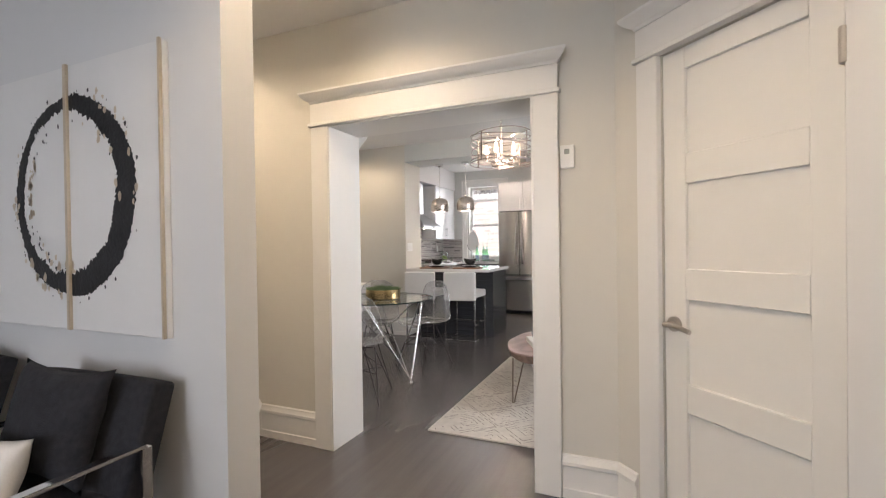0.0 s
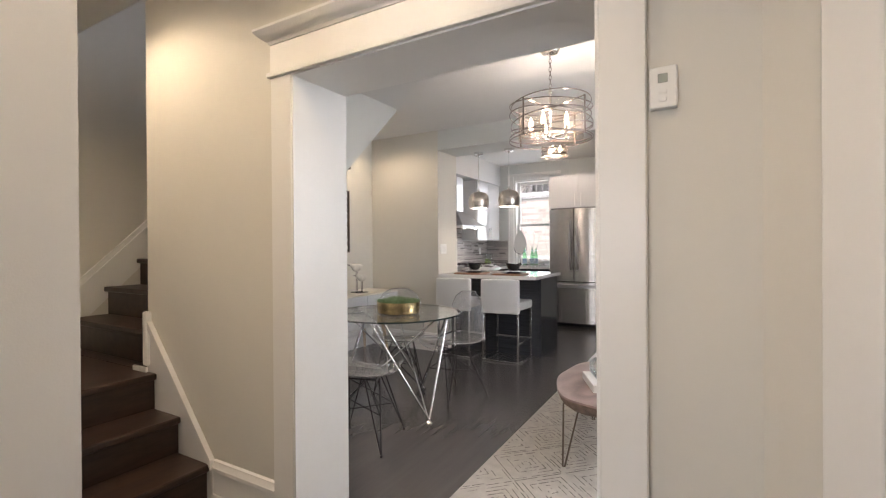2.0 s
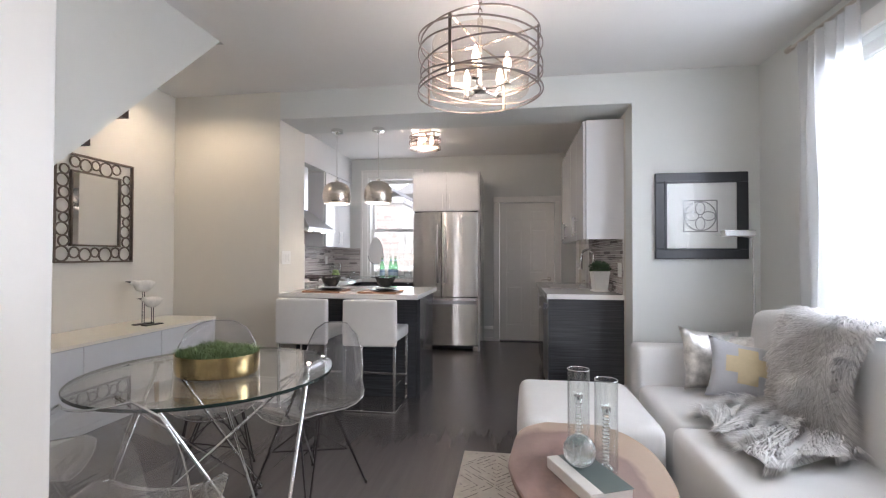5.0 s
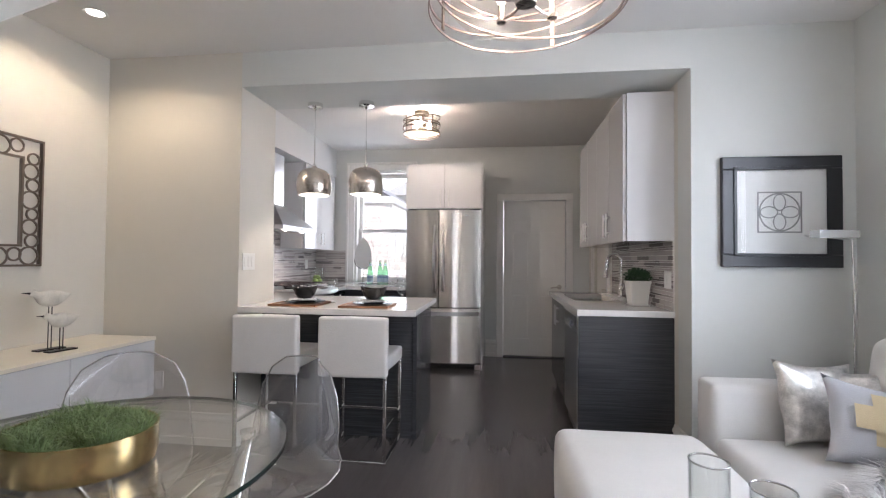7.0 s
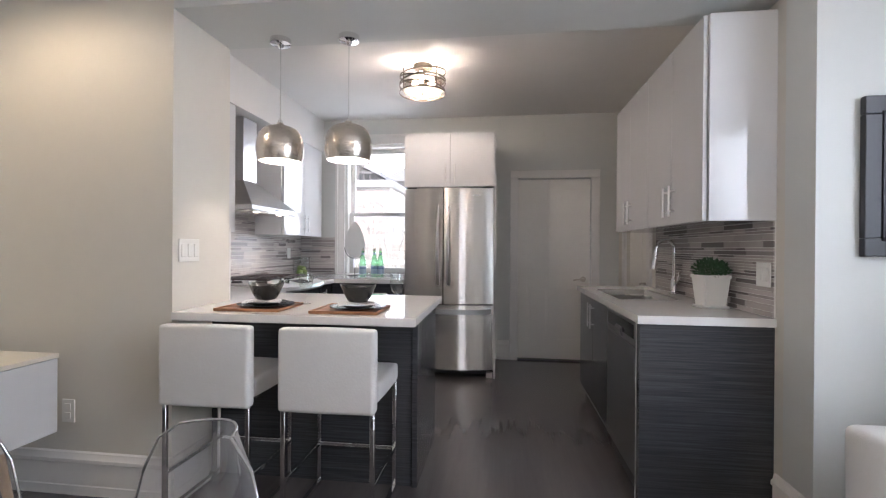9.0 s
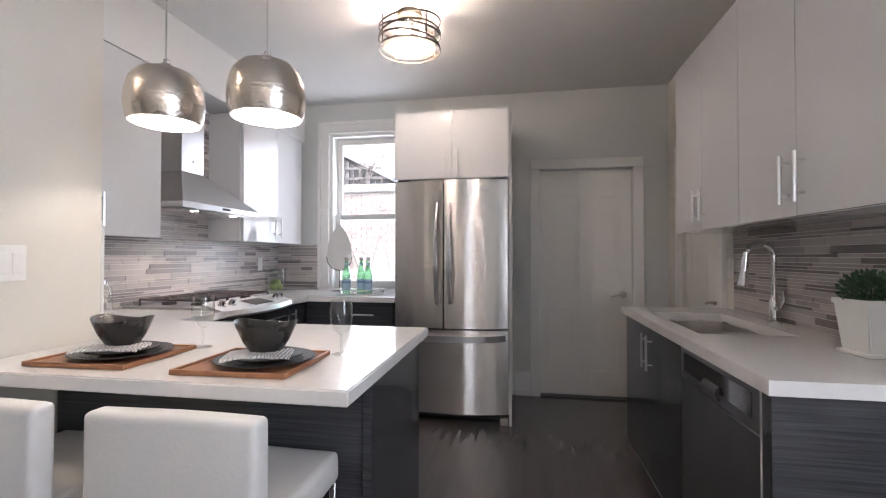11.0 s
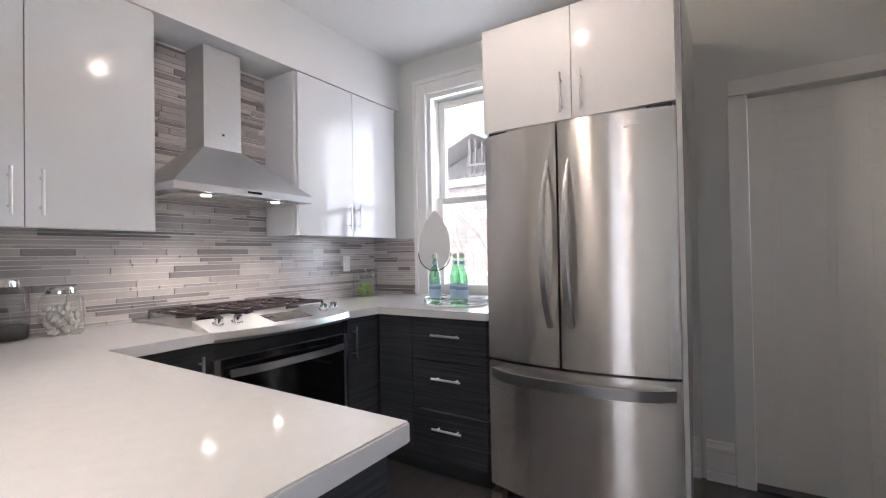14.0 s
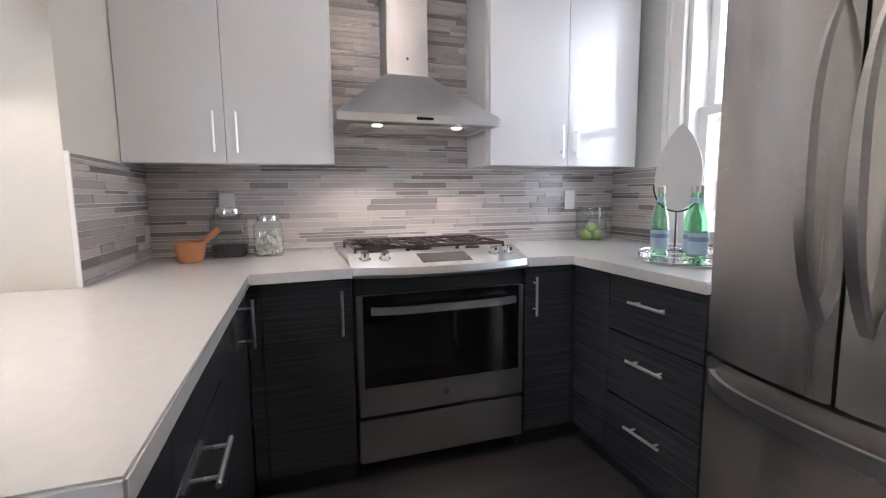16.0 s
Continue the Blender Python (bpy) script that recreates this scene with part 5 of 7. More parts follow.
# ---- dining ----
TC = (-1.69, 3.99)
tb = thing("dining_table", (TC[0], TC[1], 0), "round glass dining table on chrome rod legs", "dining table")
GEDGE = mat("glass_edge", (0.02, 0.035, 0.032), 0.08, vary=0)
b = BM()
lathe(b, (TC[0], TC[1], 0.73), [(0, 0), (0.497, 0)], 96)
lathe(b, (TC[0], TC[1], 0.742), [(0, 0), (0.497, 0)], 96)
top = part("glass_top", b, GLASS, tb, "clear glass top", smooth=None)
top.visible_shadow = False
part("glass_edge", lathe(BM(), (TC[0], TC[1], 0.73), [(0.497, 0), (0.500, 0.002), (0.500, 0.010), (0.497, 0.012)], 96), GEDGE, tb, "dark polished glass edge")
feet = []
for k in range(3):
    a = radians(-24 + 120 * k)
    f = Vector((TC[0] + 0.455 * math.cos(a), TC[1] + 0.455 * math.sin(a), 0.0))
    feet.append(f)
    b = BM()
    rod(b, f, f + Vector((0, 0, 0.012)), 0.016, 14)
    rod(b, f + Vector((-0.022, 0, 0.022)), f + Vector((0.022, 0, 0.022)), 0.010, 10)
    part("foot", b, CHROME, tb, "chrome rod joint")
    for s in (-1, 1):
        at = a + s * radians(56)
        t = Vector((TC[0] + 0.40 * math.cos(at), TC[1] + 0.40 * math.sin(at), 0.722))
        e = Vector((0.012 * s * math.sin(a), -0.012 * s * math.cos(a), 0.02))
        part("leg", rod(BM(), f + e, t, 0.0085, 12), CHROME, tb)
        part("glass_pad", rod(BM(), t, t + Vector((0, 0, 0.008)), 0.022, 18), CHROME, tb)
    part("brace", rod(BM(), f + Vector((0, 0, 0.022)), Vector((TC[0] + 0.36 * math.cos(a + radians(150)), TC[1] + 0.36 * math.sin(a + radians(150)), 0.722)), 0.006, 10), CHROME, tb)


def shell_chair(m):
    ob = thing("dining_chair", (0, 0, 0), "clear acrylic shell chair on black wire legs", "chair", "chairs round the glass table")
    prof = [(-0.235, 0.415), (-0.225, 0.435), (-0.18, 0.447), (-0.09, 0.438), (0.0, 0.428), (0.08, 0.430), (0.14, 0.452), (0.178, 0.50), (0.198, 0.57), (0.212, 0.65), (0.222, 0.73), (0.231, 0.805), (0.238, 0.85)]
    half = [0.15, 0.185, 0.212, 0.225, 0.23, 0.23, 0.228, 0.224, 0.22, 0.213, 0.195, 0.155, 0.085]
    nv = 12
    bm = BM()
    g = []
    for (y, z), w in zip(prof, half):
        row = []
        for j in range(nv + 1):
            v = 2 * j / nv - 1
            back = min(1, max(0, (z - 0.45) / 0.12))
            row.append(bm.verts.new((v * w, y - 0.06 * back * v * v, z + (1 - back) * 0.035 * abs(v) ** 2.5)))
        g.append(row)
    for i in range(len(g) - 1):
        for j in range(nv):
            bm.faces.new((g[i][j], g[i][j + 1], g[i + 1][j + 1], g[i + 1][j]))
    bmesh.ops.subdivide_edges(bm, edges=bm.edges, cuts=1, use_grid_fill=True, smooth=0.6)
    bmesh.ops.recalc_face_normals(bm, faces=bm.faces)
    edge = [e for e in bm.edges if e.is_boundary]
    loop, cur = [edge[0].verts[0].co.copy()], edge[0].verts[1]
    prev, first = edge[0], edge[0].verts[0]
    while cur != first:
        loop.append(cur.co.copy())
        prev = [e for e in cur.link_edges if e.is_boundary and e != prev][0]
        cur = prev.other_vert(cur)
    s = part("shell", bm, ACRYL, ob, "clear acrylic shell", smooth=50)
    s.visible_shadow = False
    r_ = part("shell_rim", tube(BM(), loop, 0.0032, 6, closed=True), ACRYLRIM, ob, "bright moulded rim", smooth=80)
    r_.visible_shadow = False
    for sx in (-1, 1):
        for sy in (-1, 1):
            f = (sx * 0.20, sy * 0.21 - 0.01, 0.006)
            b = BM()
            for hx, hy in ((sx * 0.125, sy * 0.045 - 0.02), (sx * 0.05, sy * 0.115 - 0.02)):
                rod(b, f, (hx, hy, 0.425), 0.0045, 8)
            rod(b, (f[0], f[1], 0), (f[0], f[1], 0.016), 0.008, 8)
            part("leg", b, BLACKM, ob, "black wire leg")
    for p, q in (((-0.155, -0.13, 0.21), (0.155, 0.10, 0.21)), ((0.155, -0.13, 0.21), (-0.155, 0.10, 0.21)), ((-0.155, -0.13, 0.21), (0.05, 0.09, 0.42)), ((0.155, -0.13, 0.21), (-0.05, 0.09, 0.42)), ((-0.155, 0.10, 0.21), (0.05, -0.12, 0.42)), ((0.155, 0.10, 0.21), (-0.05, -0.12, 0.42))):
        part("wire_brace", rod(BM(), p, q, 0.004, 8), BLACKM, ob)
    b = BM()
    tube(b, [(-0.13, -0.14, 0.423), (0.13, -0.14, 0.423), (0.13, 0.10, 0.423), (-0.13, 0.10, 0.423)], 0.0045, 8, closed=True)
    part("seat_ring", b, BLACKM, ob)
    ob.matrix_world = m
    return ob


def facing(x, y, dx, dy):
    return pose(x, y, 0, 0, 0, math.degrees(math.atan2(dy, dx)) + 90)


c1 = shell_chair(facing(-1.47, 4.495, -0.36, -0.93))
copy_thing(c1, facing(-2.01, 4.47, 0.54, -0.84))
copy_thing(c1, facing(-1.535, 3.415, -0.28, 0.96))
copy_thing(c1, facing(-2.24, 3.60, 0.85, 0.45))

# brass bowl of grass
bw = thing("planter_bowl", (-1.64, 3.955, 0.742), "oval brushed brass bowl planted with grass", "planter")
part("bowl", lathe(BM(), (-1.64, 3.955, 0.742), [(0, 0), (0.145, 0), (0.160, 0.006), (0.166, 0.03), (0.166, 0.088), (0.161, 0.088), (0.160, 0.03), (0.14, 0.012), (0, 0.012)], 56, (1.02, 0.88)), BRASS, bw, smooth=50)
part("soil", lathe(BM(), (-1.64, 3.955, 0.742), [(0, 0.078), (0.160, 0.07)], 32, (1.0, 0.86)), mat("moss_soil", (0.035, 0.06, 0.02), 0.95, vary=0.4, scale=60, bump=0.8, bscale=120), bw)
GRASS = mat("grass_blade", (0.17, 0.25, 0.105), 0.6, vary=0.35, scale=40)
bm = BM()
rng = random.Random(9)
for k in range(3800):
    a, r = rng.uniform(0, 2 * math.pi), math.sqrt(rng.random()) * 0.155
    x, y = -1.64 + r * math.cos(a), 3.955 + r * math.sin(a) * 0.86
    hump = 0.5 + 0.9 * noise.noise((x * 18, y * 18, 0))
    h = rng.uniform(0.012, 0.038) * (0.35 + 1.3 * hump)
    d = Vector((rng.uniform(-1, 1), rng.uniform(-1, 1), 0)) * 0.030
    w = Vector((rng.uniform(-1, 1), rng.uniform(-1, 1), 0)).normalized() * 0.0016
    p = Vector((x, y, 0.742 + 0.072))
    v = [bm.verts.new(q) for q in (p - w, p + w, p + d * 0.5 + Vector((0, 0, h * 0.7)) + w * 0.8, p + d * 0.5 + Vector((0, 0, h * 0.7)) - w * 0.8, p + d * 1.5 + Vector((0, 0, h)))]
    bm.faces.new((v[0], v[1], v[2], v[3]))
    bm.faces.new((v[3], v[2], v[4]))
g = part("grass", bm, GRASS, bw, "tufted green grass", smooth=None)
g["kind"] = "stuff"

# sideboard with birds, mirror
OAK = streak("pale_oak", (0.42, 0.28, 0.16), (0.58, 0.42, 0.26), 0.5, (8, 8, 1), 0.3, 0.7)
CREAM = mat("cream_top", (0.80, 0.75, 0.64), 0.3, vary=0.03, scale=5)
sb = thing("sideboard", (-3.1, 4.8, 0), "white sideboard with a cream top on oak legs", "sideboard")
part("body", xbox(XL + 0.005, -2.905, 3.92, 5.688, 0.345, 0.70, 0.002, 1), GLOSSW, sb)
part("top", xbox(XL + 0.005, -2.878, 3.915, 5.692, 0.701, 0.722, 0.002, 1), CREAM, sb)
for y0, y1 in ((3.922, 4.51), (4.514, 5.10), (5.104, 5.687)):
    part("door", xbox(-2.903, -2.882, y0, y1, 0.348, 0.698, 0.0015, 1), GLOSSW, sb)
for x in (-3.27, -2.98):
    for y, s in ((4.10, -1), (5.50, 1)):
        part("leg", rod(BM(), (x, y, 0.345), (x + (0.03 if x > -3.1 else -0.03), y + s * 0.05, 0.0), 0.024, 14, 0.014), OAK, sb, "tapered oak leg")
BIRDW = mat("weathered_white", (0.62, 0.60, 0.55), 0.7, vary=0.25, scale=18, bump=0.4, bscale=70)


def bird(x, y, z, s, rz):
    ob = thing("bird_sculpture", (x, y, 0.722), "weathered white carved shore bird on an iron stand", "sculpture", "birds on the sideboard")
    m = pose(x, y, z, 0, 0, rz)
    b = BM()
    n = 18
    rings = []
    for i in range(n + 1):
        u = i / n
        cx = (u - 0.5) * 0.21 * s
        r = 0.046 * s * math.sin(math.pi * min(1, u * 1.02)) ** 0.8 * (1.0 if u < 0.75 else 1 - (u - 0.75) * 1.2) + 0.001
        cz = 0.022 * s * (2 * u - 1) ** 2 + 0.020 * s * math.exp(-((u - 0.12) / 0.07) ** 2)
        rings.append([b.verts.new(m @ Vector((cx, r * 0.55 * math.cos(2 * math.pi * k / 10), cz + r * math.sin(2 * math.pi * k / 10)))) for k in range(10)])
    for A, B2 in zip(rings, rings[1:]):
        for k in range(10):
            b.faces.new((A[k], A[(k + 1) % 10], B2[(k + 1) % 10], B2[k]))
    b.faces.new(rings[0]), b.faces.new(rings[-1][::-1])
    part("body", b, BIRDW, ob, smooth=70)
    part("beak", rod(BM(), m @ Vector((-0.098 * s, 0, 0.034 * s)), m @ Vector((-0.135 * s, 0, 0.038 * s)), 0.006 * s, 8, 0.0015), BLACKM, ob, "small dark beak")
    b = BM()
    for dx in (-0.008, 0.008):
        rod(b, m @ Vector((dx, 0, -0.02 * s)), m @ Vector((dx, 0, 0.728 - z)), 0.0025, 8)
    part("stem", b, BLACKM, ob)
    part("base", xbox(-0.07, 0.07, -0.025, 0.025, 0.7225 - z, 0.730 - z, 0.001, 1, m), BLACKM, ob)


bird(-3.12, 5.20, 1.005, 1.0, 78)
bird(-3.03, 5.185, 0.890, 0.88, 78)

mr = thing("wall_mirror", (XL, 5.03, 1.18), "rectangular mirror in a black ring-work metal frame", "mirror")
MY0, MY1, MZ0, MZ1, FW = 4.72, 5.335, 1.18, 1.92, 0.125
part("glass", xbox(XL + 0.004, XL + 0.012, MY0 + FW, MY1 - FW, MZ0 + FW, MZ1 - FW), MIRROR, mr, "silvered mirror glass")
for o in (0.0, FW - 0.012):
    for a, c, e, f in ((MY0 + o, MY1 - o, MZ0 + o, MZ0 + o + 0.012), (MY0 + o, MY1 - o, MZ1 - o - 0.012, MZ1 - o), (MY0 + o, MY0 + o + 0.012, MZ0 + o + 0.012, MZ1 - o - 0.012), (MY1 - o - 0.012, MY1 - o, MZ0 + o + 0.012, MZ1 - o - 0.012)):
        part("frame_bar", xbox(XL, XL + 0.022, a, c, e, f), BRONZE, mr)
rng = random.Random(3)


def ring_at(y, z, r):
    pts = [(XL + 0.012, y + r * math.cos(2 * math.pi * k / 18), z + r * math.sin(2 * math.pi * k / 18)) for k in range(18)]
    return tube(BM(), pts, 0.006, 6, closed=True)


for side in (MY0 + FW / 2, MY1 - FW / 2):
    z, k = MZ0 + 0.062, 0
    while z < MZ1 - 0.05:
        r = (0.050, 0.036, 0.043, 0.032)[k % 4]
        part("frame_ring", ring_at(side + (0.008 if k % 2 else -0.006), z, r), BRONZE, mr)
        z += r + (0.036, 0.043, 0.032, 0.050)[k % 4]
        k += 1
for zc in (MZ0 + FW / 2, MZ1 - FW / 2):
    y, k = MY0 + FW + 0.02, 1
    while y < MY1 - FW:
        r = (0.050, 0.036, 0.043, 0.032)[k % 4]
        part("frame_ring", ring_at(y, zc + (0.008 if k % 2 else -0.006), r), BRONZE, mr)
        y += r + (0.036, 0.043, 0.032, 0.050)[k % 4]
        k += 1

# chandelier
BANDM = mat("brushed_bronze", (0.26, 0.22, 0.205), 0.36, 0.8, vary=0.1, scale=20)
CH = (-0.572, 4.31, ZR)
ch = thing("chandelier", (CH[0], CH[1], 1.94), "drum chandelier of crossing bronze bands with candle bulbs", "chandelier")
part("canopy", lathe(BM(), CH, [(0, 0), (0.066, 0), (0.066, -0.010), (0.055, -0.026), (0.02, -0.034), (0, -0.034)], 32), CHAMP, ch)
b = BM()
z = ZR - 0.034
k = 0
while z > 2.345:
    pts = [(CH[0] + (0.009 * math.cos(a) if k % 2 else 0), CH[1] + (0 if k % 2 else 0.009 * math.cos(a)), z - 0.018 + 0.018 * math.sin(a)) for a in [2 * math.pi * i / 10 for i in range(10)]]
    tube(b, pts, 0.0022, 6, closed=True)
    z -= 0.029
    k += 1
part("chain", b, BRONZE, ch)
part("stem", lathe(BM(), (CH[0], CH[1], 1.99), [(0, 0), (0.03, 0.002), (0.034, 0.012), (0.012, 0.03), (0.008, 0.05), (0.008, 0.30), (0.014, 0.32), (0.012, 0.345), (0, 0.35)], 20), CHAMP, ch)
for z, r, tx, ty in ((2.225, 0.275, 0.022, -0.02), (2.215, 0.285, -0.02, 0.012), (2.125, 0.285, -0.032, -0.03), (2.115, 0.275, 0.036, -0.01), (2.035, 0.285, 0.03, 0.015), (2.02, 0.275, -0.035, 0.01), (1.985, 0.287, 0.006, 0.0)):
    pts = [(CH[0] + r * math.cos(a), CH[1] + r * math.sin(a), z + tx * math.cos(a) + ty * math.sin(a)) for a in [2 * math.pi * i / 64 for i in range(64)]]
    part("band", tube(BM(), pts, 0, closed=True, flat=(0.004, 0.007)), BANDM, ch, "thin bronze band")
for k in range(4):
    a = radians(248 + 90 * k)
    c, s = math.cos(a), math.sin(a)
    part("upright", xbox(-0.007, 0.007, -0.002, 0.002, 1.985, 2.232, 0, 1, pose(CH[0] + 0.28 * c, CH[1] + 0.28 * s, 0, 0, 0, math.degrees(a) + 90)), BRONZE, ch)
    part("top_arm", tube(BM(), [(CH[0], CH[1], 2.205), (CH[0] + 0.28 * c, CH[1] + 0.28 * s, 2.228)], 0, flat=(0.012, 0.004)), CHAMP, ch)
sh = part("inner_shade", lathe(BM(), (CH[0], CH[1], 0), [(0.222, 1.99), (0.222, 2.215)], 56), clear("sheer_amber", (0.93, 0.86, 0.80), 0.3, 0.03, 0.2, 2, haze=0.02), ch, "sheer amber drum shade", smooth=80)
sh.visible_shadow = False
for k in range(5):
    a = radians(-94 + 72 * k)
    c, s = math.cos(a), math.sin(a)
    x, y = CH[0] + 0.136 * c, CH[1] + 0.136 * s
    part("arm", tube(BM(), [(CH[0], CH[1], 2.005), (CH[0] + 0.08 * c, CH[1] + 0.08 * s, 2.0), (x, y, 2.012)], 0.005, 8), CHAMP, ch)
    cs = part("candle_sleeve", lathe(BM(), (x, y, 2.0), [(0, 0), (0.016, 0.002), (0.018, 0.012), (0.011, 0.016), (0.011, 0.06), (0, 0.06)], 14), CHAMP, ch)
    part("bulb", lathe(BM(), (x, y, 2.06), [(0, 0), (0.011, 0.004), (0.017, 0.025), (0.015, 0.05), (0.006, 0.08), (0, 0.092)], 14), BULBM, cs, "lit candle bulb", smooth=70)
    lamp("chandelier_glow", 'POINT', Matrix.Translation((x, y, 2.175)), 2.7, BULB, 0.014)

# bar stools
def bar_stool(m):
    ob = thing("bar_stool", (0, 0, 0), "white leather bar stool on a square chrome frame", "bar stool", "stools at the breakfast counter")
    part("backrest", soft_block(-0.215, 0.215, -0.235, -0.175, 0.525, 0.885, 0.018, 0.003, 3), LEATHER, ob, smooth=60)
    part("seat", soft_block(-0.215, 0.215, -0.172, 0.215, 0.555, 0.645, 0.022, 0.008, 3), LEATHER, ob, smooth=60)
    w = 0.20
    for sx in (-1, 1):
        for y in (-0.205, 0.20):
            part("leg", xbox(sx * w - 0.010, sx * w + 0.010, y - 0.010, y + 0.010, 0.0205, 0.5545 if y > 0 else 0.524, 0.002, 1), CHROME, ob)
        part("floor_rail", xbox(sx * w - 0.010, sx * w + 0.010, -0.215, 0.21, 0.0, 0.020, 0.002, 1), CHROME, ob)
    part("floor_rail", xbox(-w + 0.0105, w - 0.0105, -0.215, -0.195, 0.0, 0.020, 0.002, 1), CHROME, ob)
    part("foot_rest", xbox(-w + 0.0105, w - 0.0105, 0.19, 0.21, 0.20, 0.22, 0.002, 1), CHROME, ob)
    for sx in (-1, 1):
        part("side_rail", xbox(sx * w - 0.009, sx * w + 0.009, -0.1945, 0.1895, 0.20, 0.22, 0.002, 1), CHROME, ob)
    part("seat_frame", xbox(-w + 0.0105, w - 0.0105, -0.21, 0.205, 0.538, 0.5545, 0.002, 1), CHROME, ob)
    ob.matrix_world = m
    return ob


s1 = bar_stool(pose(-1.53, 5.86, 0, 0, 0, 0))
copy_thing(s1, pose(-2.095, 5.86, 0, 0, 0, 0))

# ---- living ----
WOODSL = mat("live_edge_top", (0.32, 0.20, 0.15), 0.38, vary=0.0, bump=0.15, bscale=40, coat=0.15)
nt = WOODSL.node_tree
bsdf = nt.nodes["Principled BSDF"]
tc = [n for n in nt.nodes if n.type == 'TEX_COORD'][0]
mpw = nt.nodes.new("ShaderNodeMapping")
mpw.inputs["Location"].default_value = (0.0, 0.03, 0)
mpw.inputs["Scale"].default_value = (1.75, 1.0, 0.0)
nz = nt.nodes.new("ShaderNodeTexNoise")
nz.inputs["Scale"].default_value, nz.inputs["Detail"].default_value = 3.4, 8
ad = nt.nodes.new("ShaderNodeMixRGB")
ad.inputs[0].default_value = 0.27
ln = nt.nodes.new("ShaderNodeVectorMath")
ln.operation = 'LENGTH'
sn = nt.nodes.new("ShaderNodeMath")
sn.operation = 'MULTIPLY_ADD'
sn.inputs[1].default_value, sn.inputs[2].default_value = 2.0, -0.11
rp = nt.nodes.new("ShaderNodeValToRGB")
e = rp.color_ramp.elements
e[0].position, e[0].color = 0.0, (0.210, 0.140, 0.122, 1)
e[1].position, e[1].color = 1.0, (0.425, 0.332, 0.255, 1)
for p_, c_ in ((0.15, (0.272, 0.185, 0.165, 1)), (0.22, (0.166, 0.111, 0.102, 1)), (0.33, (0.296, 0.200, 0.180, 1)), (0.42, (0.217, 0.147, 0.136, 1)), (0.55, (0.323, 0.227, 0.201, 1)), (0.68, (0.261, 0.183, 0.162, 1)), (0.76, (0.437, 0.334, 0.267, 1))):
    q_ = e.new(p_)
    q_.color = c_
nt.links.new(tc.outputs["Object"], mpw.inputs[0]), nt.links.new(mpw.outputs[0], nz.inputs[0]), nt.links.new(mpw.outputs[0], ad.inputs[1]), nt.links.new(nz.outputs["Color"], ad.inputs[2])
nt.links.new(ad.outputs[0], ln.inputs[0]), nt.links.new(ln.outputs["Value"], sn.inputs[0]), nt.links.new(sn.outputs[0], rp.inputs[0]), nt.links.new(rp.outputs[0], bsdf.inputs["Base Color"])
BARK = mat("rough_bark", (0.22, 0.155, 0.12), 0.85, vary=0.4, scale=25, bump=1.0, bscale=55)

CT = (-0.14, 4.06)
ct = thing("coffee_table", (CT[0], CT[1], 0), "live-edge wood slab coffee table on hairpin legs", "coffee table")
bm = BM()
n = 72
rows_ = []
for z, f in ((0.340, 0.86), (0.366, 0.945), (0.395, 0.985), (0.412, 1.0), (0.42, 0.988)):
    row = []
    for k in range(n):
        a = 2 * math.pi * k / n
        wob = 1 + 0.09 * noise.noise((math.cos(a) * 1.8, math.sin(a) * 1.6, 3)) + (0.03 * noise.noise((math.cos(a) * 7, math.sin(a) * 7, z * 30)) if z < 0.41 else 0)
        row.append(bm.verts.new((CT[0] + 0.300 * f * wob * math.cos(a), CT[1] + 0.515 * f * wob * math.sin(a), z)))
    rows_.append(row)
for i, (A, B2) in enumerate(zip(rows_, rows_[1:])):
    for k in range(n):
        bm.faces.new((A[k], A[(k + 1) % n], B2[(k + 1) % n], B2[k])).material_index = 1 if i < 3 else 0
bm.faces.new(rows_[0][::-1]).material_index = 1
bm.faces.new(rows_[-1])
part("slab", bm, [WOODSL, BARK], ct, "pinkish live-edge slab with a bark rim", smooth=50)
for sx in (-1, 1):
    for sy in (-1, 1):
        x, y = CT[0] + sx * 0.15, CT[1] + sy * 0.33
        f = (x + sx * 0.03, y + sy * 0.06, 0.006)
        b = BM()
        for dx in (-0.045, 0.045):
            rod(b, (x + dx, y, 0.345), (f[0] + dx * 0.1, f[1], f[2]), 0.005, 8)
        rod(b, (f[0], f[1], 0.0), (f[0], f[1], 0.012), 0.008, 8)
        part("hairpin_leg", b, BRONZE, ct)

bk = thing("book", (-0.16, 3.91, 0.42), "thick hardcover book in green and white on the table", "book")
BMX = pose(-0.158, 3.915, 0.421, 0, 0, 24)
part("pages", xbox(-0.076, 0.079, -0.142, 0.142, 0.003, 0.037, 0.001, 1, BMX), mat("paper", (0.74, 0.73, 0.70), 0.7, vary=0.04, stretch=(1, 1, 90)), bk)
GREENB = mat("grey_green_cover", (0.10, 0.13, 0.125), 0.5, vary=0.05)
part("cover", (lambda b: (box(b, -0.035, 0.082, -0.147, 0.147, 0.0375, 0.041, 0.001, 1, 0, BMX), box(b, -0.035, 0.082, -0.147, 0.147, -0.0005, 0.0025, 0.001, 1, 0, BMX), b)[2])(BM()), GREENB, bk, "grey-green cover boards")
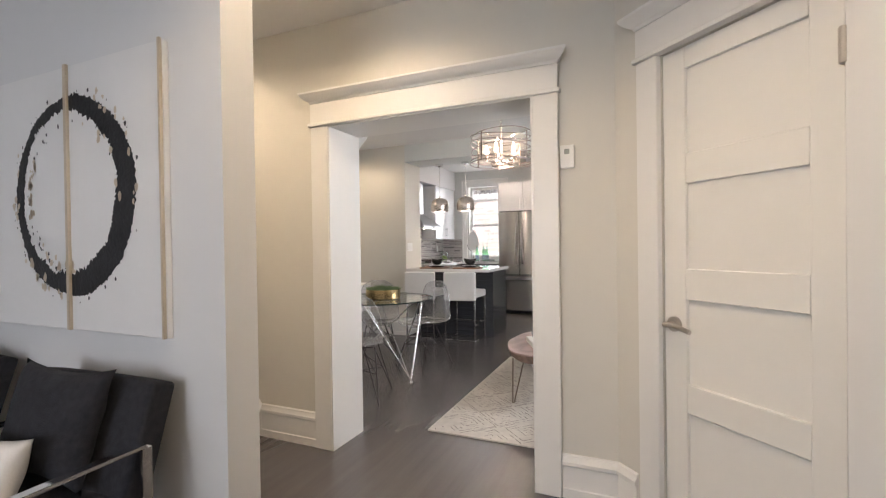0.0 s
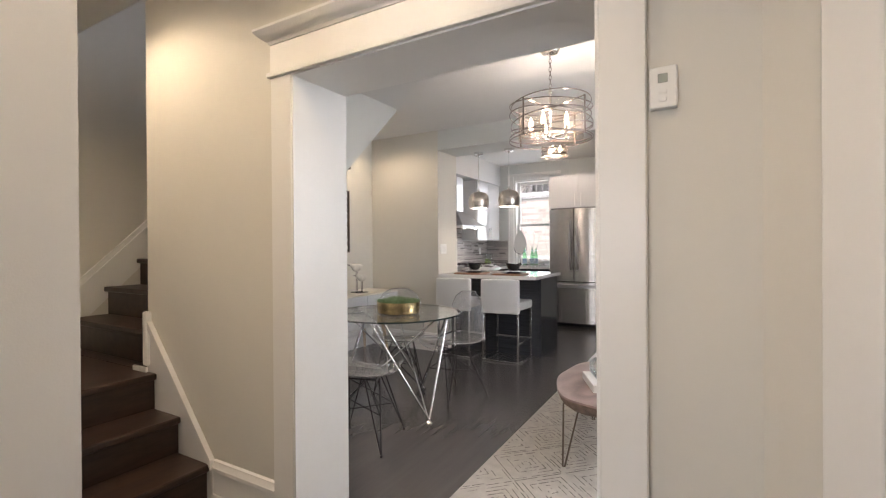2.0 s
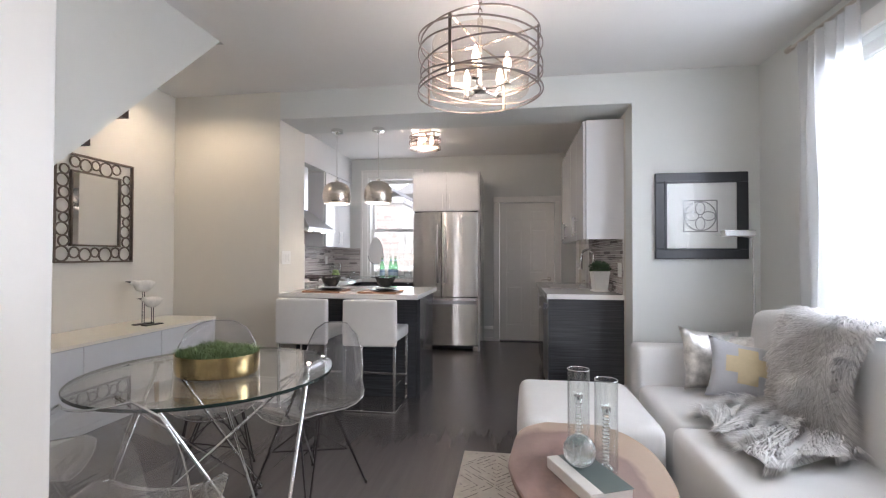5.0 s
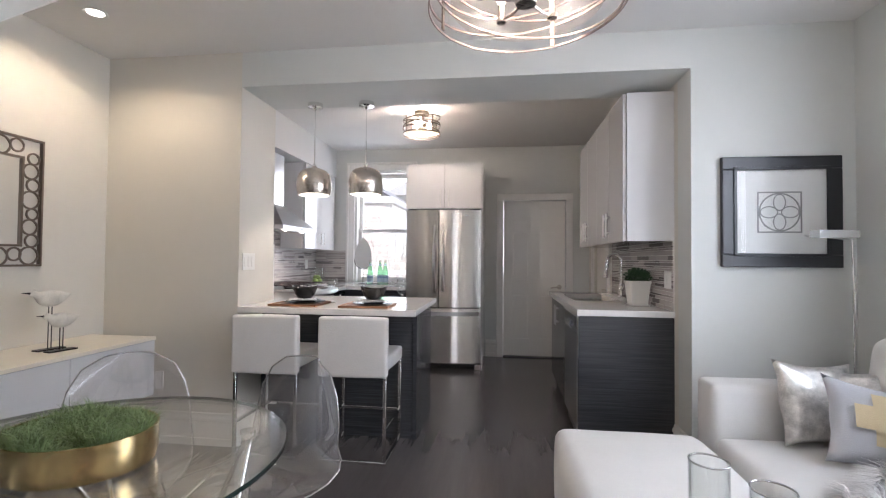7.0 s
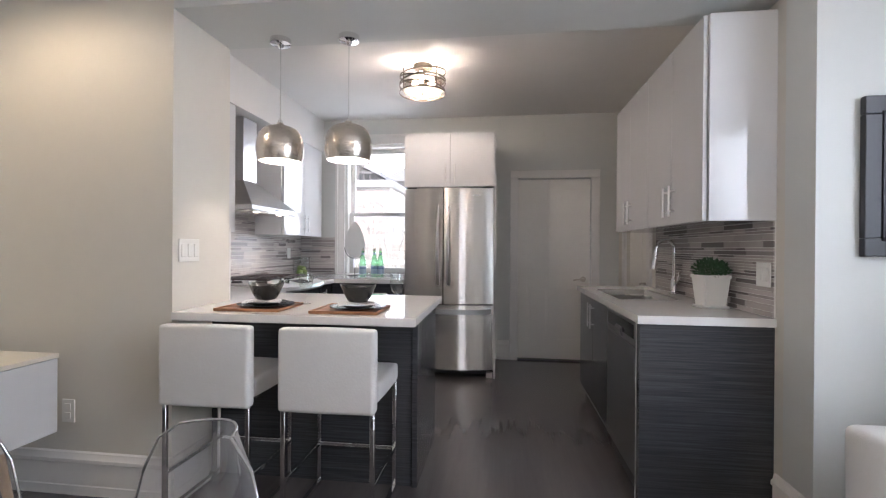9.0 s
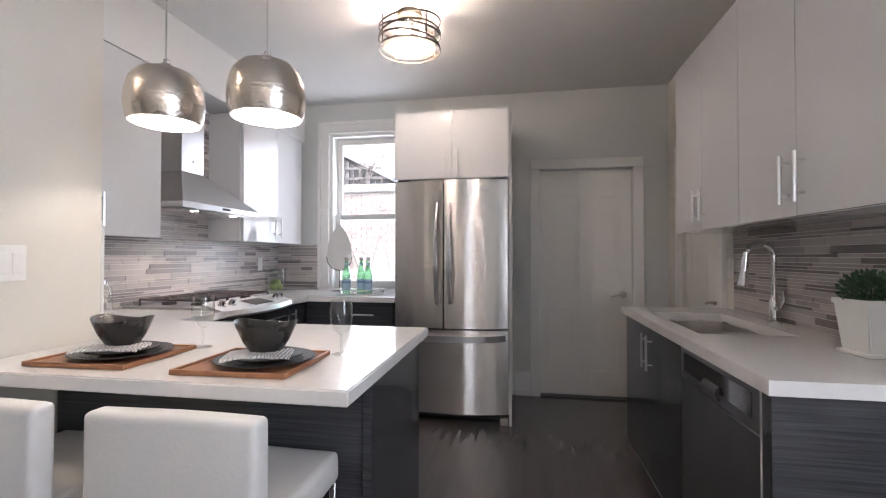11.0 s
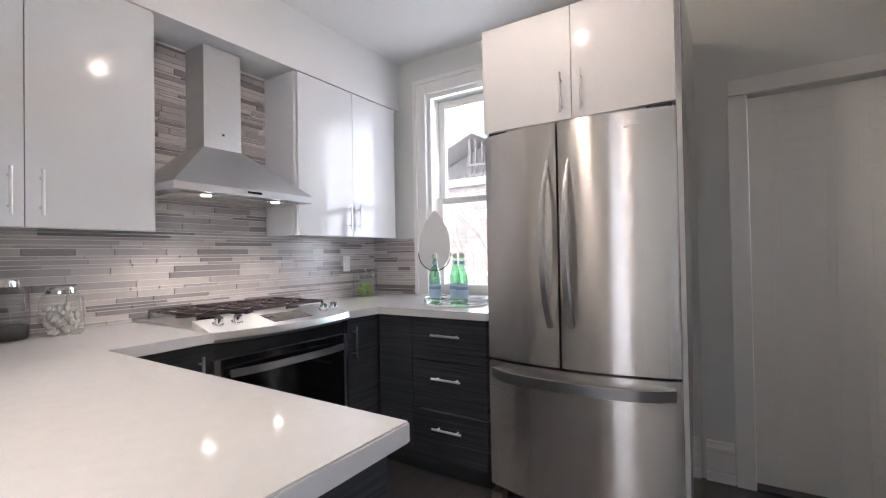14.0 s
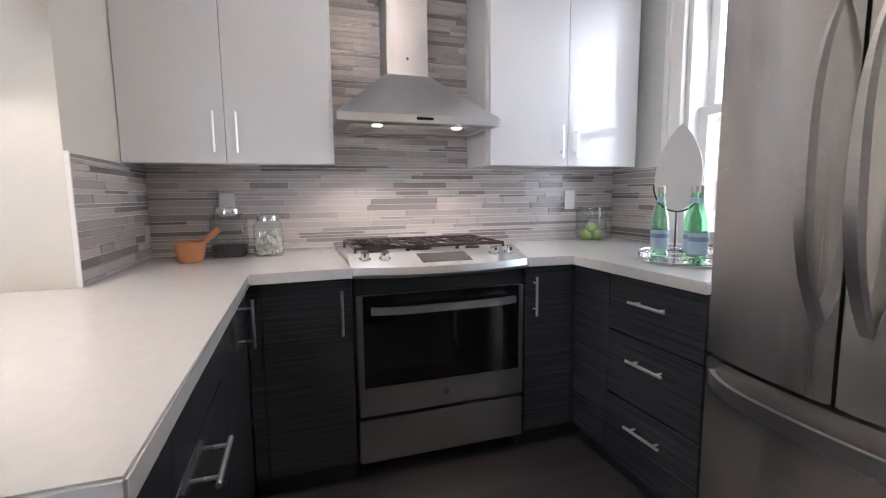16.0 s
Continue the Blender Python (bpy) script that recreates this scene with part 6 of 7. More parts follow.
part("spine", (lambda b: (box(b, -0.082, -0.0355, -0.147, 0.147, 0.0375, 0.041, 0.001, 1, 0, BMX), box(b, -0.082, -0.0355, -0.147, 0.147, -0.0005, 0.0025, 0.001, 1, 0, BMX), box(b, -0.082, -0.0785, -0.147, 0.147, 0.003, 0.037, 0.001, 1, 0, BMX), b)[3])(BM()), mat("white_cloth_spine", (0.66, 0.65, 0.62), 0.7, vary=0.06), bk, "white cloth spine")
bm = BM()
bmesh.ops.create_icosphere(bm, subdivisions=5, radius=0.056, matrix=Matrix.Translation((-0.18, 3.955, 0.4625 + 0.055)))
for v in bm.verts:
    d = (v.co - Vector((-0.18, 3.955, 0.5175))).normalized()
    v.co += d * 0.006 * math.sin(26 * d.x) * math.sin(26 * d.y + 1) * math.sin(26 * d.z)
for v in bm.verts:
    v.co.z = max(v.co.z, 0.4622)
GBALL = bpy.data.materials.new("bubbled_glass")
GBALL.use_nodes = True
q_ = GBALL.node_tree.nodes["Principled BSDF"]
q_.inputs["Transmission Weight"].default_value, q_.inputs["Roughness"].default_value, q_.inputs["IOR"].default_value = 1.0, 0.02, 1.45
q_.inputs["Base Color"].default_value = (0.93, 0.97, 0.96, 1)
single("glass_ball", bm, GBALL, "bubbled clear glass ball resting on the book", "ornament", smooth=180)


def hurricane(x, y, h):
    ob = thing("candle_cylinder", (x, y, 0.42), "tall clear glass cylinder with a beaded glass stem", "vase", "glass cylinders on the table")
    c = part("cylinder", lathe(BM(), (x, y, 0.421), [(0.036, 0), (0.041, 0.004), (0.043, 0.02), (0.043, h), (0.0405, h), (0.0405, 0.02), (0.034, 0.008), (0, 0.008)], 36), GLASS, ob, "clear glass cylinder", smooth=50)
    c.visible_shadow = False
    # rim ring added to carry the glass edge's highlight
    part("rim", tube(BM(), [(x + 0.0418 * math.cos(2 * math.pi * k / 32), y + 0.0418 * math.sin(2 * math.pi * k / 32), 0.421 + h) for k in range(32)], 0.0022, 6, closed=True), ACRYLRIM, ob, "bright polished rim", smooth=80)
    prof = [(0, 0.009), (0.028, 0.010), (0.024, 0.02), (0.008, 0.03)]
    z = 0.035
    while z < h * 0.62:
        prof += [(0.008, z), (0.0135, z + 0.006), (0.008, z + 0.012)]
        z += 0.014
    prof += [(0.016, z + 0.004), (0.018, z + 0.022), (0.0, z + 0.022)]
    part("stem", lathe(BM(), (x, y, 0.4215), prof, 18), GBALL, ob, "beaded glass stem", smooth=50)


hurricane(-0.163, 4.10, 0.36)
hurricane(-0.075, 4.01, 0.345)

# rug
RUGW = mat("cream_rug", (0.56, 0.53, 0.49), 0.95, vary=0.12, scale=20, bump=0.9, bscale=180)
RUGD = mat("charcoal_yarn", (0.16, 0.145, 0.135), 0.95, vary=0.35, scale=30, bump=0.6, bscale=200)
RX0, RX1, RY0_, RY1_ = -0.722, 1.20, 2.97, 5.075
rug = thing("area_rug", (0.24, 4.02, 0), "cream wool rug with charcoal concentric diamonds", "rug")
part("rug_body", xbox(RX0, RX1, RY0_, RY1_, 0.0, 0.011, 0.004, 2), RUGW, rug)
bm = BM()
rng = random.Random(21)
P = 0.42
for ci in range(-1, 6):
    for cj in range(-1, 7):
        for off in (0, 1):
            cx, cy = RX0 + (ci + 0.5 * off) * P, RY0_ + (cj + 0.5 * off) * P
            for ring in range(1, 6):
                r = ring * 0.042 - 0.012
                for sx, sy in ((1, 1), (-1, 1), (-1, -1), (1, -1)):
                    u = 0.0
                    while u < 1.0:
                        l = rng.uniform(0.12, 0.5)
                        u2 = min(1.0, u + l)
                        if rng.random() < 0.72:
                            a = Vector((cx + sx * r * (1 - u), cy + sy * r * u, 0.0122))
                            c = Vector((cx + sx * r * (1 - u2), cy + sy * r * u2, 0.0122))
                            if RX0 + 0.01 < min(a.x, c.x) and max(a.x, c.x) < RX1 - 0.01 and RY0_ + 0.01 < min(a.y, c.y) and max(a.y, c.y) < RY1_ - 0.01:
                                d = (c - a)
                                if d.length > 0.008:
                                    s = Vector((-d.y, d.x, 0)).normalized() * rng.uniform(0.0015, 0.0032)
                                    bm.faces.new([bm.verts.new(q) for q in (a - s, c - s, c + s, a + s)])
                        u = u2 + rng.uniform(0.03, 0.12)
ln_ = part("woven_pattern", bm, RUGD, rug, "charcoal woven dashes", smooth=None)
ln_["kind"] = "stuff"

# sectional sofa
sf = thing("sectional_sofa", (0.8, 4.3, 0.011), "white upholstered sectional sofa along the wall", "sofa")
part("seat", soft_block(0.375, 1.03, 4.585, 5.31, 0.07, 0.41, 0.05, 0.012, 5), SOFA, sf, smooth=70)
part("seat", soft_block(0.335, 1.03, 3.885, 4.575, 0.07, 0.412, 0.05, 0.012, 5), SOFA, sf, smooth=70)
part("seat", soft_block(0.30, 1.03, 3.02, 3.875, 0.07, 0.42, 0.05, 0.012, 5), SOFA, sf, smooth=70)
part("side_arm", soft_block(0.375, 1.30, 5.318, 5.508, 0.06, 0.648, 0.04, 0.008, 5), SOFA, sf, smooth=70)
for y0, y1, zt in ((4.52, 5.315, 0.90), (3.70, 4.51, 0.86), (3.02, 3.69, 0.85)):
    b = soft_block(0.985, 1.25, y0, y1, 0.30, zt, 0.07, 0.03, 5)
    for v in b.verts:
        v.co.x += (v.co.z - 0.4) * 0.12
    part("back_cushion", b, SOFA, sf, smooth=70)
part("back_frame", xbox(1.18, 1.31, 3.02, 5.315, 0.06, 0.60, 0.02, 3), SOFA, sf, smooth=60)
for x in (0.42, 1.25):
    for y in (3.1, 3.9, 4.65, 5.42):
        part("foot", rod(BM(), (x, y, 0.012 if y < 5.07 and x < 1.2 else 0.0), (x, y, 0.075), 0.02, 12), BLACKP, sf)
ot = thing("ottoman", (-0.045, 4.875, 0.011), "large white upholstered ottoman against the sofa", "ottoman")
part("cushion", soft_block(-0.38, 0.295, 4.475, 5.285, 0.06, 0.428, 0.07, 0.018, 6), SOFA, ot, smooth=70)
for x in (-0.32, 0.235):
    for y in (4.535, 5.225):
        part("foot", rod(BM(), (x, y, 0.012 if y < 5.07 else 0.0), (x, y, 0.07), 0.018, 12), BLACKP, ot)
SILVER = mat("silver_sequin_cloth", (0.62, 0.60, 0.57), 0.34, 0.5, vary=0.4, scale=22, bump=1.0, bscale=30)
LGREY = mat("pale_grey_cloth", (0.47, 0.48, 0.51), 0.9, vary=0.06, scale=8, bump=0.5, bscale=240)
MUST = mat("mustard_cloth", (0.60, 0.50, 0.32), 0.9, vary=0.08, bump=0.5, bscale=240)
pillow(None, "throw_pillow", pose(0.80, 5.21, 0.415, -16, 4, 12), 0.40, 0.38, 0.13, SILVER, "shimmering silver patterned throw pillow on the sofa", "pillow")
pm = pose(0.855, 4.93, 0.418, -28, 9, -12)
pillow(None, "throw_pillow", pose(0.965, 5.16, 0.415, -20, -6, -28), 0.36, 0.37, 0.12, SILVER, "silver patterned throw pillow behind the grey one", "pillow")
gp = pillow(None, "throw_pillow", pm, 0.44, 0.36, 0.14, LGREY, "pale grey throw pillow with a mustard cross", "pillow")


def cross_patch():
    """A plus-shaped patch lying on the pillow's swelling front."""
    bm = BM()
    n = 12
    def on(u, v):
        d = 0.14 / 2 * ((1 - u * u) * (1 - v * v)) ** 0.5
        return pm @ Vector((u * 0.22, -d - 0.010, 0.18 + v * 0.18))
    for u0, u1, v0, v1 in ((-0.62, 0.34, -0.18, 0.34), (-0.36, 0.08, 0.34, 0.62), (-0.36, 0.08, -0.5, -0.18)):
        gr = [[bm.verts.new(on(u0 + (u1 - u0) * i / 6, v0 + (v1 - v0) * j / 6)) for j in range(7)] for i in range(7)]
        for i in range(6):
            for j in range(6):
                bm.faces.new((gr[i][j], gr[i + 1][j], gr[i + 1][j + 1], gr[i][j + 1]))
    return bm


part("cross_patch", cross_patch(), MUST, gp, "mustard cross patch", smooth=60)

# fur throw over back and seat
FUR = mat("grey_fur", (0.46, 0.445, 0.435), 0.75, vary=0.5, scale=14, sheen=0.4)
nt = FUR.node_tree
gi = nt.nodes.new("ShaderNodeNewGeometry")
fr_ = nt.nodes.new("ShaderNodeValToRGB")
fr_.color_ramp.elements[0].color, fr_.color_ramp.elements[1].color = (0.43, 0.41, 0.40, 1), (0.90, 0.89, 0.87, 1)
nt.links.new(gi.outputs["Random Per Island"], fr_.inputs[0]), nt.links.new(fr_.outputs[0], nt.nodes["Principled BSDF"].inputs["Base Color"])
ft = thing("fur_throw", (0.75, 4.4, 0.43), "long-haired grey faux-fur throw draped over the sofa", "throw")


def fur_at(u, v):
    """Place on the throw: u down from the back's top over the seat to its front, v along the sofa."""
    y = 4.33 - 0.27 * max(0.0, (u * 1.32 - 0.55) / 0.77) + 0.60 * v + 0.025 * math.sin(u * 7 + v * 3)
    s = u * 1.32
    if s < 0.14:
        x, z = 1.20 - s, 0.905 + 0.02 * math.sin(s / 0.14 * 3.14)
    elif s < 0.60:
        t = (s - 0.14) / 0.46
        x, z = 1.06 - 0.11 * t - 0.02 * math.sin(t * 3.14), 0.905 - 0.469 * t
    else:
        t = (s - 0.60) / 0.72
        x, z = 0.95 - 0.44 * t, 0.436 + 0.018 * math.sin(v * 9 + t * 4) ** 2
    return Vector((x, y, z))


bm = BM()
nu, nv = 40, 18
G = [[bm.verts.new(fur_at(i / nu, j / nv)) for j in range(nv + 1)] for i in range(nu + 1)]
for i in range(nu):
    for j in range(nv):
        bm.faces.new((G[i][j], G[i + 1][j], G[i + 1][j + 1], G[i][j + 1]))
bmesh.ops.recalc_face_normals(bm, faces=bm.faces)
part("hide", bm, FUR, ft, smooth=80)
rng = random.Random(5)
verts_, faces_ = [], []
for k in range(22000):
    u, v = rng.random(), rng.random()
    if rng.random() < 0.35:
        v = rng.choice((rng.uniform(0, 0.08), rng.uniform(0.92, 1.0)))
    p = fur_at(u, v)
    pu, pv = fur_at(min(1, u + 0.01), v) - p, fur_at(u, min(1, v + 0.01)) - p
    if pu.length < 1e-6 or pv.length < 1e-6:
        continue
    nrm = pv.cross(pu).normalized()
    if nrm.x > 0.2 or nrm.z < -0.2:
        nrm = -nrm
    flow = (pu.normalized() * rng.uniform(0.2, 1.0) + Vector((noise.noise(p * 6), noise.noise(p * 6 + Vector((5, 0, 0))), 0)) * 0.9 + pv.normalized() * (2 * v - 1) * 0.8)
    L = rng.uniform(0.04, 0.11)
    w = flow.cross(nrm).normalized() * rng.uniform(0.001, 0.003)
    m1 = p + nrm * L * 0.4 + flow.normalized() * L * 0.4
    tip = p + nrm * L * 0.35 + flow.normalized() * L
    tip.z = max(tip.z, 0.425) if tip.x < 0.95 else tip.z
    i0 = len(verts_)
    verts_ += [p - w, p + w, m1 + w, m1 - w, tip]
    faces_ += [(i0, i0 + 1, i0 + 2, i0 + 3), (i0 + 3, i0 + 2, i0 + 4)]
me = bpy.data.meshes.new("fur_hair")
me.from_pydata([tuple(v - ORIGIN[ft]) for v in verts_], [], faces_)
me.materials.append(FUR)
fh = new("fur_hair", me)
fh.parent = ft
tagged(fh, "long grey fur hairs", kind="stuff")

# framed print
pf = thing("framed_print", (0.935, YP, 1.213), "black framed print of a grey quatrefoil", "picture")
PX0, PX1, PZ0, PZ1, PW = 0.62, 1.25, 1.213, 1.845, 0.072
b = BM()
for a, c, e_, f in ((PX0, PX1, PZ0, PZ0 + PW), (PX0, PX1, PZ1 - PW, PZ1), (PX0, PX0 + PW, PZ0 + PW, PZ1 - PW), (PX1 - PW, PX1, PZ0 + PW, PZ1 - PW)):
    box(b, a, c, YP - 0.034, YP - 0.004, e_, f, 0.005, 2)
i_ = PW - 0.012
for a, c, e_, f in ((PX0 + i_, PX1 - i_, PZ0 + i_, PZ0 + PW + 0.006), (PX0 + i_, PX1 - i_, PZ1 - PW - 0.006, PZ1 - i_), (PX0 + i_, PX0 + PW + 0.006, PZ0 + i_, PZ1 - i_), (PX1 - PW - 0.006, PX1 - i_, PZ0 + i_, PZ1 - i_)):
    box(b, a, c, YP - 0.040, YP - 0.030, e_, f, 0.003, 2)
part("frame", b, mat("black_frame", (0.022, 0.024, 0.03), 0.3, vary=0.1), pf, smooth=40)
part("mat_board", xbox(PX0 + PW, PX1 - PW, YP - 0.016, YP - 0.012, PZ0 + PW, PZ1 - PW), CANVAS, pf)
PRT = mat("grey_print", (0.27, 0.27, 0.27), 0.7, vary=0.15, scale=20)
cx, cz, hs = 0.932, 1.527, 0.118
b = BM()
for a, c, e_, f in ((cx - hs, cx + hs, cz - hs, cz - hs + 0.008), (cx - hs, cx + hs, cz + hs - 0.008, cz + hs), (cx - hs, cx - hs + 0.008, cz - hs, cz + hs), (cx + hs - 0.008, cx + hs, cz - hs, cz + hs)):
    box(b, a, c, YP - 0.018, YP - 0.0163, e_, f)
tube(b, [(cx + 0.107 * math.cos(a), YP - 0.0172, cz + 0.107 * math.sin(a)) for a in [2 * math.pi * k / 40 for k in range(40)]], 0, closed=True, flat=(0.0016, 0.008))
for q in range(4):
    a0 = q * math.pi / 2
    pts = []
    for k in range(20):
        t = 2 * math.pi * k / 20
        r, s_ = 0.056 - 0.046 * math.cos(t), 0.032 * math.sin(t)
        pts.append((cx + r * math.cos(a0) - s_ * math.sin(a0), YP - 0.0172, cz + r * math.sin(a0) + s_ * math.cos(a0)))
    tube(b, pts, 0, closed=True, flat=(0.0016, 0.006))
part("quatrefoil", b, PRT, pf, "grey printed quatrefoil", smooth=None)
gl_ = part("glazing", xbox(PX0 + PW, PX1 - PW, YP - 0.0245, YP - 0.0225, PZ0 + PW, PZ1 - PW), PICGLASS, pf, "picture glass")
gl_.visible_shadow = False

# floor lamp
fl = thing("floor_lamp", (1.23, 5.655, 0), "slim chrome reading floor lamp with a flat head", "floor lamp")
part("base", lathe(BM(), (1.215, 5.775 - 0.12, 0), [(0, 0), (0.10, 0), (0.10, 0.01), (0.02, 0.016), (0, 0.016)], 28), CHROME, fl)
part("pole", rod(BM(), (1.23, 5.655, 0.014), (1.23, 5.655, 1.10), 0.009, 12), CHROME, fl)
part("pole", rod(BM(), (1.23, 5.655, 1.10), (1.222, 5.655, 1.365), 0.005, 10), CHROME, fl)
part("arm", rod(BM(), (1.222, 5.655, 1.365), (0.97, 5.62, 1.385), 0.004, 10), CHROME, fl)
part("head", xbox(1.02, 1.215, 5.585, 5.665, 1.372, 1.415, 0.006, 2), mat("brushed_lamp_head", (0.78, 0.78, 0.78), 0.25, 0.6, vary=0.03), fl, "flat silver lamp head")

# curtains
SHEER = bpy.data.materials.new("sheer_curtain")
SHEER.use_nodes = True
nt = SHEER.node_tree
nt.nodes.remove(nt.nodes["Principled BSDF"])
df, tl, tp, m1_, m2_ = (nt.nodes.new("ShaderNode" + k) for k in ("BsdfDiffuse", "BsdfTranslucent", "BsdfTransparent", "MixShader", "MixShader"))
df.inputs[0].default_value = tl.inputs[0].default_value = (0.86, 0.87, 0.88, 1)
m1_.inputs[0].default_value, m2_.inputs[0].default_value = 0.6, 0.30
nt.links.new(df.outputs[0], m1_.inputs[1]), nt.links.new(tl.outputs[0], m1_.inputs[2]), nt.links.new(m1_.outputs[0], m2_.inputs[1]), nt.links.new(tp.outputs[0], m2_.inputs[2])
nt.links.new(m2_.outputs[0], nt.nodes["Material Output"].inputs[0])


def curtain(y0, y1):
    bm = BM()
    n, h = 70, 10
    g = []
    for i in range(n + 1):
        u = i / n
        y = y0 + (y1 - y0) * u
        col = []
        for j in range(h + 1):
            z = 0.03 + 2.47 * j / h
            a = 0.022 + 0.012 * (1 - j / h)
            x = 1.272 + a * math.sin(u * 38 + 0.6 * math.sin(j * 0.5)) + 0.008 * math.sin(u * 13 + j)
            col.append(bm.verts.new((min(x, 1.305), y, z)))
        g.append(col)
    for i in range(n):
        for j in range(h):
            bm.faces.new((g[i][j], g[i + 1][j], g[i + 1][j + 1], g[i][j + 1]))
    return bm


for y0, y1 in ((4.72, 5.19), (3.22, 3.72)):
    single("curtain", curtain(y0, y1), SHEER, "white sheer curtain hanging in folds", "curtain", group="living-room curtains", smooth=80)
cr = thing("curtain_rod", (1.272, 4.2, 2.5), "brushed metal curtain rod over the window", "curtain rod")
part("rod", rod(BM(), (1.272, 3.12, 2.515), (1.272, 5.28, 2.515), 0.010, 12), NICKEL, cr)
for y in (3.10, 5.30):
    part("finial", rod(BM(), (1.272, y - 0.025, 2.515), (1.272, y + 0.025, 2.515), 0.018, 14), NICKEL, cr)
for y in (3.25, 5.23):
    part("bracket", rod(BM(), (1.272, y, 2.515), (XR, y, 2.515), 0.007, 10), NICKEL, cr)

# ---- small things in the kitchen ----
TRAYW = streak("acacia_wood", (0.20, 0.085, 0.04), (0.36, 0.17, 0.085), 0.4, (9, 1.2, 9), 0.3, 0.72, bump=0.1)
STONEW = mat("dark_stoneware", (0.022, 0.021, 0.020), 0.27, vary=0.5, scale=18, bump=0.3, bscale=60)
NAPKIN = mat("grey_striped_linen", (0.42, 0.42, 0.43), 0.9, vary=0.1, bump=0.5, bscale=160)
nt = NAPKIN.node_tree
wv = nt.nodes.new("ShaderNodeTexWave")
wv.inputs["Scale"].default_value, wv.inputs["Distortion"].default_value = 34, 1.6
rp = nt.nodes.new("ShaderNodeValToRGB")
rp.color_ramp.elements[0].color, rp.color_ramp.elements[1].color = (0.66, 0.65, 0.63, 1), (0.24, 0.24, 0.26, 1)
rp.color_ramp.elements[0].position, rp.color_ramp.elements[1].position = 0.62, 0.76
tcn = [n for n in nt.nodes if n.type == 'TEX_COORD'][0]
nt.links.new(tcn.outputs["Object"], wv.inputs[0]), nt.links.new(wv.outputs["Fac"], rp.inputs[0]), nt.links.new(rp.outputs[0], nt.nodes["Principled BSDF"].inputs["Base Color"])


def place_setting(tx, ty, rz, cx, cy):
    m = pose(tx, ty, 0.9205, 0, 0, rz)
    tr = thing("wooden_tray", (tx, ty, 0.92), "rectangular acacia wood serving tray", "tray", "trays on the breakfast counter")
    part("tray_floor", xbox(-0.155, 0.155, -0.14, 0.14, 0.0, 0.009, 0.002, 1, m), TRAYW, tr)
    for a, b, c, d in ((-0.165, 0.165, -0.150, -0.1405), (-0.165, 0.165, 0.1405, 0.150), (-0.165, -0.1555, -0.14, 0.14), (0.1555, 0.165, -0.14, 0.14)):
        part("tray_rim", xbox(a, b, c, d, 0.0, 0.015, 0.003, 2, m), TRAYW, tr)
    z = 0.9308

    def uneven(bm, amp, k):
        for v in bm.verts:
            a = math.atan2(v.co.y - cy, v.co.x - cx)
            f = 1 + amp * math.sin(2 * a + k) + amp * 0.6 * math.sin(5 * a + k)
            v.co.x, v.co.y = cx + (v.co.x - cx) * f, cy + (v.co.y - cy) * f
        return bm
    plate = [(0, 0), (0.075, 0), (0.105, 0.010), (0.135, 0.014), (0.136, 0.017), (0.104, 0.014), (0.075, 0.005), (0, 0.005)]
    single("dinner_plate", uneven(lathe(BM(), (cx, cy, z), plate, 48), 0.02, 1.0), STONEW, "dark stoneware dinner plate on a wooden tray", "plate", group="dinner plates", smooth=40)
    small = [(r * 0.76, h + 0.0) for r, h in plate]
    single("side_plate", uneven(lathe(BM(), (cx, cy, z + 0.0065), [(r, h * 1.1 + 0.001) for r, h in small], 40), 0.02, 2.0), STONEW, "dark stoneware side plate", "plate", group="side plates", smooth=40)
    # folded napkin
    bm = BM()
    n = 16
    nm = pose(cx + 0.005, cy - 0.045, z + 0.0235, 0, 0, rz + 20)
    g = []
    for i in range(n + 1):
        u = i / n * 2 - 1
        row = []
        for j in range(n + 1):
            v = j / n * 2 - 1
            row.append(bm.verts.new(nm @ Vector((u * 0.088, v * 0.055 + 0.006 * math.sin(u * 9), 0.004 + 0.005 * (1 + math.sin(v * 11 + u * 3)) * 0.6 - 0.012 * max(0, abs(u) - 0.75)))))
        g.append(row)
    for i in range(n):
        for j in range(n):
            bm.faces.new((g[i][j], g[i + 1][j], g[i + 1][j + 1], g[i][j + 1]))
    bmesh.ops.recalc_face_normals(bm, faces=bm.faces)
    bmesh.ops.solidify(bm, geom=bm.faces, thickness=0.004)
    single("napkin", bm, NAPKIN, "crumpled grey striped linen napkin under the bowl", "napkin", group="napkins", smooth=60)
    bz = z + 0.030
    bowl = [(0, 0), (0.035, 0), (0.045, 0.006), (0.062, 0.035), (0.074, 0.068), (0.076, 0.078), (0.072, 0.076), (0.058, 0.035), (0.04, 0.010), (0, 0.008)]
    bb = uneven(lathe(BM(), (cx, cy, bz), bowl, 40), 0.03, 0.4)
    for v in bb.verts:   # drawn out along the counter, its ends raised
        q = (v.co.x - cx) / 0.076
        v.co.x, v.co.y = cx + (v.co.x - cx) * (1.0 + 0.16 * (v.co.z - bz) / 0.078), cy + (v.co.y - cy) * 0.93
        v.co.z += 0.016 * q * q * (v.co.z - bz) / 0.078
    single("bowl", bb, STONEW, "dark stoneware bowl on folded linen", "bowl", group="stoneware bowls", smooth=50)


place_setting(-1.532, 5.974, 1.5, -1.495, 5.960)
place_setting(-2.022, 5.984, 1.5, -1.985, 5.970)


def wine_glass(x, y):
    ob = thing("wine_glass", (x, y, 0.92), "clear stemmed wine glass on the white worktop", "wine glass", "wine glasses")
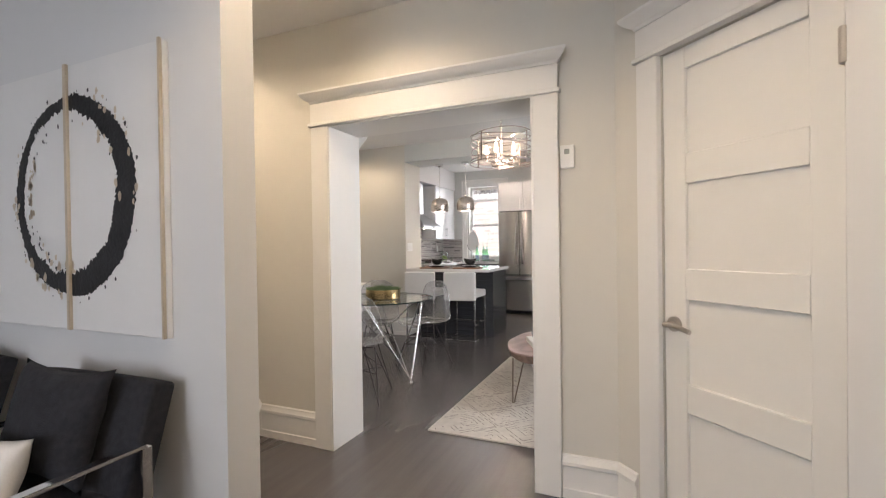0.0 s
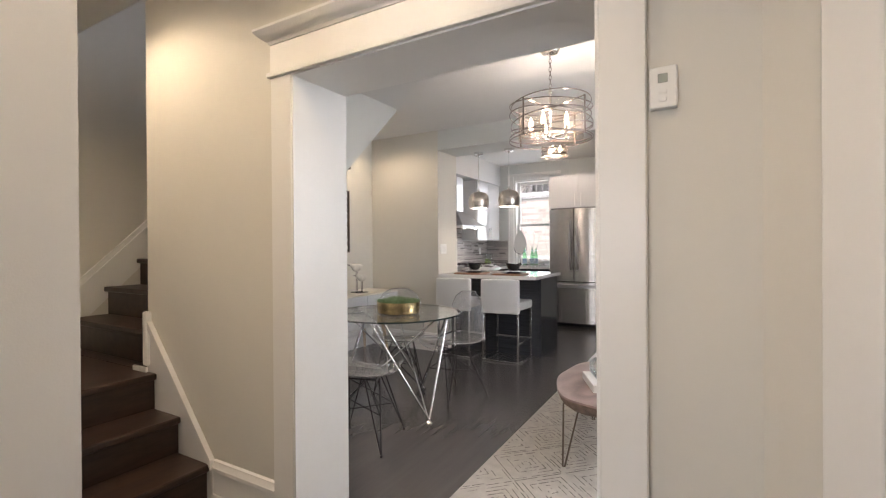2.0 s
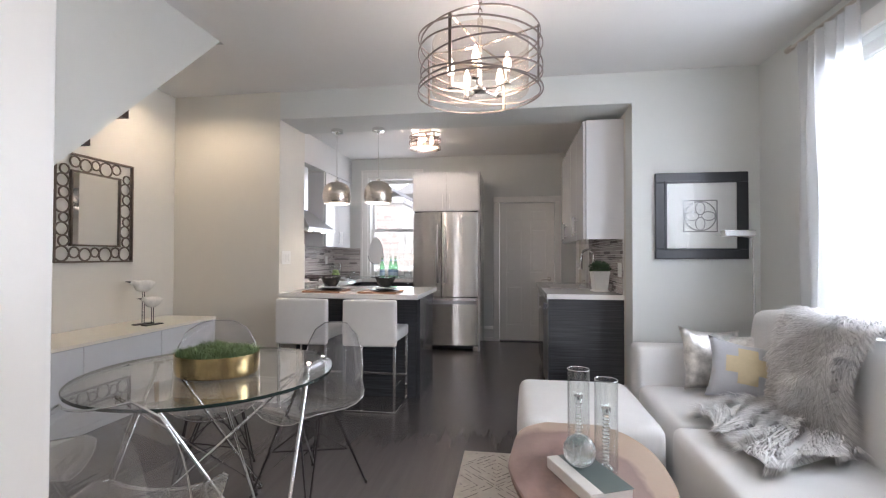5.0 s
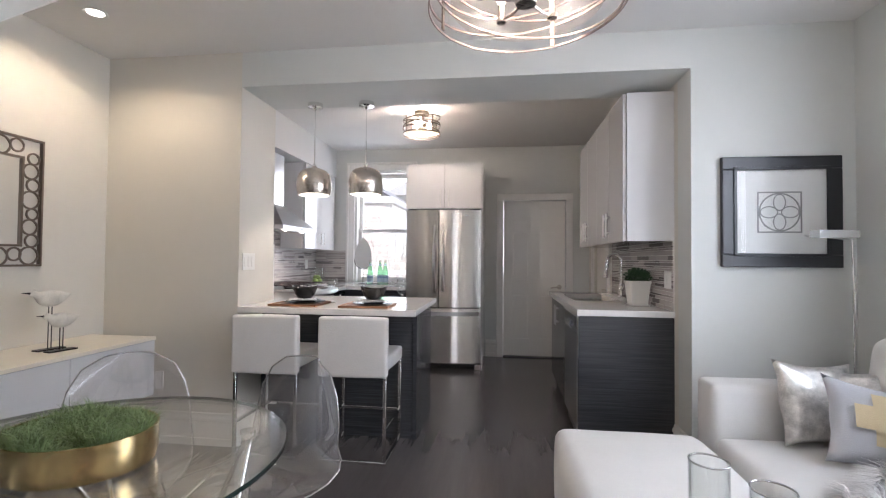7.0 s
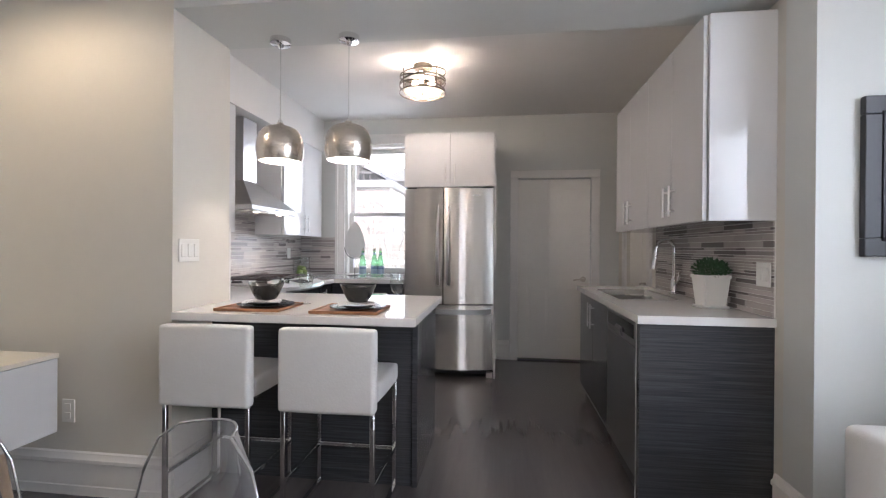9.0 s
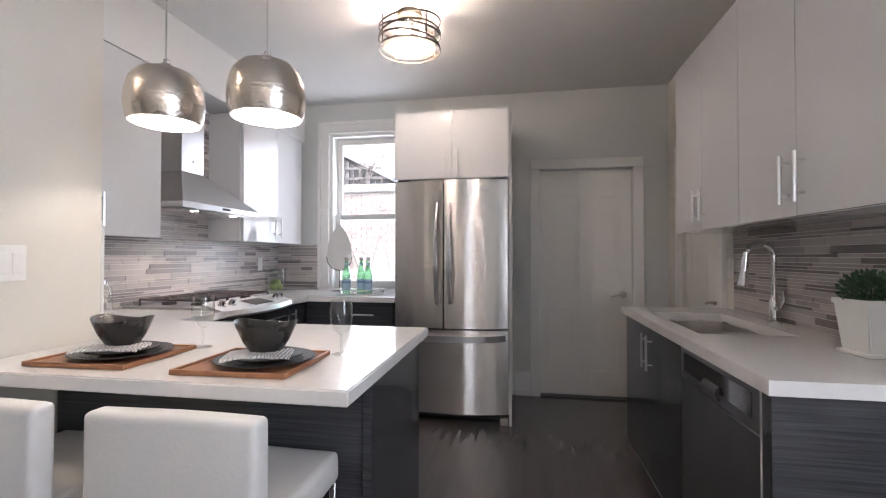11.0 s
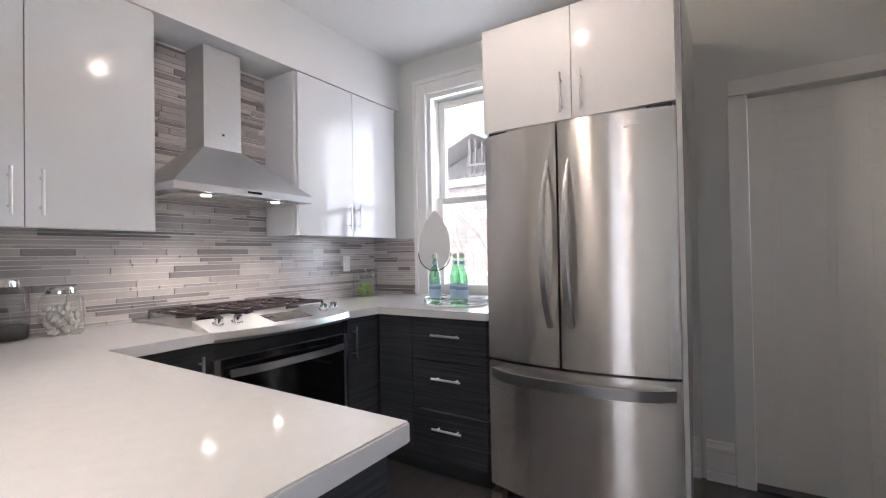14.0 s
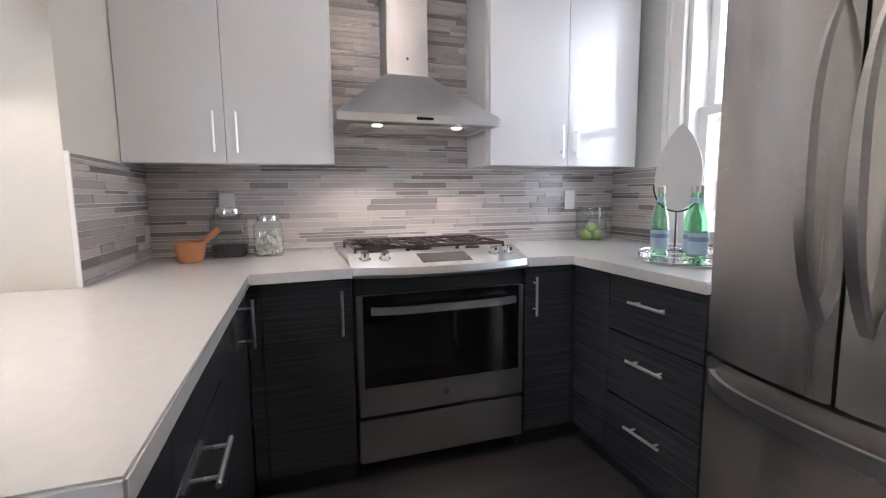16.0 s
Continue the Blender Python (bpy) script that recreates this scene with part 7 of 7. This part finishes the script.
    f = part("foot", lathe(BM(), (x, y, 0.9205), [(0.0000, 0.0000), (0.0292, 0.0000), (0.0292, 0.0018), (0.0103, 0.0044), (0.0043, 0.0107), (0.0040, 0.0401), (0.0043, 0.0605), (0.0103, 0.0685), (0.0000, 0.0703)], 28), GLASS, ob, "glass stem and foot", smooth=60)
    b = part("glass_bowl", lathe(BM(), (x, y, 0.9205), [(0.0103, 0.0685), (0.0258, 0.0819), (0.0344, 0.1024), (0.0374, 0.1246), (0.0361, 0.1513), (0.0327, 0.1762), (0.0314, 0.1762), (0.0348, 0.1513), (0.0361, 0.1246)], 32), GLASS, ob, "clear glass bowl", smooth=60)
    f.visible_shadow = b.visible_shadow = False


wine_glass(-1.340, 6.140)
wine_glass(-1.862, 6.17)


def squared(bm, x, y):
    """Draws round rings out towards a rounded square."""
    for v in bm.verts:
        a = math.atan2(v.co.y - y, v.co.x - x)
        f = (math.cos(a) ** 4 + math.sin(a) ** 4) ** -0.25
        v.co.x, v.co.y = x + (v.co.x - x) * f, y + (v.co.y - y) * f
    return bm


def jar(x, y, r, h, label, fill):
    ob = thing("glass_jar", (x, y, 0.92), label, "jar", "jars beside the range")
    c = part("jar_glass", squared(lathe(BM(), (x, y, 0.9205), [(0, 0), (r * 0.9, 0), (r, 0.01), (r * 1.01, h * 0.45), (r * 0.98, h * 0.76), (r * 0.80, h * 0.83), (r * 0.78, h * 0.87)], 32), x, y), SMOKEG if fill == 'dark' else GLASS, ob, smooth=60)
    c.visible_shadow = False
    l = part("lid", lathe(BM(), (x, y, 0.9205), [(0, h * 0.865), (r * 0.78, h * 0.865), (r * 0.78, h * 0.96), (r * 0.7, h), (0, h)], 28), CHROME, ob, "shining metal lid", smooth=40)
    rr = random.Random(int(x * 1000))
    if fill == 'dark':
        part("contents", squared(lathe(BM(), (x, y, 0.9235), [(0, 0), (r * 0.85, 0), (r * 0.93, 0.012), (r * 0.94, h * 0.22), (0, h * 0.25)], 24), x, y), mat("dark_tea", (0.05, 0.048, 0.045), 0.9, vary=0.4, scale=60, bump=1, bscale=150), ob, "dark dry contents")
    else:
        bm = BM()
        for k in range(95):
            a, q = rr.uniform(0, 6.28), math.sqrt(rr.random()) * r * 0.82
            mm = Matrix.Translation((x + q * math.cos(a), y + q * math.sin(a), 0.934 + rr.random() * h * 0.52)) @ Euler((rr.random() * 3, rr.random() * 3, rr.random() * 3)).to_matrix().to_4x4() @ Matrix.Diagonal((1, 0.65, 0.45, 1))
            bmesh.ops.create_icosphere(bm, subdivisions=2, radius=0.0165, matrix=mm)
        o = part("pebbles", bm, mat("pale_pebble", (0.60, 0.57, 0.52), 0.6, vary=0.2, scale=30), ob, "pale pebbles", smooth=70)
        o["kind"] = "stuff"


jar(-3.03, 6.615, 0.080, 0.235, "square-shouldered glass jar half full of dark tea", 'dark')
jar(-2.985, 6.79, 0.066, 0.195, "glass jar filled with pale pebbles", 'stones')
TERRA = mat("orange_wood", (0.42, 0.17, 0.075), 0.5, vary=0.15, scale=15, bump=0.2, bscale=50)
mo = thing("mortar", (-2.90, 6.47, 0.92), "turned orange wood mortar with its pestle", "mortar")
part("mortar_bowl", lathe(BM(), (-2.90, 6.47, 0.9205), [(0, 0), (0.045, 0), (0.05, 0.008), (0.060, 0.05), (0.064, 0.088), (0.056, 0.088), (0.05, 0.04), (0, 0.02)], 28), TERRA, mo, smooth=50)
part("pestle", (lambda b: (rod(b, (-2.905, 6.46, 0.95), (-2.93, 6.585, 1.06), 0.011, 12, 0.014), b)[1])(BM()), TERRA, mo, smooth=50)

lb = thing("lime_bowl", (-3.02, 8.63, 0.92), "clear glass bowl holding green limes", "bowl")
c = part("glass_bowl", lathe(BM(), (-3.02, 8.63, 0.9205), [(0, 0), (0.070, 0), (0.084, 0.01), (0.092, 0.06), (0.091, 0.20), (0.089, 0.20), (0.089, 0.06)], 32), GLASS, lb, smooth=60)
c.visible_shadow = False
LIME = mat("lime_skin", (0.25, 0.36, 0.09), 0.4, vary=0.2, scale=12, bump=0.3, bscale=120)
rng = random.Random(2)
for k, (dx, dy, dz) in enumerate(((0.03, 0.02, 0.035), (-0.035, 0.02, 0.035), (0.0, -0.038, 0.035), (0.02, -0.01, 0.075), (-0.02, 0.015, 0.078))):
    b = BM()
    bmesh.ops.create_uvsphere(b, u_segments=18, v_segments=12, radius=0.030, matrix=Matrix.Translation((-3.02 + dx, 8.63 + dy, 0.9205 + dz)) @ Euler((rng.random() * 3, rng.random() * 3, 0)).to_matrix().to_4x4() @ Matrix.Diagonal((1, 1, 1.18, 1)))
    part("lime", b, LIME, lb, "green lime", smooth=80)

# tray with bottles, teardrop ornament
TY = (-2.115, 8.445)
ty = thing("serving_tray", (TY[0], TY[1], 0.92), "round mirrored silver tray with a pierced rim", "tray")
part("tray_plate", lathe(BM(), (TY[0], TY[1], 0.9205), [(0, 0), (0.19, 0), (0.192, 0.006), (0, 0.006)], 48), MIRROR, ty)
for z in (0.010, 0.036):
    part("rim_wire", tube(BM(), [(TY[0] + 0.192 * math.cos(a), TY[1] + 0.192 * math.sin(a), 0.9205 + z) for a in [2 * math.pi * k / 48 for k in range(48)]], 0.003, 6, closed=True), CHROME, ty)
bm = BM()
for k in range(40):
    a0, a1 = 2 * math.pi * k / 40, 2 * math.pi * (k + 0.6) / 40
    P_ = [(TY[0] + 0.192 * math.cos(a), TY[1] + 0.192 * math.sin(a), 0.9205 + z) for a, z in ((a0, 0.010), (a0, 0.030), (a1, 0.030), (a1, 0.018), ((a0 + a1) / 2, 0.018))]
    tube(bm, P_, 0.0018, 5)
part("fret_work", bm, CHROME, ty, "pierced key-pattern rim")
LABEL = mat("pale_blue_label", (0.42, 0.55, 0.66), 0.5, vary=0.1)
LABEL2 = mat("blue_ink", (0.20, 0.30, 0.46), 0.5, vary=0.05)


def bottle(x, y):
    z0 = 0.9275
    ob = thing("water_bottle", (x, y, z0), "green glass mineral water bottle with a blue label", "bottle", "bottles on the tray")
    g = part("glass_body", lathe(BM(), (x, y, z0), [(0, 0), (0.033, 0), (0.036, 0.006), (0.036, 0.14), (0.034, 0.165), (0.022, 0.21), (0.0145, 0.245), (0.0135, 0.278), (0, 0.279)], 28), GREENG, ob, "green glass body", smooth=50)
    g.visible_shadow = False
    part("cap", lathe(BM(), (x, y, z0), [(0, 0.272), (0.0155, 0.272), (0.0155, 0.298), (0.012, 0.301), (0, 0.301)], 20), NICKEL, ob, "silver screw cap", smooth=40)
    part("label", lathe(BM(), (x, y, z0), [(0.0364, 0.03), (0.0367, 0.031), (0.0367, 0.114), (0.0364, 0.115)], 28), LABEL, ob, "pale blue paper label", smooth=40)
    part("neck_label", lathe(BM(), (x, y, z0), [(0.0185, 0.232), (0.0150, 0.252)], 20), LABEL, ob, "pale neck label")
    part("print_band", lathe(BM(), (x, y, z0), [(0.0369, 0.082), (0.0371, 0.083), (0.0371, 0.098), (0.0369, 0.099)], 28), LABEL2, ob, "blue printed band")


bottle(-2.238, 8.405)
bottle(-2.132, 8.475)
bottle(-2.050, 8.415)
tm = thing("teardrop_ornament", (-2.41, 8.665, 0.92), "pale grey teardrop plaque on a curved iron stand", "ornament")
PALEPLATE = mat("pale_plaque", (0.64, 0.63, 0.62), 0.38, vary=0.03, scale=5)
TMM = pose(-2.41, 8.665, 0.92, 0, 0, 25)
pts2 = [(0.108 * math.sin(2 * math.pi * k / 48) * (1.0 if math.cos(2 * math.pi * k / 48) > 0 else (1 - abs(math.cos(2 * math.pi * k / 48)) ** 2.2) ** 0.35), 0.34 - (0.145 if math.cos(2 * math.pi * k / 48) > 0 else 0.27) * math.cos(2 * math.pi * k / 48)) for k in range(48)]
b = BM()
prism(b, pts2, -0.004, 0.004, 'y')
bmesh.ops.transform(b, matrix=TMM @ Matrix.Translation((0, 0, 0.32)) @ Matrix.Rotation(radians(-6), 4, 'X') @ Matrix.Translation((0, 0, -0.32)), verts=b.verts)
part("plaque", b, PALEPLATE, tm, "pale teardrop plate", smooth=None)
b = BM()
arc = [TMM @ Vector((0.112 * math.cos(a), 0.0, 0.315 + 0.125 * math.sin(a))) for a in [math.pi * (1.0 + k / 16) for k in range(17)]]
tube(b, arc, 0.004, 8)
rod(b, TMM @ Vector((0, 0, 0.004)), TMM @ Vector((0, 0, 0.192)), 0.004, 8)
part("cradle", b, BLACKM, tm, "curved iron cradle")
part("base", (lambda b: (box(b, -0.07, 0.07, -0.03, 0.03, 0.0005, 0.006, 0.001, 1, 0, TMM), b)[1])(BM()), BLACKM, tm)

# potted plant on the sink counter
pp = thing("potted_plant", (0.345, 6.43, 0.92), "bushy green plant in a square white pot", "plant")
bm = BM()
M_ = pose(0.345, 6.43, 0.9205, 0, 0, 6)
prism(bm, [(-0.075, -0.075), (0.075, -0.075), (0.075, 0.075), (-0.075, 0.075)], 0.0, 0.185)
for v in bm.verts:
    f = 0.76 + 0.25 * v.co.z / 0.185
    v.co.x, v.co.y = v.co.x * f * 0.95, v.co.y * f * 0.95
topf = [f for f in bm.faces if all(v.co.z > 0.18 for v in f.verts)]
r_ = bmesh.ops.inset_region(bm, faces=topf, thickness=0.008)
bmesh.ops.translate(bm, verts=list(topf[0].verts), vec=(0, 0, -0.03))
bmesh.ops.bevel(bm, geom=[e for e in bm.edges if e.calc_length() > 0.05], offset=0.006, segments=3, affect='EDGES')
bmesh.ops.transform(bm, matrix=M_, verts=bm.verts)
part("pot", bm, WHITEP, pp, "square tapered white ceramic pot", smooth=40)
part("saucer", xbox(-0.066, 0.066, -0.066, 0.066, -0.0, 0.012, 0.004, 2, M_), WHITEP, pp)
LEAF = mat("dark_leaf", (0.045, 0.10, 0.045), 0.5, vary=0.35, scale=30)
rng = random.Random(12)
bm = BM()
for k in range(14):
    a, r = rng.uniform(0, 6.28), rng.uniform(0.0, 0.05)
    x, y = 0.345 + r * math.cos(a), 6.43 + r * math.sin(a)
    tip = Vector((x + 0.05 * math.cos(a) * rng.uniform(0.2, 1.2), y + 0.05 * math.sin(a) * rng.uniform(0.2, 1.2), 1.13 + rng.uniform(0.0, 0.055)))
    rod(bm, (x, y, 1.07), tip, 0.003, 5)
part("stem", bm, LEAF, pp)
bm = BM()
for k in range(900):
    d = Vector((rng.gauss(0, 1), rng.gauss(0, 1), rng.gauss(0, 1))).normalized()
    c0 = Vector((0.345, 6.43, 1.125)) + Vector((d.x * 0.078, d.y * 0.078, d.z * 0.055)) * (rng.random() ** 0.4) * (1 + 0.22 * noise.noise(d * 2.5))
    if c0.z < 1.085:
        continue
    ax = (d + Vector((rng.uniform(-0.8, 0.8), rng.uniform(-0.8, 0.8), rng.uniform(0, 0.8)))).normalized()
    s_ = ax.cross(Vector((rng.random(), rng.random(), rng.random()))).normalized()
    L, W = rng.uniform(0.014, 0.026), rng.uniform(0.004, 0.007)
    v = [bm.verts.new(q) for q in (c0, c0 + ax * L * 0.5 + s_ * W, c0 + ax * L, c0 + ax * L * 0.5 - s_ * W)]
    bm.faces.new(v)
o = part("foliage", bm, LEAF, pp, "small dark green leaves", smooth=None)
o["kind"] = "stuff"

# ---- outside ----
SNOWY = mat("pale_ground", (0.42, 0.40, 0.37), 0.9, vary=0.2, scale=3, bump=0.6, bscale=12)
SIDING = mat("grey_siding", (0.48, 0.47, 0.46), 0.8, vary=0.1, scale=6)
# brick, mortar, shingle and fence lightened: outdoor glare is put into their colours
BRICKM = mat("tan_brick", (0.66, 0.55, 0.50), 0.85, vary=0.2, scale=12, bump=0.5, bscale=60, random_vary=0.25)
MORTAR = mat("pale_mortar", (0.70, 0.67, 0.64), 0.9, vary=0.1)
ROOFM = mat("washed_shingle", (0.46, 0.45, 0.45), 0.9, vary=0.3, scale=15)
GLOWSKY = mat("overcast_glow", (0.9, 0.93, 0.97), 1.0, vary=0, emit=((0.93, 0.96, 1.0), 2.2))
FENCEM = streak("weathered_washed_fence", (0.52, 0.47, 0.43), (0.68, 0.62, 0.57), 0.9, (2, 2, 12))
struct("ground", xbox(-80, 80, 9.25, 80, -0.6, -0.45), SNOWY, "pale bare back-yard ground", "ground")
struct("backdrop", xbox(-50, 50, 62, 62.2, -2, 40), GLOWSKY, "bright overcast sky in the distance", "sky")
struct("backdrop_side", xbox(9, 9.1, -20, 20, -1, 14), GLOWSKY, "bright overcast sky beyond the side window", "sky")
struct("backdrop_front", xbox(-12, 9, -12.1, -12, -1, 12), GLOWSKY, "bright overcast sky beyond the front window", "sky")
# brick garage
ga = thing("garage", (-6.0, 15.5, -0.45), "low tan brick garage with a flat roof", "garage")
GX0, GX1, GY, GZ = -8.6, -3.6, 15.0, 2.75
part("wall", xbox(GX0, GX1, GY + 0.02, GY + 4.5, -0.45, GZ), MORTAR, ga)
part("coping", xbox(GX0 - 0.1, GX1 + 0.1, GY - 0.08, GY + 4.6, GZ, GZ + 0.10, 0.01, 1), ROOFM, ga, "dark metal coping")
part("roof_snow", xbox(GX0 - 0.05, GX1 + 0.05, GY - 0.02, GY + 4.55, GZ + 0.1, GZ + 0.2, 0.04, 2), mat("snow", (0.85, 0.86, 0.88), 0.8, vary=0.03), ga, "layer of snow on the roof")
BRK = finish(box(BM(), -0.5, 0.5, -0.5, 0.5, -0.5, 0.5), "brick", BRICKM)
rows_b = []
for r in range(17):
    z = 1.13 + r * 0.095
    for c in range(17):
        x = -7.9 + c * 0.25 + (0.125 if r % 2 else 0)
        if x < GX1 - 0.12:
            rows_b.append((x, z))
for x, z in rows_b[:300]:
    o = new("brick", BRK)
    o.parent = ga
    o.location = Vector((x, GY + 0.008, z)) - ORIGIN[ga]
    o.scale = (0.238, 0.03, 0.083)
# timber house behind, with an open upper porch under its roof slope
ho = thing("house", (-8.0, 23, -0.45), "pale house with a dark timber porch under the roof", "house")
# timber lightened for the glare outside
TIMBER = mat("washed_dark_timber", (0.27, 0.25, 0.245), 0.8, vary=0.25, scale=8)
part("wall", xbox(-10.5, -5.3, 21.2, 27, -0.45, 3.75), mat("pale_stucco", (0.66, 0.63, 0.60), 0.9, vary=0.1, scale=2), ho)
b = BM()
prism(b, [(-10.9, 4.35), (-8.3, 5.45), (-5.2, 3.86), (-5.2, 4.0), (-8.3, 5.62), (-10.9, 4.5)], 19.9, 27.4, 'y')
part("roof", b, ROOFM, ho, "dark shingled roof slope")
part("gable_wall", (lambda q: (prism(q, [(-10.5, 3.75), (-5.3, 3.75), (-5.4, 3.93), (-8.3, 5.40), (-10.5, 4.45)], 21.22, 21.4, 'y'), q)[1])(BM()), SIDING, ho)
for k in range(13):
    x = -8.5 + k * 0.26
    part("porch_post", xbox(x, x + (0.10 if k % 3 == 0 else 0.045), 20.0, 20.1, 3.42, 5.30 - (x + 8.3) * 0.513 if x > -8.3 else 5.3), TIMBER, ho)
for z in (3.42, 3.95):
    part("porch_rail", xbox(-8.6, -5.35, 19.96, 19.995, z, z + 0.09), TIMBER, ho)
part("porch_beam", xbox(-8.6, -5.6, 19.93, 19.99, 4.30, 4.38), TIMBER, ho)
part("porch_floor", xbox(-8.7, -5.3, 20.0, 21.2, 3.30, 3.40), TIMBER, ho)
for x in (-9.7, -6.4):
    w = part("window", xbox(x - 0.5, x + 0.5, 21.13, 21.198, 1.2, 2.5), TRIM, ho)
    part("pane", xbox(x - 0.42, x + 0.42, 21.115, 21.1295, 1.28, 2.42), BLACKG, w)
h2 = thing("house", (-4.5, 31, -0.45), "grey sided house with white window trim", "house")
part("wall", xbox(-7.6, -1.5, 30.0, 36, -0.45, 5.2), SIDING, h2)
b = BM()
prism(b, [(-8.0, 5.1), (-1.1, 5.1), (-4.5, 6.8)], 29.6, 36.4, 'y')
part("roof", b, ROOFM, h2, "dark shingled roof")
for x in (-6.6, -4.6, -2.6):
    for z in (1.2, 3.3):
        w = part("window", xbox(x - 0.5, x + 0.5, 29.93, 29.998, z, z + 1.3), TRIM, h2)
        part("pane", xbox(x - 0.42, x + 0.42, 29.915, 29.9295, z + 0.08, z + 1.22), BLACKG, w)
# deck railing and slatted fence near the window
fe = thing("fence", (-4.0, 12.2, -0.45), "weathered horizontal board fence", "fence")
for k in range(5):
    part("post", xbox(-6.6 + k * 1.4, -6.5 + k * 1.4, 12.0, 12.1, -0.45, 1.35), FENCEM, fe)
for k in range(11):
    part("board", xbox(-6.7, -0.9, 12.101, 12.125, -0.38 + k * 0.155, -0.25 + k * 0.155), FENCEM, fe)
ra = thing("railing", (-3.2, 10.6, -0.45), "white painted porch railing", "railing")
for z in (0.10, 0.98):
    part("rail", xbox(-4.8, -1.5, 10.57, 10.63, z, z + 0.05), TRIM, ra)
for k in range(24):
    part("baluster", xbox(-4.75 + k * 0.14, -4.72 + k * 0.14, 10.58, 10.62, 0.15, 0.98), TRIM, ra)
for x in (-4.85, -1.5):
    part("post", xbox(x, x + 0.1, 10.55, 10.65, -0.45, 1.1), TRIM, ra)
BARKT = mat("grey_bark", (0.26, 0.23, 0.21), 0.95, vary=0.3, scale=10, bump=0.8, bscale=30)


def bare_tree(x, y, h, seed, girth=0.09, bark=None, label="leafless back-yard tree with spreading twigs"):
    rr = random.Random(seed)
    ob = thing("tree", (x, y, -0.45), label, "tree")
    tr_, tw = BM(), BM()

    def grow(bm, p, d, L, r, lvl):
        q = p + d * L
        rod(bm if lvl == 0 else tw, p, q, r, 6 if lvl < 2 else 4, r * 0.65, False)
        if lvl < 4:
            for k in range(3 if lvl else 4):
                nd = (d + Vector((rr.uniform(-0.8, 0.8), rr.uniform(-0.8, 0.8), rr.uniform(-0.1, 0.6)))).normalized()
                grow(bm, p + d * L * rr.uniform(0.55, 1.0), nd, L * rr.uniform(0.5, 0.72), r * 0.5, lvl + 1)
    grow(tr_, Vector((x, y, -0.45)), Vector((0.03, 0, 1)), h * 0.42, girth, 0)
    part("trunk", tr_, bark or BARKT, ob)
    o = part("crown", tw, bark or BARKT, ob, "bare twiggy crown")
    o["kind"] = "stuff"


bare_tree(-5.6, 21.5, 6.0, 3)
bare_tree(-6.4, 18.5, 6.5, 8)
# shrub bark painted pale, the bright haze beyond the lower sash in its colour
HAZEBARK = mat("haze_washed_bark", (0.56, 0.53, 0.50), 0.95, vary=0.2, scale=12)
for x, y, seed in ((-3.05, 11.1, 5), (-2.55, 10.95, 11), (-3.7, 11.4, 14)):
    bare_tree(x, y, 3.1, seed, 0.028, HAZEBARK, "leafless shrub outside the kitchen window, washed pale by haze")

# ---- tiled backsplash: strips of stone mosaic ----
TLIGHT = mat("pale_stone_strip", (0.52, 0.476, 0.452), 0.24, vary=0.06, scale=9, random_vary=0.10)
TMID = mat("taupe_stone_strip", (0.385, 0.352, 0.338), 0.22, vary=0.08, scale=9, random_vary=0.12)
TDARK = mat("dark_stone_strip", (0.235, 0.213, 0.208), 0.20, vary=0.10, scale=9, random_vary=0.15)
GROUT = mat("pale_grout", (0.76, 0.74, 0.71), 0.9, vary=0.06, scale=30)
STRIPS = [finish(box(BM(), -0.5, 0.5, -0.5, 0.5, -0.5, 0.5), "tile", m_) for m_ in (TLIGHT, TMID, TDARK)]


def mosaic(name, m, length, z0, z1, seed, windows=()):
    """Strip tiles on local x (along the wall) and z, standing out towards local -y."""
    rr = random.Random(seed)
    ob = thing(name, m.translation, "backsplash of grey and taupe stone strip tiles", "backsplash", kind="structure")
    part("grout_bed", xbox(0, length, -0.006, -0.0005, z0, z1, 0, 1, m), GROUT, ob)
    z = z0 + 0.002
    while z < z1 - 0.010:
        h = rr.choice((0.0145, 0.0145, 0.023, 0.033))
        h = min(h, z1 - z - 0.001)
        x = 0.001
        while x < length - 0.01:
            w = rr.choice((rr.uniform(0.09, 0.18), rr.uniform(0.18, 0.32), rr.uniform(0.28, 0.45)))
            w = min(w, length - x - 0.001)
            mesh = STRIPS[rr.choices((0, 1, 2), (0.50, 0.31, 0.19))[0]]
            o = new("tile", mesh)
            o.parent = ob
            wm = m @ Matrix.Translation((x + w / 2, -0.0065 - rr.uniform(0, 0.0012), z + h / 2))
            o.matrix_basis = Matrix.Translation(-ORIGIN[ob]) @ wm @ Matrix.Diagonal((w - 0.0026, 0.010, h - 0.0026, 1))
            x += w
        z += h + 0.0005
    return ob


mosaic("backsplash_range", pose(XT, YQ + 0.001, 0, 0, 0, 90), YB - YQ - 0.002, 0.921, 1.344, 1)
mosaic("backsplash_hood", pose(XT, 7.1015, 0, 0, 0, 90), 0.765, 1.3455, 2.335, 2)
mosaic("backsplash_return", pose(-2.376, YQ + 0.0005, 0, 0, 0, 180), 0.760, 0.921, 1.344, 3)
mosaic("backsplash_window", pose(XT + 0.013, YB - 0.0005, 0), 0.425, 0.921, 1.35, 4)
mosaic("backsplash_sink", pose(XK - 0.0005, 7.66, 0, 0, 0, -90), 1.61, 0.921, 1.371, 5)
for x_, y_, l_ in ((-2.373, YQ + 0.008, "white edge strip finishing the tiles"),):
    struct("trim_tile_edge", xbox(x_ - 0.004, x_ + 0.004, YQ + 0.001, YQ + 0.014, 0.921, 1.345), TRIM, l_, "trim")
